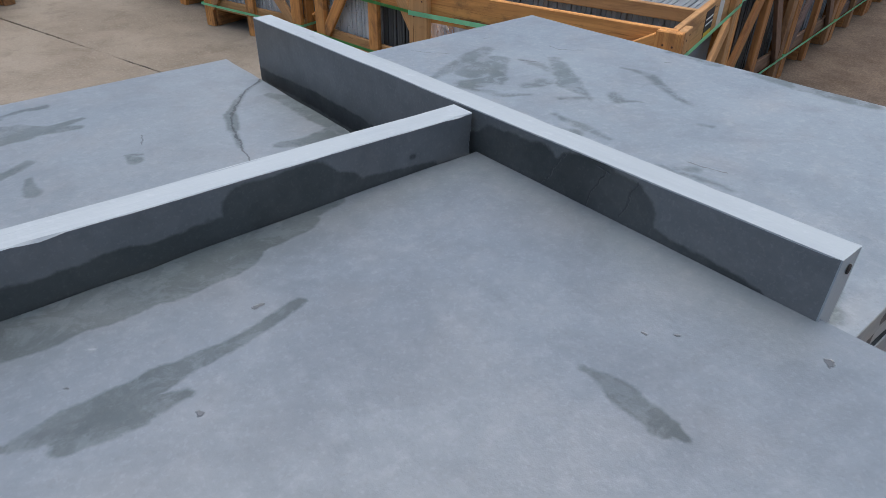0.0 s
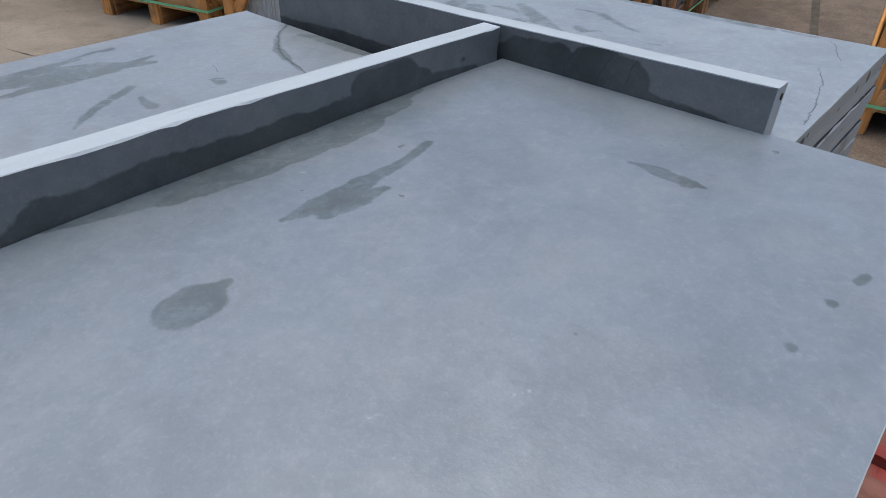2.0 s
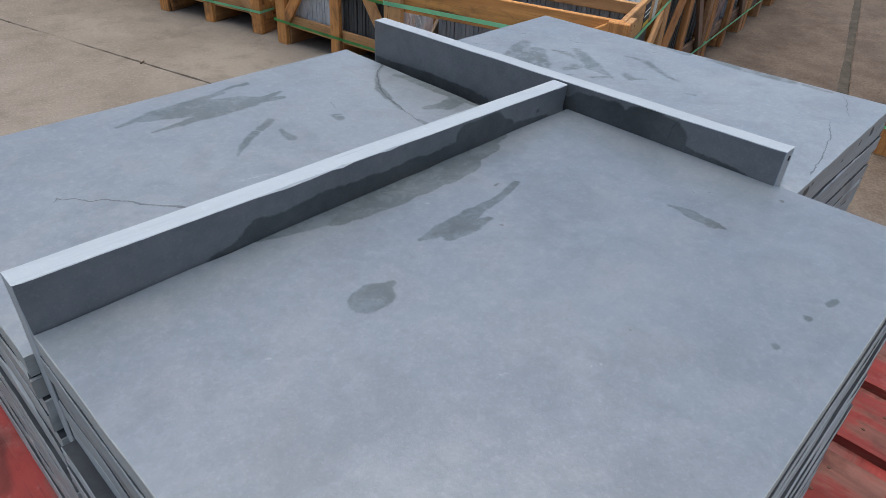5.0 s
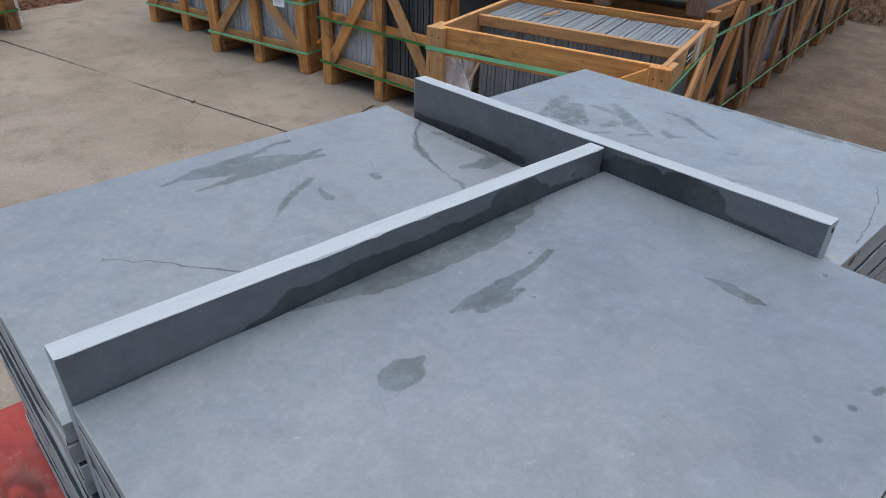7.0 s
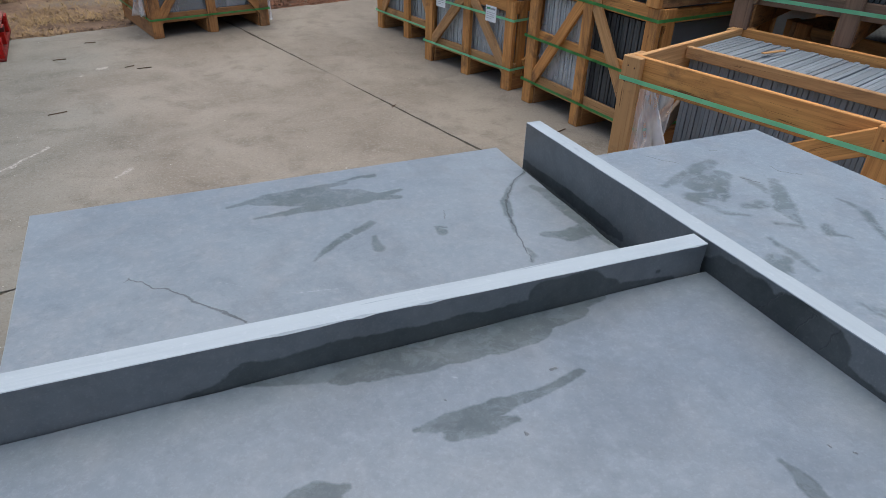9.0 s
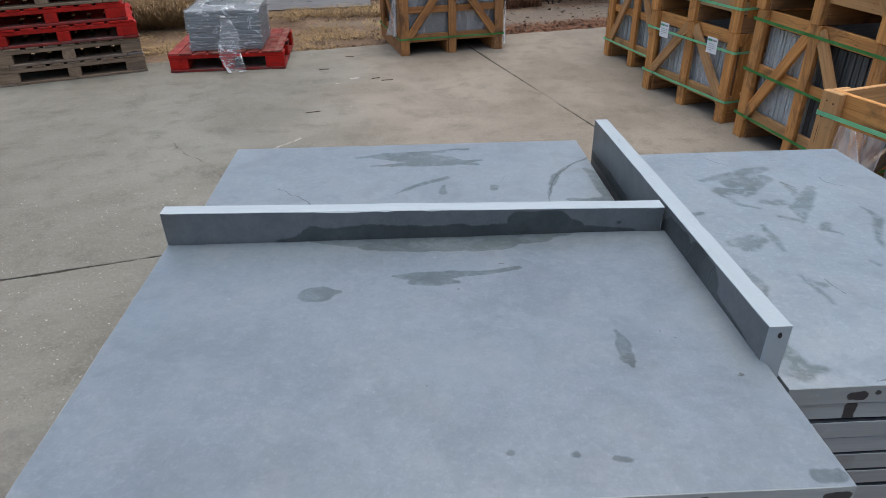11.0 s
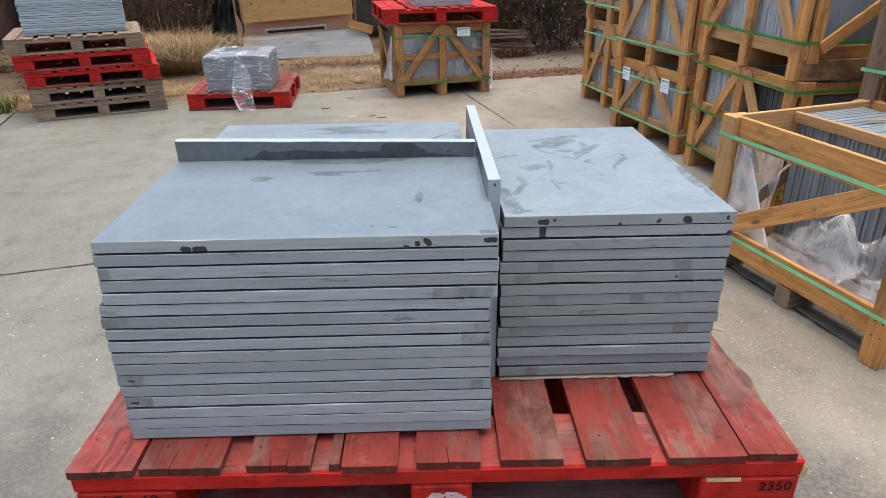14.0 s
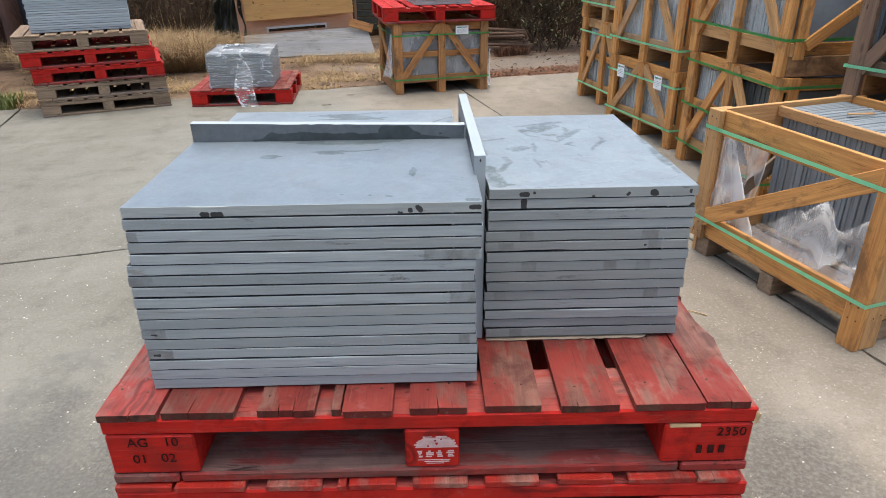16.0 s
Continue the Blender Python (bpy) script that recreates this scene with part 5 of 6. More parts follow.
def film_panel(c, x0, x1, y, z0, z1, seed):
    """Cling film drawn over the slates behind a crate's rails."""
    bm = bmesh.new()
    grid = []
    for i in range(15):
        row = []
        for j in range(11):
            x, z = x0 + (x1 - x0) * i / 14, z0 + (z1 - z0) * j / 10
            row.append(bm.verts.new((x, y + 0.004 * noise.noise((x * 9, z * 6, seed)), z)))
        grid.append(row)
    for i in range(14):
        for j in range(10):
            bm.faces.new((grid[i][j], grid[i + 1][j], grid[i + 1][j + 1], grid[i][j + 1]))
    for f in bm.faces:
        f.smooth = True
    bmesh.ops.solidify(bm, geom=list(bm.faces), thickness=0.0006)
    part("film_sheet", bm, M["film"], c, "clear film drawn over the slates")


def strap_band(c, wide, deep, z, material, h=0.017, out=0.012):
    """A flat plastic band drawn round a crate."""
    bm = bmesh.new()
    corners = [(-out, -out), (wide + out, -out), (wide + out, deep + out), (-out, deep + out)]
    rows = []
    for x, y in corners:
        for dz in (0, h):
            rows.append(bm.verts.new((x, y, z + dz)))
    for i in range(4):
        j = (i + 1) % 4
        bm.faces.new((rows[2 * i], rows[2 * j], rows[2 * j + 1], rows[2 * i + 1]))
    bmesh.ops.solidify(bm, geom=list(bm.faces), thickness=0.0012)
    part("strap", bm, material, c, "green plastic packing strap")


def paper_label(c, at, wide=0.105, high=0.105):
    """A small printed sheet stapled over the upper rail."""
    x, y, z = at
    s = board("paper_label", c, x, x + wide, y - 0.016, y - 0.0145, z, z + high, M["paper"], "white printed paper label", 0.0)
    k, q = wide / 0.12, high / 0.13
    for w, h, dx, dz, key in ((0.045, 0.018, -0.028, 0.042, "print_green"), (0.05, 0.014, 0.024, 0.042, "print_grey"), (0.09, 0.003, 0.0, 0.01, "print_grey"), (0.08, 0.003, -0.005, -0.006, "print_grey"), (0.085, 0.003, -0.002, -0.022, "print_grey"), (0.05, 0.003, -0.02, -0.038, "print_grey")):
        part("print_bar", block_mesh("print_bar", w * k, 0.001, h * q, M[key], 0.0), M["black"], s, "", pose(dx * k, -0.0014, dz * q))


def at(x, y, rz, z=0.0):
    return pose(x, y, z + 0.003, 0, 0, rz)


# the row along the yard's side, two crates high
ROW = "crates in the stacked row"
crate(at(1.535, 6.1, -77), 0.95, 0.92, 0.79, seed=1, group=ROW)
crate(at(1.525, 6.11, -77, 0.792), 0.95, 0.92, 0.79, seed=2, group=ROW)
crate(at(1.557, 4.975, -74.3), 0.97, 0.92, 0.605, mid_rail=False, labels=2, seed=3, wrapped=True, group=ROW, label="pine crate of slates with paper labels and green straps")
crate(at(1.545, 4.975, -74.3, 0.607), 0.97, 0.92, 0.74, mid_rail=False, labels=2, seed=4, wrapped=True, group=ROW, label="pine crate of slates with paper labels and green straps")
crate(at(1.82, 3.85, -82), 1.06, 1.0, 0.80, seed=5, wrapped=True, dark_half=True, strap="dark_green", bands=(0.145, 0.43, 0.735), group=ROW)
crate(at(1.805, 3.855, -82, 0.802), 1.06, 1.0, 0.80, mid_rail=False, seed=6, wrapped=True, strap="dark_green", bands=(0.2, 0.7), group=ROW)


def open_crate(m, wide, deep, high):
    """The opened crate: near half empty but for film, slates upright against the far side."""
    c = thing("open_crate", m, "opened pine crate, half emptied, with grey slates inside", "crate", "pine crates")
    wood, pale = M["pine_pale"], M["pine"]
    foot = 0.1
    for x0, x1 in ((0.0, 0.085), (wide - 0.085, wide)):
        board("post", c, x0, x1, 0.0, 0.032, 0.0 if x0 else foot, high, pale)
        board("post", c, x0, x1, deep - 0.032, deep, foot, high, pale)
    for x0 in (0.0, wide - 0.026):
        board("side_post", c, x0, x0 + 0.026, 0.033, 0.125, 0.0, high - 0.002, wood)
        board("side_post", c, x0, x0 + 0.026, deep - 0.125, deep - 0.033, 0.0, high - 0.002, wood)
    for ya, yb in ((0.033, 0.057), (deep - 0.057, deep - 0.033)):
        board("rail", c, 0.027, wide - 0.027, ya, yb, high - 0.125, high - 0.001, pale)
        board("rail", c, 0.027, wide - 0.027, ya, yb, foot + 0.005, foot + 0.125, pale)
    for x0 in (0.0265, wide - 0.0505):
        board("side_rail", c, x0, x0 + 0.024, 0.0585, deep - 0.0585, high - 0.125, high - 0.001, wood)
        board("side_rail", c, x0, x0 + 0.024, 0.0585, deep - 0.0585, foot + 0.005, foot + 0.125, wood)
    brace("brace", c, (0.06, 0.016, foot + 0.11), (wide - 0.07, 0.016, high - 0.05), 0.085, 0.024, (0, -1, 0), pale)
    brace("brace", c, (0.013, 0.16, foot + 0.12), (0.013, deep - 0.16, high - 0.14), 0.075, 0.02, (-1, 0, 0), M["brown"])
    brace("side_brace", c, (wide - 0.013, deep - 0.14, high - 0.14), (wide - 0.013, 0.16, foot + 0.12), 0.075, 0.02, (1, 0, 0), wood)
    for x0 in (0.03, wide / 2 - 0.045, wide - 0.115):
        board("skid", c, x0, x0 + 0.085, 0.034, deep - 0.034, 0.0, foot - 0.002, M["brown"])
    for k in range(5):
        y0 = 0.06 + k * (deep - 0.12) / 5
        board("floor_board", c, 0.055, wide - 0.055, y0, y0 + 0.12, foot - 0.001, foot + 0.017, M["brown"])
    board("retaining_rail", c, 0.055, wide - 0.055, 0.385, 0.41, high - 0.062, high - 0.012, M["pine_pale"], "yellow pine batten")
    rng = random.Random(77)
    count = 44
    for k in range(count):
        h = high - foot - 0.045 + rng.uniform(-0.003, 0.002)
        me = block_mesh("slate_tile", round(h, 3), 0.4, 0.0192, M["tile"], 0.0015)
        x = 0.062 + (k + 0.5) * (wide - 0.13) / count
        part("slate_tile", me, M["tile"], c, "", pose(x, 0.625 + rng.uniform(-0.006, 0.006), foot + 0.018 + h / 2, 0, 90 + rng.uniform(-0.35, 0.35), 0))
    tag = board("printed_label", c, wide - 0.0262, wide - 0.025, 0.42, 0.54, high - 0.118, high - 0.02, M["black"], "small black and yellow printed label", 0.0)
    for z0, h, key in ((high - 0.118, 0.018, "yellow"), (high - 0.075, 0.006, "paper"), (high - 0.055, 0.006, "paper")):
        bar = board("print_bar", c, wide - 0.0249, wide - 0.0244, 0.428, 0.532, z0, z0 + h, M[key], "", 0.0)
        world_place = bar.matrix_basis.copy()
        bar.parent = tag
        bar.matrix_basis = tag.matrix_basis.inverted() @ world_place
    board("tape", c, wide - 0.0263, wide - 0.0252, 0.62, 0.7, high - 0.124, high - 0.002, M["tape"], "strip of grey adhesive tape", 0.0)
    for z in (foot + 0.105, high - 0.1):
        strap_band(c, wide, deep, z, M["green"], 0.018, 0.002)
    return c


OC = at(1.32, 2.22, -72.4)
opened = open_crate(OC, 1.06, 0.94, 0.78)
bm = bmesh.new()
bmesh.ops.create_cone(bm, cap_ends=True, segments=8, radius1=0.004, radius2=0.0034, depth=0.0014)
nail = bpy.data.meshes.new("nail_head")
bm.to_mesh(nail)
bm.free()
nail.materials.append(M["nail"])
rng = random.Random(61)
for x0 in (0.0, 0.975):
    for z in (0.14, 0.19, 0.68, 0.74):
        for dx in (0.025, 0.06):
            part("nail_head", nail, M["nail"], opened, "", pose(x0 + dx + rng.uniform(-0.006, 0.006), -0.0004, z + rng.uniform(-0.008, 0.008), 90, 0, 0))
for x in (0.0, 1.06):
    for y in (0.06, 0.1, 0.84, 0.88):
        for z in (0.15, 0.7, 0.75):
            part("nail_head", nail, M["nail"], opened, "", pose(x + (-0.0004 if x == 0 else 0.0004), y + rng.uniform(-0.008, 0.008), z + rng.uniform(-0.008, 0.008), 0, 90, 0))

# crates that stand behind the opened one, their ends along the dirt lane
LANE = "crates along the lane"
# lane timber is the darker pine, with their shade in its colour
for k in range(4):
    x, y = 2.74 + k * 1.085 * math.cos(radians(9.3)), 1.62 + k * 1.085 * math.sin(radians(9.3))
    # first crate's tiles are darkened to paint the shade below the upper crate
    crate(at(x, y, 9.3), 1.06, 0.95, 0.77 if k == 0 else 0.72, seed=20 + k, group=LANE, mid_rail=False, timber="pine_dark", light="old", tiles="tile_dark" if k == 0 else "tile", label="brown weathered crate of upright slates beside the lane, darkened for shade")
for k in range(1, 3):
    x, y = 2.5 + k * 1.1, 2.85 + k * 0.2
    crate(at(x, y, 10.0, 0.0), 1.06, 0.95, 0.70, seed=30 + k, group=LANE, mid_rail=False, strap="")
    crate(at(x, y, 10.0, 0.702), 1.06, 0.95, 0.78, seed=40 + k, group=LANE, mid_rail=False)


def boarded_crate(m, wide, deep, high, seed):
    """An old closed crate: block feet, a boarded floor and boarded sides between corner posts."""
    c = thing("boarded_crate", m, "old grey-brown boarded crate on block feet", "crate", "old boarded crates")
    r = random.Random(seed)
    old = M["old"]
    foot = 0.1
    for x0 in (0.01, wide / 2 - 0.05, wide - 0.11):
        for y0 in (0.01, deep / 2 - 0.05, deep - 0.11):
            board("foot", c, x0, x0 + 0.1, y0, y0 + 0.1, 0.0, foot - 0.022, old, "", 0.008, 0.002)
        board("bearer", c, x0 - 0.004, x0 + 0.104, 0.0, deep, foot - 0.0215, foot, old, "", 0.004)
    for k in range(7):
        y0 = k * deep / 7
        board("floor_board", c, 0.0, wide, y0 + 0.004, y0 + deep / 7 - 0.004, foot + 0.0005, foot + 0.02, old, "", 0.003)
    z = foot + 0.021
    while z < high - 0.03:
        h = min(r.uniform(0.11, 0.17), high - z)
        for y0 in (0.03, deep - 0.05):
            board("side_board", c, 0.03, wide - 0.03, y0, y0 + 0.02, z, z + h - 0.006, old, "", 0.003)
        for x0 in (0.03, wide - 0.05):
            board("end_board", c, x0, x0 + 0.02, 0.051, deep - 0.051, z, z + h - 0.006, old, "", 0.003)
        z += h
    for x0 in (0.0, wide / 2 - 0.045, wide - 0.09):
        for y0 in (0.004, deep - 0.0295):
            board("post", c, x0, x0 + 0.09, y0, y0 + 0.0255, foot + 0.0215, high, old, "", 0.004)
    for x0 in (0.003, wide - 0.0295):
        for y0 in (0.052, deep - 0.142):
            board("post", c, x0, x0 + 0.0265, y0, y0 + 0.09, foot + 0.0215, high, old, "", 0.004)
    strap_band(c, wide, deep, high * 0.6, M["green"], 0.018, 0.002)
    return c


# dark tiles here paint the dim gap at the crate's foot
crate(at(2.14, 2.5, -64.2, 0.772), 1.0, 0.95, 0.78, seed=55, group=LANE, mid_rail=False, timber="old", light="old", tiles="tile_dark", label="old brown crate of slates, darkened inside for shade, set on another crate")
for k in range(1, 3):
    x, y = 2.66 + k * 1.1 * math.cos(radians(9.3)), 1.6 + k * 1.1 * math.sin(radians(9.3))
    boarded_crate(at(x, y, 15.0, 0.722), 1.0, 1.1, 0.8, 90 + k)
crate(at(3.25, 0.52, -80), 1.05, 0.95, 0.76, seed=50, group=LANE)

# ---- the crate with a red pallet on top, by the back edge ----
BACK = at(-0.405, 6.175, 13.3)
# darker timber also paints the shade below the overhanging pallet
back_crate = crate(BACK, 1.03, 0.95, 0.73, seed=60, timber="pine_dark", light="pine_dark", strap="dark_green", group="pine crates", label="pine crate of wrapped slates at the yard's back edge", face_on=True, wrapped=True)
paper_label(back_crate, (0.66, -0.004, 0.605), 0.14, 0.085)
RED_TOP = BACK @ pose(0.515, 0.46, 0.733, 0, 0, -3)
pallet(RED_TOP, 1.2, 1.0, 0.16, M["red"], M["red"], "bright red pallet set on top of a crate", group="loose pallets")
for k in range(10):
    slab(*(RED_TOP @ Vector((0.06, -0.05, 0.1615 + 0.0212 * k))), 0.6, 0.6, 0.0204, 600 + k, 10.5, None, "grey slate slab on a red pallet", "slabs on the red pallet", chips=2)

# ---- pile of pallets with slates ----
PILE = pose(-3.22, 5.6, 0.003, 0, 0, 23.0)
for i in range(5):
    red = i in (2, 3)
    m = PILE @ pose((0.0, -0.015, 0.0, -0.07, -0.1)[i], (0.5, 0.5, 0.49, 0.5, 0.5)[i], 0.1512 * i, 0, 0, (0, 0.8, -1.0, 0.5, 0)[i])
    pallet(m, 1.163, 0.98, 0.15, M["red" if red else "brown"], M["red" if red else "brown"], inner_material=M["inner" if red else "inner_brown"], label="red painted pallet in a pile" if red else "grey-brown weathered pallet in a pile", group="pallets of the pile")
for k in range(16):
    slab(*(PILE @ Vector((-0.085 + random.uniform(-0.006, 0.006), 0.47, 0.7585 + 0.0212 * k))), 0.87, 0.62, 0.0203, 700 + k, 22.5 + random.uniform(-0.4, 0.4), None, "grey slate slab stacked on the pallet pile", "slabs on the pallet pile", chips=2, edge=M["slate_pale_edge"])

# ---- red pallet with the wrapped slates ----
WRAP = pose(-1.955, 5.78, 0.003, 0, 0, 4.0)
pallet(WRAP @ pose(0, 0.5, 0), 1.005, 1.0, 0.165, M["deck"], M["red"], inner_material=M["inner"], label="red pallet carrying slates wrapped in film", group="loose pallets")
for k in range(15):
    slab(*(WRAP @ Vector((0.005 + random.uniform(-0.004, 0.004), 0.38 + random.uniform(-0.004, 0.004), 0.1665 + 0.0226 * k))), 0.62, 0.6, 0.0215, 800 + k, 3.5 + random.uniform(-0.5, 0.5), M["tile_face"], "grey slate slab under clear film", "wrapped slate slabs", chips=2, edge=M["tile_mid"])


def film_wrap(m, sx, sy, z0, z1):
    """Creased clear film over the wrapped slates, with a torn tail hanging down in front."""
    bm = bmesh.new()
    rings = []
    levels = 9
    loop = []
    for i in range(4):
        a = [(-1, -1), (1, -1), (1, 1), (-1, 1)][i]
        b = [(1, -1), (1, 1), (-1, 1), (-1, -1)][i]
        for k in range(14):
            loop.append((a[0] + (b[0] - a[0]) * k / 14, a[1] + (b[1] - a[1]) * k / 14))
    for l in range(levels + 3):
        f = min(1.0, l / levels)
        shrink = 1.0 - 0.28 * max(0, l - levels)
        row = []
        for k, (x, y) in enumerate(loop):
            w = 0.012 * noise.noise((x * 3, y * 3, l * 0.5)) + 0.006 * noise.noise((x * 9, y * 9, l * 1.7))
            px, py = x * (sx / 2 + 0.012) * shrink, y * (sy / 2 + 0.012) * shrink
            s = 1 + w / max(0.05, math.hypot(px, py))
            pz = z0 + (z1 - z0) * f + (0.012 + 0.016 * noise.noise((px * 9, py * 9, 3.0)) if l > levels else 0.0)
            row.append(bm.verts.new((px * s, py * s, pz)))
        rings.append(row)
    for a, b in zip(rings, rings[1:]):
        for k in range(len(a)):
            j = (k + 1) % len(a)
            bm.faces.new((a[k], a[j], b[j], b[k]))
    rows = []
    for l in range(12):
        f = l / 11
        row = []
        for k in range(9):
            g = k / 8 - 0.5
            x = 0.01 + 0.07 * f + 0.02 * math.sin(f * 7.0) + g * (0.05 + 0.3 * f * (1.15 - f) + 0.07 * f)
            y = -sy / 2 - 0.03 - 0.16 * f + 0.03 * noise.noise((g * 7, f * 6, 1.0))
            z = z1 - 0.05 - (z1 - 0.06) * f + 0.012 * noise.noise((g * 9, f * 9, 7.0))
            row.append(bm.verts.new((x, y, max(0.012, z))))
        rows.append(row)
    for a, b in zip(rows, rows[1:]):
        for k in range(8):
            bm.faces.new((a[k], a[k + 1], b[k + 1], b[k]))
    for f in bm.faces:
        f.smooth = True
    bmesh.ops.solidify(bm, geom=list(bm.faces), thickness=0.0008)
    ob = part("plastic_film", bm, M["stretch_film"], None, "", m)
    return tagged(ob, "clear creased plastic film with a torn hanging end", "plastic film")


film_wrap(WRAP @ pose(0.005, 0.38, 0), 0.62, 0.6, 0.168, 0.515)


def crumpled_film(m, sx, sy, height, seed, label):
    """A loose heap of polythene."""
    bm = bmesh.new()
    nx, ny = 52, 36
    grid = []
    for i in range(nx + 1):
        row = []
        for j in range(ny + 1):
            x, y = (i / nx - 0.5) * sx, (j / ny - 0.5) * sy
            r = max(abs(i / nx - 0.5), abs(j / ny - 0.5)) * 2
            n1 = noise.noise((x * 7, y * 7, seed))
            n2 = 1.0 - 2.4 * abs(noise.noise((x * 5, y * 7, seed + 3.0))) - 0.35 * abs(noise.noise((x * 13, y * 15, seed + 5.0)))
            z = height * (1 - r ** 2) * (0.7 + 0.4 * n1) + 0.07 * n2 * (1 - r * 0.6)
            row.append(bm.verts.new((x + 0.03 * n1, y + 0.03 * n2, max(0.001, z))))
        grid.append(row)
    for i in range(nx):
        for j in range(ny):
            bm.faces.new((grid[i][j], grid[i + 1][j], grid[i + 1][j + 1], grid[i][j + 1]))
    for f in bm.faces:
        f.smooth = True
    bmesh.ops.solidify(bm, geom=list(bm.faces), thickness=0.0007)
    return tagged(part("plastic_film", bm, M["film_loose"], None, "", m), label, "plastic film")


crumpled_film(OC @ pose(0.62, 0.225, 0.118), 0.84, 0.32, 0.33, 2.0, "clear crumpled plastic film inside the opened crate")


def hanging_film(m, top, foot, high, seed, material, label="clear plastic film hanging inside the opened crate"):
    """Film left hanging on the inside of the opened crate, gathered above and spreading downwards."""
    bm = bmesh.new()
    grid = []
    for i in range(25):
        row = []
        for j in range(21):
            f, g = j / 20, i / 24
            x = g * (top + (foot - top) * f) + 0.03 * f * noise.noise((g * 2, f * 2, seed))
            y = 0.03 * f * math.sin(g * 9.0 + seed) + 0.012 * noise.noise((g * 4, f * 3.0, seed)) + 0.05 * f * g
            row.append(bm.verts.new((x, y, -high * f)))
        grid.append(row)
    for i in range(24):
        for j in range(20):
            bm.faces.new((grid[i][j], grid[i + 1][j], grid[i + 1][j + 1], grid[i][j + 1]))
    for f in bm.faces:
        f.smooth = True
    bmesh.ops.solidify(bm, geom=list(bm.faces), thickness=0.0007)
    return tagged(part("plastic_film", bm, material, None, "", m), label, "plastic film")


hanging_film(OC @ pose(0.088, 0.064, 0.65), 0.05, 0.24, 0.52, 4.0, M["film_milky"])
hanging_film(OC @ pose(0.056, 0.075, 0.65, 0, 0, 90), 0.32, 0.32, 0.5, 7.0, M["film_milky"])
for x, y, z, rz, foot, high in ((1.05, 0.02, 0.44, 62, 0.22, 0.4), (-0.016, 0.07, 0.62, 96, 0.12, 0.45)):
    hanging_film(BACK @ pose(x, y, z, 0, 0, rz), 0.03, foot, high, x * 9, M["film_milky"], "torn clear film hanging from a crate's corner")

# ---- print, nails and scraps on the top pallet ----


def lettering(parent, text, x, y, z, height, material, label):
    cu = bpy.data.curves.new("lettering", "FONT")
    cu.body, cu.size, cu.extrude = text, height / 0.72, 0.0004
    tmp = bpy.data.objects.new("lettering_source", cu)
    scene.collection.objects.link(tmp)
    me = bpy.data.meshes.new_from_object(tmp)
    bpy.data.objects.remove(tmp)
    me.materials.clear()
    return part("lettering", me, material, parent, label, pose(x, y, z, 90, 0, 0))


TOP_PALLET = stack_pallets[-1]
BASE = TOP_PALLET.matrix_basis.translation
front = -0.4777
for text, x, z in (("AG", -0.642, 0.737), ("10", -0.576, 0.738), ("01", -0.638, 0.699), ("02", -0.586, 0.701), ("2350", 0.434, 0.735)):
    lettering(TOP_PALLET, text, x - BASE.x, front, z - BASE.z, 0.02, M["faded_print"], "black stencilled characters")
for dx, dz, w, h in ((0.403, 0.695, 0.009, 0.018), (0.424, 0.695, 0.011, 0.018), (0.444, 0.695, 0.011, 0.018)):
    board("stencil_bar", TOP_PALLET, dx - BASE.x, dx + w - BASE.x, front - 0.0006, front + 0.0006, dz - BASE.z, dz + h - BASE.z, M["faded_print"], "", 0.0)


def rubbed_mark(parent, cx, cz, y):
    """A worn white emblem: a bowed cap, a row of blocks and a thin rule below, rubbed thin in places."""
    r = random.Random(3)
    bm = bmesh.new()
    strips = []
    for k in range(9):
        z = 0.006 + k * 0.003
        half = 0.039 * math.sqrt(max(0.08, 1 - ((z - 0.004) / 0.031) ** 2))
        cut = r.uniform(-0.6, 0.6) * half
        for a, c in ((-half, cut - r.uniform(0, 0.004)), (cut + r.uniform(0, 0.004), half)):
            a, c = a + r.uniform(-0.003, 0.003), c + r.uniform(-0.003, 0.003)
            strips.append(((a + c) / 2, z, abs(c - a), r.uniform(0.0016, 0.0031)))
    for x, w in ((-0.03, 0.012), (-0.0125, 0.014), (0.006, 0.014), (0.026, 0.015)):
        for k in range(4):
            strips.append((x + r.uniform(-0.0015, 0.0015), -0.016 + k * 0.0042, w * r.choice((0.35, 0.6, 0.8, 1.0)), r.uniform(0.002, 0.0036)))
    for k in range(3):
        strips.append((r.uniform(-0.004, 0.004), -0.024 - k * 0.0042, 0.06 - k * 0.014, r.uniform(0.001, 0.0022)))
    for x, z, w, h in strips:
        bmesh.ops.create_cube(bm, size=1.0, matrix=Matrix.Translation((x, 0, z)) @ Matrix.Diagonal((w, 0.0008, h, 1.0)))
    part("painted_emblem", bm, M["white_print"], parent, "rubbed white emblem", pose(cx, y, cz))


rubbed_mark(TOP_PALLET, 0.007, 0.066, -0.4757)
board("splintered_end", TOP_PALLET, 0.587, 0.5982, -0.4763, -0.4, 0.1122, 0.1388, M["chip"], "pale splintered end of the bearer", 0.006, 0.004)
board("split_edge", TOP_PALLET, 0.436, 0.492, -0.4767, -0.468, 0.1065, 0.1125, M["chip"], "pale split edge of a block", 0.001, 0.0012)


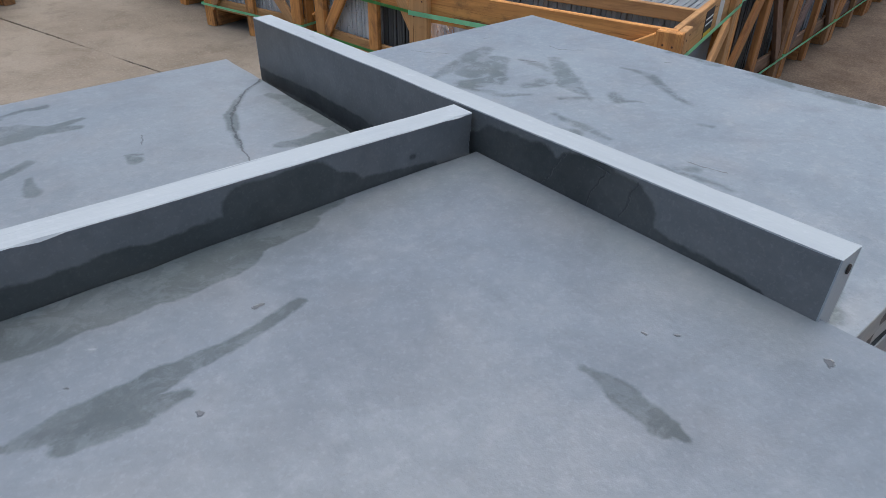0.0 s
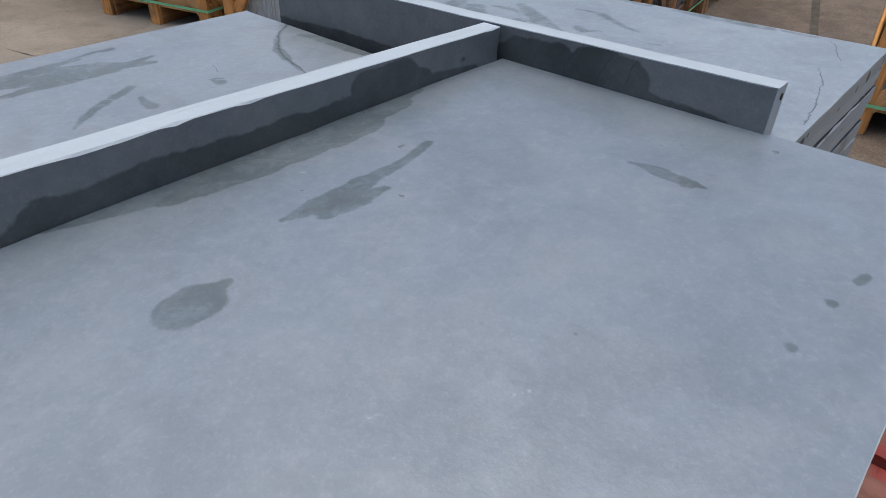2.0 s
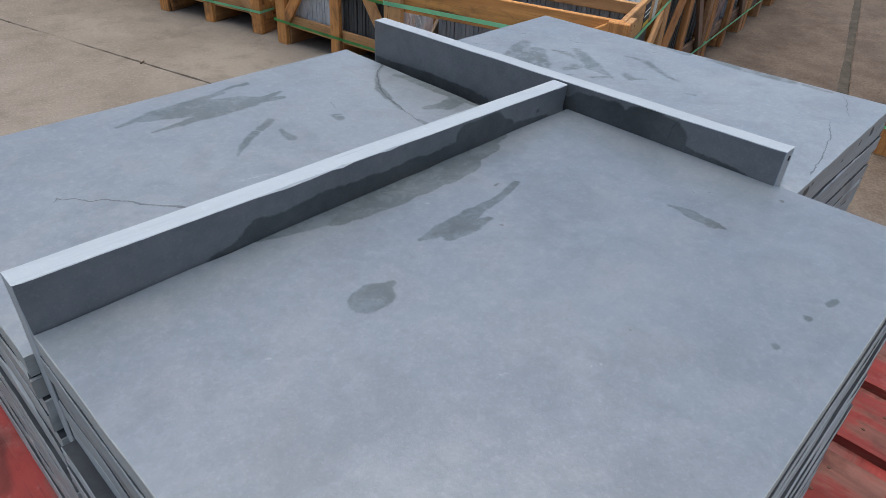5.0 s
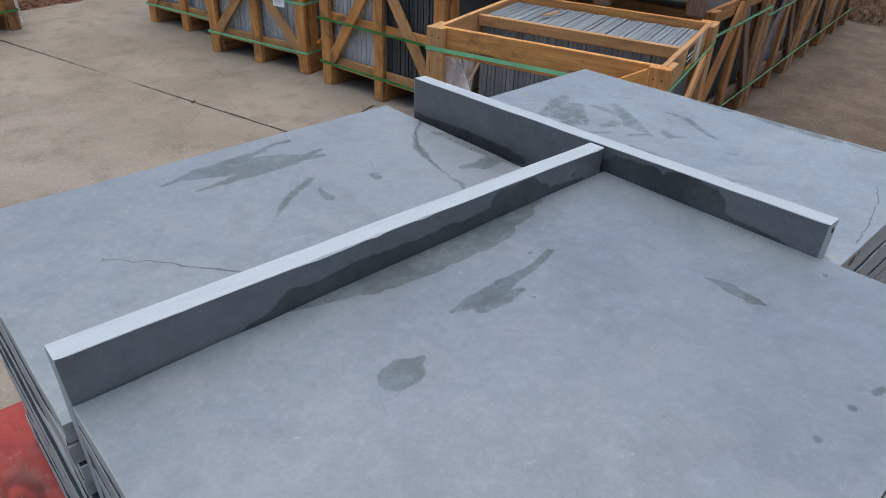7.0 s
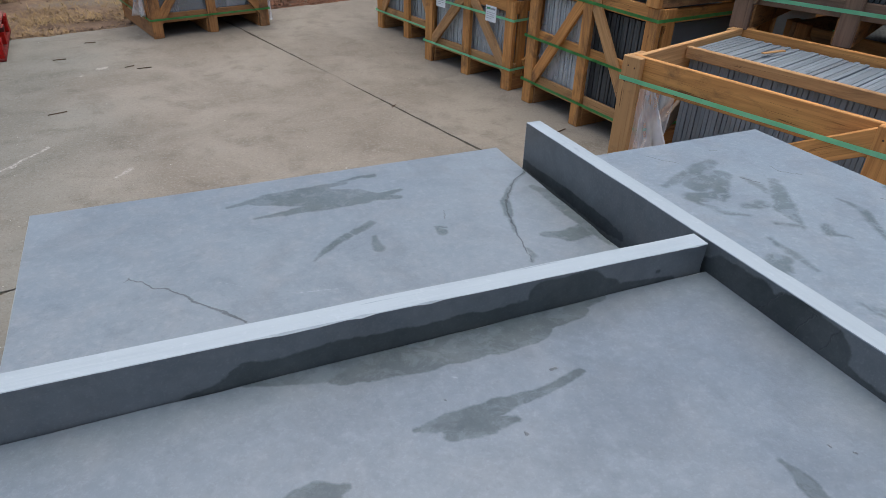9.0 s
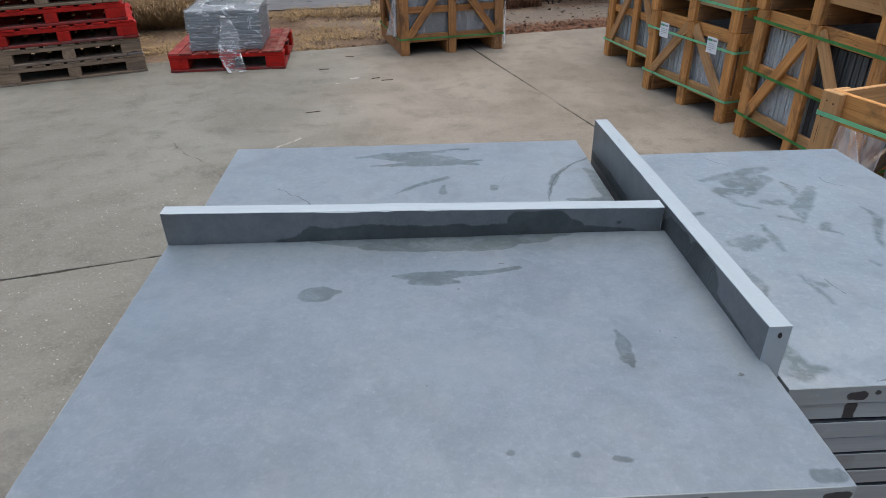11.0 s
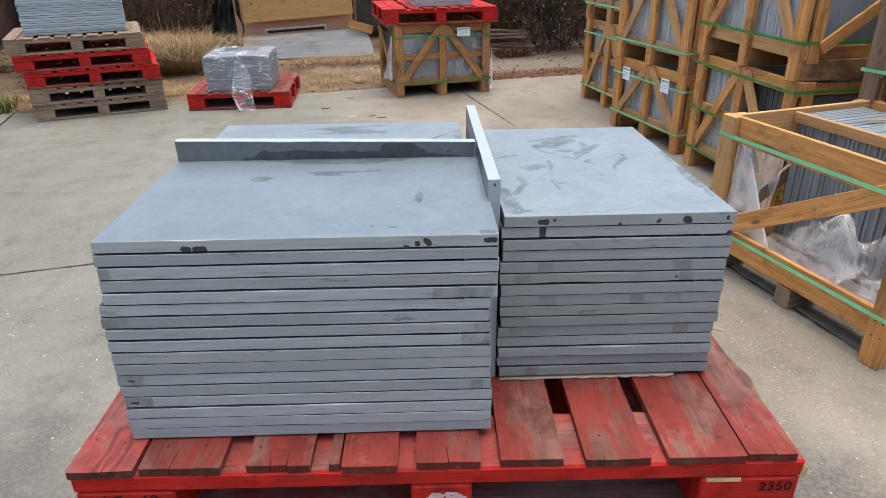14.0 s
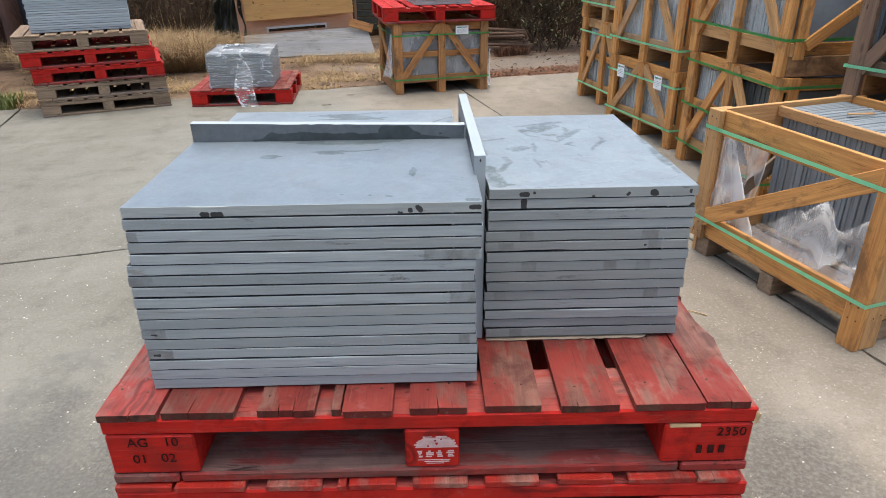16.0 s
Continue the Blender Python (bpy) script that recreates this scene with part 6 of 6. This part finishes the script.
def nail_heads(parent, boards, ys, z, seed):
    r = random.Random(seed)
    bm = bmesh.new()
    bmesh.ops.create_cone(bm, cap_ends=True, segments=8, radius1=0.0026, radius2=0.0022, depth=0.001)
    me = bpy.data.meshes.new("nail_head")
    bm.to_mesh(me)
    bm.free()
    me.materials.append(M["nail"])
    for a, b in boards:
        for y in ys:
            for f in ((0.25, 0.75) if b - a > 0.05 else (0.5,)):
                part("nail_head", me, M["nail"], parent, "", pose(a + (b - a) * f + r.uniform(-0.008, 0.008), y + r.uniform(-0.02, 0.02), z))


nail_heads(TOP_PALLET, BOARDS, (-0.42, 0.42), 0.1609, 8)


def cardboard_sheet():
    bm = bmesh.new()
    r = random.Random(12)
    ring = []
    for k in range(26):
        ring.append((0.024 + k * 0.0132, 0.1265 + r.uniform(-0.0018, 0.0025)))
    ring += [(0.362, 0.14), (0.37, 0.6), (0.024, 0.6)]
    lower = [bm.verts.new((x, y, DECK + 0.0012)) for x, y in ring]
    upper = [bm.verts.new((x, y, DECK + 0.003 - (0.0006 if i < 26 and r.random() < 0.3 else 0.0))) for i, (x, y) in enumerate(ring)]
    c = len(ring)
    bm.faces.new(lower[::-1]), bm.faces.new(upper)
    for k in range(c):
        bm.faces.new((lower[k], lower[(k + 1) % c], upper[(k + 1) % c], upper[k]))
    return tagged(part("cardboard_sheet", bm, M["card"]), "torn brown cardboard sheet under the slates", "cardboard")


cardboard_sheet()

# ---- scraps on the ground ----


def grit():
    """Pale grit and crumbs of slate strewn over the concrete."""
    r = random.Random(21)
    verts, faces = [], []

    def crumb(x, y, s):
        k = len(verts)
        for dx, dy, dz in ((-1, -0.6, 0), (0.9, -0.8, 0), (0.7, 0.9, 0), (-0.8, 0.7, 0), (0.1, 0.0, 0.9)):
            verts.append((x + dx * s * r.uniform(0.6, 1.2), y + dy * s * r.uniform(0.6, 1.2), 0.003 + dz * s))
        faces.extend([(k, k + 1, k + 4), (k + 1, k + 2, k + 4), (k + 2, k + 3, k + 4), (k + 3, k, k + 4)])

    for _ in range(1300):
        x, y = r.gauss(-1.5, 0.6), r.uniform(-1.0, 3.2)
        if x < -0.75:
            crumb(x, y, abs(r.gauss(0.0013, 0.0012)) + 0.0007)
    for _ in range(90):
        crumb(r.uniform(-2.2, -0.85), r.uniform(0.2, 2.4), r.uniform(0.003, 0.006))
    for _ in range(30):
        crumb(r.uniform(0.8, 1.5), r.uniform(0.2, 1.8), r.uniform(0.0025, 0.005))
    for _ in range(700):
        x, y = r.uniform(0.65, 1.5), r.uniform(-0.6, 3.0)
        crumb(x, y, abs(r.gauss(0.0012, 0.0011)) + 0.0007)
    for _ in range(160):
        x, y = r.uniform(-3.5, 1.4), r.uniform(2.0, 6.6)
        crumb(x, y, abs(r.gauss(0.0015, 0.001)) + 0.0008)
    me = bpy.data.meshes.new("grit")
    me.from_pydata(verts, [], faces)
    me.update()
    return tagged(part("grit", me, M["pebble"]), "pale grit scattered on the concrete yard", "grit", kind="stuff")


grit()


def splinter(x, y, length, rz, material, z=0.006, wide=0.008):
    ob = part("splinter", block_mesh("splinter", length, wide, 0.005, material, 0.0015, 0.0015), material, None, "", pose(x, y, z, 0, 0, rz))
    return tagged(ob, "small broken splinter of wood lying loose", "splinter", "loose splinters")


for x, y, length, rz in ((-1.05, 4.52, 0.11, 18), (-0.52, 5.35, 0.1, 8), (-0.62, 5.42, 0.07, 25), (-1.1, 5.75, 0.09, 5), (0.95, 4.0, 0.05, 40), (1.75, 3.25, 0.14, 20), (1.12, 1.55, 0.1, -35), (0.9, 1.2, 0.07, -50), (-0.9, 6.2, 0.08, 0)):
    splinter(x, y, length, rz, M["twig"] if y > 2 else M["chip"])
chip = splinter(0, 0, 0.13, 0, M["pine_pale"], wide=0.018)
chip.matrix_basis = OC @ pose(0.33, 0.62, 0.768, 0, 0, 75)

crumpled_film(pose(-3.76, 5.6, 0.004, 0, 0, 25), 0.16, 0.07, 0.035, 9.0, "white scrap of plastic lying by the pallet pile")

# ---- back edge of the yard: dry grass, scrub, sheets and clutter ----


def blades(name, label, material, count, place, height, lean, width, seed):
    """Many thin blades in one sheet of stuff."""
    r = random.Random(seed)
    verts, faces = [], []
    for _ in range(count):
        x, y, z = place(r)
        h = height * r.uniform(0.35, 1.2)
        a = r.uniform(0, 2 * math.pi)
        l = lean * r.uniform(0.2, 1.5)
        dx, dy = math.cos(a) * l * h, math.sin(a) * l * h
        b = a + math.pi / 2
        wx, wy = math.cos(b) * width, math.sin(b) * width
        k = len(verts)
        verts.extend([(x - wx, y - wy, z), (x + wx, y + wy, z), (x + dx * 0.45 + wx * 0.7, y + dy * 0.45 + wy * 0.7, z + h * 0.62), (x + dx * 0.45 - wx * 0.7, y + dy * 0.45 - wy * 0.7, z + h * 0.62), (x + dx, y + dy, z + h * (1 - 0.3 * min(1, l)))])
        faces.extend([(k, k + 1, k + 2, k + 3), (k + 3, k + 2, k + 4)])
    me = bpy.data.meshes.new(name)
    me.from_pydata(verts, [], faces)
    me.update()
    return tagged(part(name, me, material), label, "grass", kind="stuff")


def strip(u0, u1, v0, v1, power=1.0):
    def place(r):
        p = yard(r.uniform(u0, u1), v0 + (v1 - v0) * r.random() ** power)
        return p.x, p.y, -0.07
    return place


def patchy(place, scale, level):
    """Keeps only those places where the growth is thick enough."""
    def chosen(r):
        for _ in range(30):
            x, y, z = place(r)
            if noise.noise((x * scale, y * scale * 1.4, 3.7)) + r.uniform(-0.3, 0.3) > level:
                break
        return x, y, z
    return chosen


blades("dry_grass", "flattened dry straw-coloured grass along the yard's edge", M["straw"], 15000, patchy(strip(-4.5, 2.1, 6.74, 9.6), 1.7, 0.05), 0.07, 2.4, 0.003, 31)
blades("dry_grass", "thin tufts of dry grass before a grey board", M["brush"], 1700, patchy(strip(0.4, 1.75, 8.4, 9.3), 3.0, 0.2), 0.12, 1.5, 0.0025, 36)
blades("tall_dry_grass", "tall dry yellow grass and stalks before dark scrub", M["brush"], 26000, strip(-2.7, -0.72, 8.55, 10.3, 0.9), 0.5, 1.8, 0.0026, 32)
blades("dead_stalks", "brown standing stalks in dark scrub", M["twig"], 2600, strip(-3.4, -0.8, 10.1, 11.0), 1.1, 0.4, 0.004, 37)
blades("dead_stalks", "brown bare stalks in front of dark scrub", M["brush_dark"], 900, strip(2.7, 6.0, 9.5, 10.4), 0.9, 0.45, 0.0035, 40)
blades("dry_stalks", "tall thin straw-coloured stalks in the scrub", M["brush"], 260, strip(-2.8, -0.9, 9.6, 10.8), 0.8, 0.5, 0.003, 38)
blades("dead_bracken", "clump of reddish dead bracken by a plank heap", M["dead_leaf"], 420, strip(3.25, 3.75, 8.35, 8.6), 0.16, 0.9, 0.008, 39)
blades("weeds", "patch of green weeds beside the concrete", M["weed"], 2600, strip(-4.3, -2.7, 6.72, 7.4), 0.16, 0.6, 0.006, 33)


def litter(count, seed, u0, u1, v0, v1, material, label):
    """Dead leaves and scraps on the soil."""
    r = random.Random(seed)
    verts, faces = [], []
    for _ in range(count):
        p = yard(r.uniform(u0, u1), v0 + (v1 - v0) * r.random() ** 1.5)
        s, a, t = r.uniform(0.012, 0.035), r.uniform(0, 6.28), r.uniform(-0.5, 0.5)
        z = -0.045 + r.uniform(0, 0.03)
        k = len(verts)
        for q in range(4):
            b = a + q * math.pi / 2
            f = s if q % 2 else s * 0.5
            verts.append((p.x + math.cos(b) * f, p.y + math.sin(b) * f, z + math.sin(b * 2) * s * t))
        faces.append((k, k + 1, k + 2, k + 3))
    me = bpy.data.meshes.new("leaf_litter")
    me.from_pydata(verts, [], faces)
    me.update()
    return tagged(part("leaf_litter", me, material), label, "leaf litter", kind="stuff")


litter(1500, 41, -4.0, 5.5, 6.75, 9.0, M["twig"], "brown dead leaves and scraps on the soil")
litter(4200, 42, 2.3, 6.0, 6.68, 7.25, M["dead_leaf"], "reddish-brown dead leaves along the concrete's edge")


def shrub(x, y, height, spread, seed, leaves, label, leaf="leaf"):
    """A scrubby bush: many crooked stems with small clumped leaves."""
    r = random.Random(seed)
    e = thing("shrub", pose(x, y, -0.06), label, "shrub", "scrub behind the yard")
    verts, faces, tips = [], [], []

    def stem(p, d, length, rad, depth):
        a = p
        steps = 4
        for s in range(steps):
            d = (d + Vector((r.uniform(-1, 1), r.uniform(-1, 1), r.uniform(-0.3, 0.6))) * 0.22).normalized()
            b = a + d * length / steps
            r0, r1 = rad * (1 - s / steps * 0.5), rad * (1 - (s + 1) / steps * 0.5)
            side = d.orthogonal().normalized()
            up = d.cross(side)
            k = len(verts)
            for c, q in ((a, r0), (b, r1)):
                for m in range(4):
                    t = m * math.pi / 2
                    verts.append(tuple(c + side * math.cos(t) * q + up * math.sin(t) * q))
            for m in range(4):
                faces.append((k + m, k + (m + 1) % 4, k + 4 + (m + 1) % 4, k + 4 + m))
            a = b
            tips.append(b)
            if depth and r.random() < 0.75:
                stem(b, (d + Vector((r.uniform(-1, 1), r.uniform(-1, 1), r.uniform(-0.4, 0.8)))).normalized(), length * 0.6, r1 * 0.6, depth - 1)

    for _ in range(9):
        a = r.uniform(0, 6.28)
        stem(Vector((math.cos(a) * 0.15 * spread, math.sin(a) * 0.15 * spread, 0)), Vector((math.cos(a) * 0.6, math.sin(a) * 0.6, 1)).normalized(), height * r.uniform(0.6, 1.0), 0.012, 2)
    me = bpy.data.meshes.new("stem_tangle")
    me.from_pydata(verts, [], faces)
    me.update()
    tagged(part("stem_tangle", me, M["twig"], e, "bare brown stems"), kind="stuff")
    lv, lf = [], []
    for _ in range(leaves):
        c = r.choice(tips) + Vector((r.gauss(0, 0.09), r.gauss(0, 0.09), r.gauss(0, 0.08))) * spread
        s = r.uniform(0.015, 0.04)
        n1 = Vector((r.uniform(-1, 1), r.uniform(-1, 1), r.uniform(-1, 1))).normalized()
        n2 = n1.orthogonal().normalized()
        k = len(lv)
        for w1, w2 in ((-1, 0), (0, -0.45), (1, 0), (0, 0.45)):
            lv.append(tuple(c + n1 * s * w1 + n2 * s * w2))
        lf.append((k, k + 1, k + 2, k + 3))
    me = bpy.data.meshes.new("foliage")
    me.from_pydata(lv, [], lf)
    me.update()
    tagged(part("foliage", me, M[leaf], e, "small dry leaves"), kind="stuff")
    return e


SCRUB = [(-3.9, 9.6, 2.0), (-3.1, 10.0, 2.2), (-2.3, 10.4, 2.2), (-1.4, 10.6, 2.3), (-0.5, 10.6, 2.2), (0.3, 10.5, 2.0), (0.95, 10.4, 2.1), (1.6, 10.4, 1.9), (2.2, 10.5, 2.1), (2.9, 10.4, 2.3), (3.7, 10.6, 2.4), (1.9, 9.7, 1.0), (2.3, 9.8, 1.3), (-4.6, 10.0, 2.3), (4.6, 10.0, 2.4)]
for i, (x, y, h) in enumerate(SCRUB):
    shrub(x, y + (0.55 if -3.4 < x < 0 else 0.0), h, 1.6, 900 + i, 2600, "dark tangled scrub bush with bare brown stems")


shrub(1.66, 9.3, 0.95, 0.55, 950, 170, "thin bare shrub with a few pale leaves", "pale_leaf")
shrub(1.95, 9.55, 0.8, 0.6, 951, 120, "thin bare shrub with a few pale leaves", "pale_leaf")


def sheet(name, m, sx, sy, t, material, label, category, parent=None):
    ob = part(name, block_mesh(name, sx, sy, t, material, 0.003), material, parent, "", m)
    return tagged(ob, label, category)


def scrub_bank():
    """The thick dark growth behind the bushes: a rough bank covered in leaves."""
    r = random.Random(55)
    verts, faces = [], []
    for i in range(91):
        for j in range(13):
            u, f = -9.0 + i * 0.2, j / 12
            p = yard(u, 11.2 + 1.6 * f + 0.35 * noise.noise((u * 0.7, f * 3, 1.0)), -0.1 + 3.0 * f + 0.25 * noise.noise((u * 1.3, f * 5, 4.0)))
            verts.append(tuple(p))
    for i in range(90):
        for j in range(12):
            k = i * 13 + j
            faces.append((k, k + 13, k + 14, k + 1))
    for _ in range(15000):
        c = yard(r.uniform(-8.5, 8.5), 0) + yard(0, 11.1 + r.gauss(0, 0.12))
        z = r.uniform(0, 2.6)
        c += yard(0, 0.53 * z)
        s = r.uniform(0.03, 0.08)
        n1 = Vector((r.uniform(-1, 1), r.uniform(-1, 1), r.uniform(-1, 1))).normalized()
        n2 = n1.orthogonal().normalized()
        k = len(verts)
        for w1, w2 in ((-1, 0), (0, -0.45), (1, 0), (0, 0.45)):
            q = c + n1 * s * w1 + n2 * s * w2
            verts.append((q.x, q.y, q.z + z))
        faces.append((k, k + 1, k + 2, k + 3))
    me = bpy.data.meshes.new("scrub_bank")
    me.from_pydata(verts, [], faces)
    me.update()
    return tagged(part("scrub_bank", me, M["leaf"]), "dense dark scrub closing the back of the yard", "scrub", kind="stuff")


scrub_bank()


# brushwood, dead leaves and dark growth at the end of the lane
def lane_end(r):
    return r.uniform(7.2, 8.7), r.uniform(0.6, 3.4), 0.0


blades("brushwood", "low heap of dry brown brushwood at the lane's end", M["brush_dark"], 3600, lane_end, 0.16, 2.2, 0.004, 43)
blades("brushwood", "pale dry stalks strewn over brushwood", M["brush"], 500, lane_end, 0.2, 2.4, 0.003, 44)
for i, (x, y) in enumerate(((8.9, 0.6), (9.1, 1.6), (9.2, 2.6), (9.0, 3.6))):
    shrub(x, y, 1.7, 1.6, 960 + i, 2200, "dark tangled scrub bush with bare brown stems")


# sheets leaning at the back of the grass strip
LEAN_AT = pose(-1.82, 9.17, -0.06, 0, 0, 9.3)


def grey_boards():
    """Two weathered boards on edge, their end cut slanting."""
    e = thing("grey_board", LEAN_AT @ pose(0, 0, 0.0, 53, 0, 0), "weathered pale grey boards leaning on a long edge, end cut slanting", "board")
    for y0, y1, shift in ((0.0, 0.262, 0.0), (0.2645, 0.42, -0.004)):
        bm = bmesh.new()
        ends = ((-0.9, y0 * 0.86), (1.0 - y0 * 0.22, y0 * 1.08), (1.0 - y1 * 0.22, y1 * 1.08), (-0.9, y1 * 0.86))
        low = [bm.verts.new((x, y, shift)) for x, y in ends]
        high = [bm.verts.new((x, y, shift + 0.022)) for x, y in ends]
        bm.faces.new(low[::-1]), bm.faces.new(high)
        for k in range(4):
            bm.faces.new((low[k], low[(k + 1) % 4], high[(k + 1) % 4], high[k]))
        part("board", bm, M["grey_board"], e)


grey_boards()
panel = thing("plywood_sheet", LEAN_AT @ pose(-0.1, 0.32, 0.0, 85, 0, 0) @ pose(0, 0, 0, 0, 0, 2.6), "orange-brown plywood panel with a framed slot low down", "plywood sheet")
for x0, x1, y0, y1 in ((-0.85, 0.84, 0.03, 0.348), (-0.85, -0.43, 0.349, 0.385), (0.41, 0.84, 0.349, 0.385), (-0.85, 0.84, 0.386, 1.2)):
    board("panel", panel, x0, x1, y0, y1, -0.01, 0.01, M["ply_red"], "", 0.001)
for x0, x1, y0, y1 in ((-0.455, 0.435, 0.3855, 0.415), (-0.455, -0.4305, 0.335, 0.385), (0.4105, 0.435, 0.335, 0.385)):
    board("slot_frame", panel, x0, x1, y0, y1, 0.0105, 0.019, M["tape"], "pale batten round the slot", 0.001)
sheet("plywood_sheet", LEAN_AT @ pose(-0.09, 0.24, 1.035, 86, 0, 0) @ pose(0, 0, 0, 0, 0, 3.2), 1.57, 1.0, 0.018, M["ply"], "yellow knotty plywood sheet leaning against another", "plywood sheet")
sheet("plank", LEAN_AT @ pose(0.82, 0.19, 0.395, 78, 0, 0) @ pose(0, 0, 0, 0, 0, -17), 0.36, 0.12, 0.03, M["pine_dark"], "brown plank lying askew beside the plywood", "plank")
old_frame = thing("slatted_frame", LEAN_AT @ pose(0.98, 0.42, 0.0, 0, 0, 0), "dark slatted wooden frame standing behind a plank", "frame")
for x0 in (-0.24, 0.42):
    board("post", old_frame, x0, x0 + 0.045, -0.022, 0.0, 0.0, 1.25, M["old"])
for k in range(9):
    board("slat", old_frame, -0.2, 0.46, 0.001, 0.018, 0.3 + k * 0.1, 0.385 + k * 0.1, M["tarp"])


def tarpaulin():
    """A heavy sheet hung over something, falling in deep uneven folds."""
    bm = bmesh.new()
    grid = []
    for i in range(41):
        row = []
        for j in range(37):
            f, g = j / 36, i / 40 - 0.5
            fold = math.sin(g * 21.0 + 3.0 * noise.noise((g * 3, f * 2.2, 2.0)) + f * 2.5)
            crease = 1.0 - 2.0 * abs(noise.noise((g * 5 + f * 3, f * 6.0 - g * 2, 5.0)))
            x = g * (0.34 + 0.14 * f) + 0.035 * noise.noise((g * 4, f * 5, 8.0)) + 0.03 * f
            y = -0.1 * f + 0.05 * fold * (0.4 + 0.6 * f) + 0.06 * crease + 0.02 * noise.noise((g * 22, f * 17.0, 3.0))
            row.append(bm.verts.new((x, y, 1.3 * (1 - f) + 0.03 * noise.noise((g * 5, f * 3, 1.0)))))
        grid.append(row)
    for i in range(40):
        for j in range(36):
            bm.faces.new((grid[i][j], grid[i + 1][j], grid[i + 1][j + 1], grid[i][j + 1]))
    for f in bm.faces:
        f.smooth = True
    bmesh.ops.solidify(bm, geom=list(bm.faces), thickness=0.004)
    return tagged(part("tarpaulin", bm, M["tarp"], None, "", pose(-2.98, 9.4, -0.07)), "dark olive tarpaulin hanging in folds", "tarpaulin")


tarpaulin()
for k in range(9):
    r = random.Random(70 + k)
    sheet("plank", pose(1.1 + r.uniform(-0.08, 0.08), 9.3 + 0.07 * (k % 3), -0.045 + 0.038 * k, r.uniform(-3, 3), 2.0 + r.uniform(-3, 3), 6 + r.uniform(-9, 9)), (0.95 if k < 4 else 0.66) + r.uniform(-0.1, 0.1), 0.13, 0.022, M["old"], "old weathered plank in a low heap", "plank")
sheet("blue_panel", pose(-5.6, 9.2, 0.84, 90, 0, 14), 0.62, 1.8, 0.03, M["navy"], "dark blue steel panel standing beside the container", "panel")

# brown steel container and a crate at the far left of the back
cont = thing("container", pose(-6.84, 8.1, -0.06, 0, 0, 14), "dark brown painted steel container with a white notice", "container")
bm = bmesh.new()
n_ribs = 34
verts = []
for k in range(n_ribs * 4 + 1):
    x = k * 2.4 / (n_ribs * 4)
    d = (0.0, 0.028, 0.028, 0.0)[k % 4]
    verts.append((bm.verts.new((x - 1.2, d, 0.1)), bm.verts.new((x - 1.2, d, 2.4))))
for a, b in zip(verts, verts[1:]):
    bm.faces.new((a[0], b[0], b[1], a[1]))
bmesh.ops.solidify(bm, geom=list(bm.faces), thickness=0.004)
part("corrugated_side", bm, M["rust"], cont, "corrugated brown steel side")
for x in (-1.26, 1.2):
    board("corner_post", cont, x, x + 0.07, -0.03, 0.08, 0.0, 2.5, M["rust"])
board("bottom_rail", cont, -1.19, 1.19, -0.01, 0.06, 0.0, 0.099, M["rust"])
board("top_rail", cont, -1.19, 1.19, -0.01, 0.06, 2.401, 2.5, M["rust"])
board("end_wall", cont, 1.2, 1.23, 0.081, 2.4, 0.0, 2.5, M["rust"])
note = board("notice", cont, 0.86, 1.1, -0.008, -0.004, 0.5, 0.8, M["paper"], "white printed notice", 0.0)
for k, w in enumerate((0.12, 0.1)):
    ob = part("print_bar", block_mesh("print_bar", w, 0.001, 0.016, M["black"], 0.0), M["black"], note)
    ob.matrix_basis = Matrix.Rotation(radians(90), 4, "Y") @ pose(0.0, -0.003, 0.05 - 0.05 * k)
crate(at(-5.6, 5.42, 15, 0.016), 1.05, 0.9, 0.78, seed=71, strap="", timber="old", light="old", group="pine crates", label="weathered crate of slates beside the steel container")

# ---- plain unseen walls behind the camera, added to block and bounce light ----


def closing_wall(name, x0, x1, y0, y1, high, label):
    bm = bmesh.new()
    bmesh.ops.create_cube(bm, size=1.0)
    for v in bm.verts:
        v.co = Vector(((x0 + x1) / 2 + v.co.x * (x1 - x0), (y0 + y1) / 2 + v.co.y * (y1 - y0), high / 2 + v.co.z * high - 0.06))
    tagged(part(name, bm, M["closing"]), label, "wall", kind="structure")


# pale so that the added walls throw some light back on front faces
M["closing"] = plain("pale_sheet_wall", (0.4, 0.39, 0.36), (0.46, 0.45, 0.42), 1.5, 0.7, 0.3)
closing_wall("wall_south", -12, 12, -8.4, -8.2, 4.0, "unseen plain wall added to block and bounce light")
closing_wall("wall_west", -12.2, -12, -8.2, 12, 3.5, "unseen plain wall added to block and bounce light")
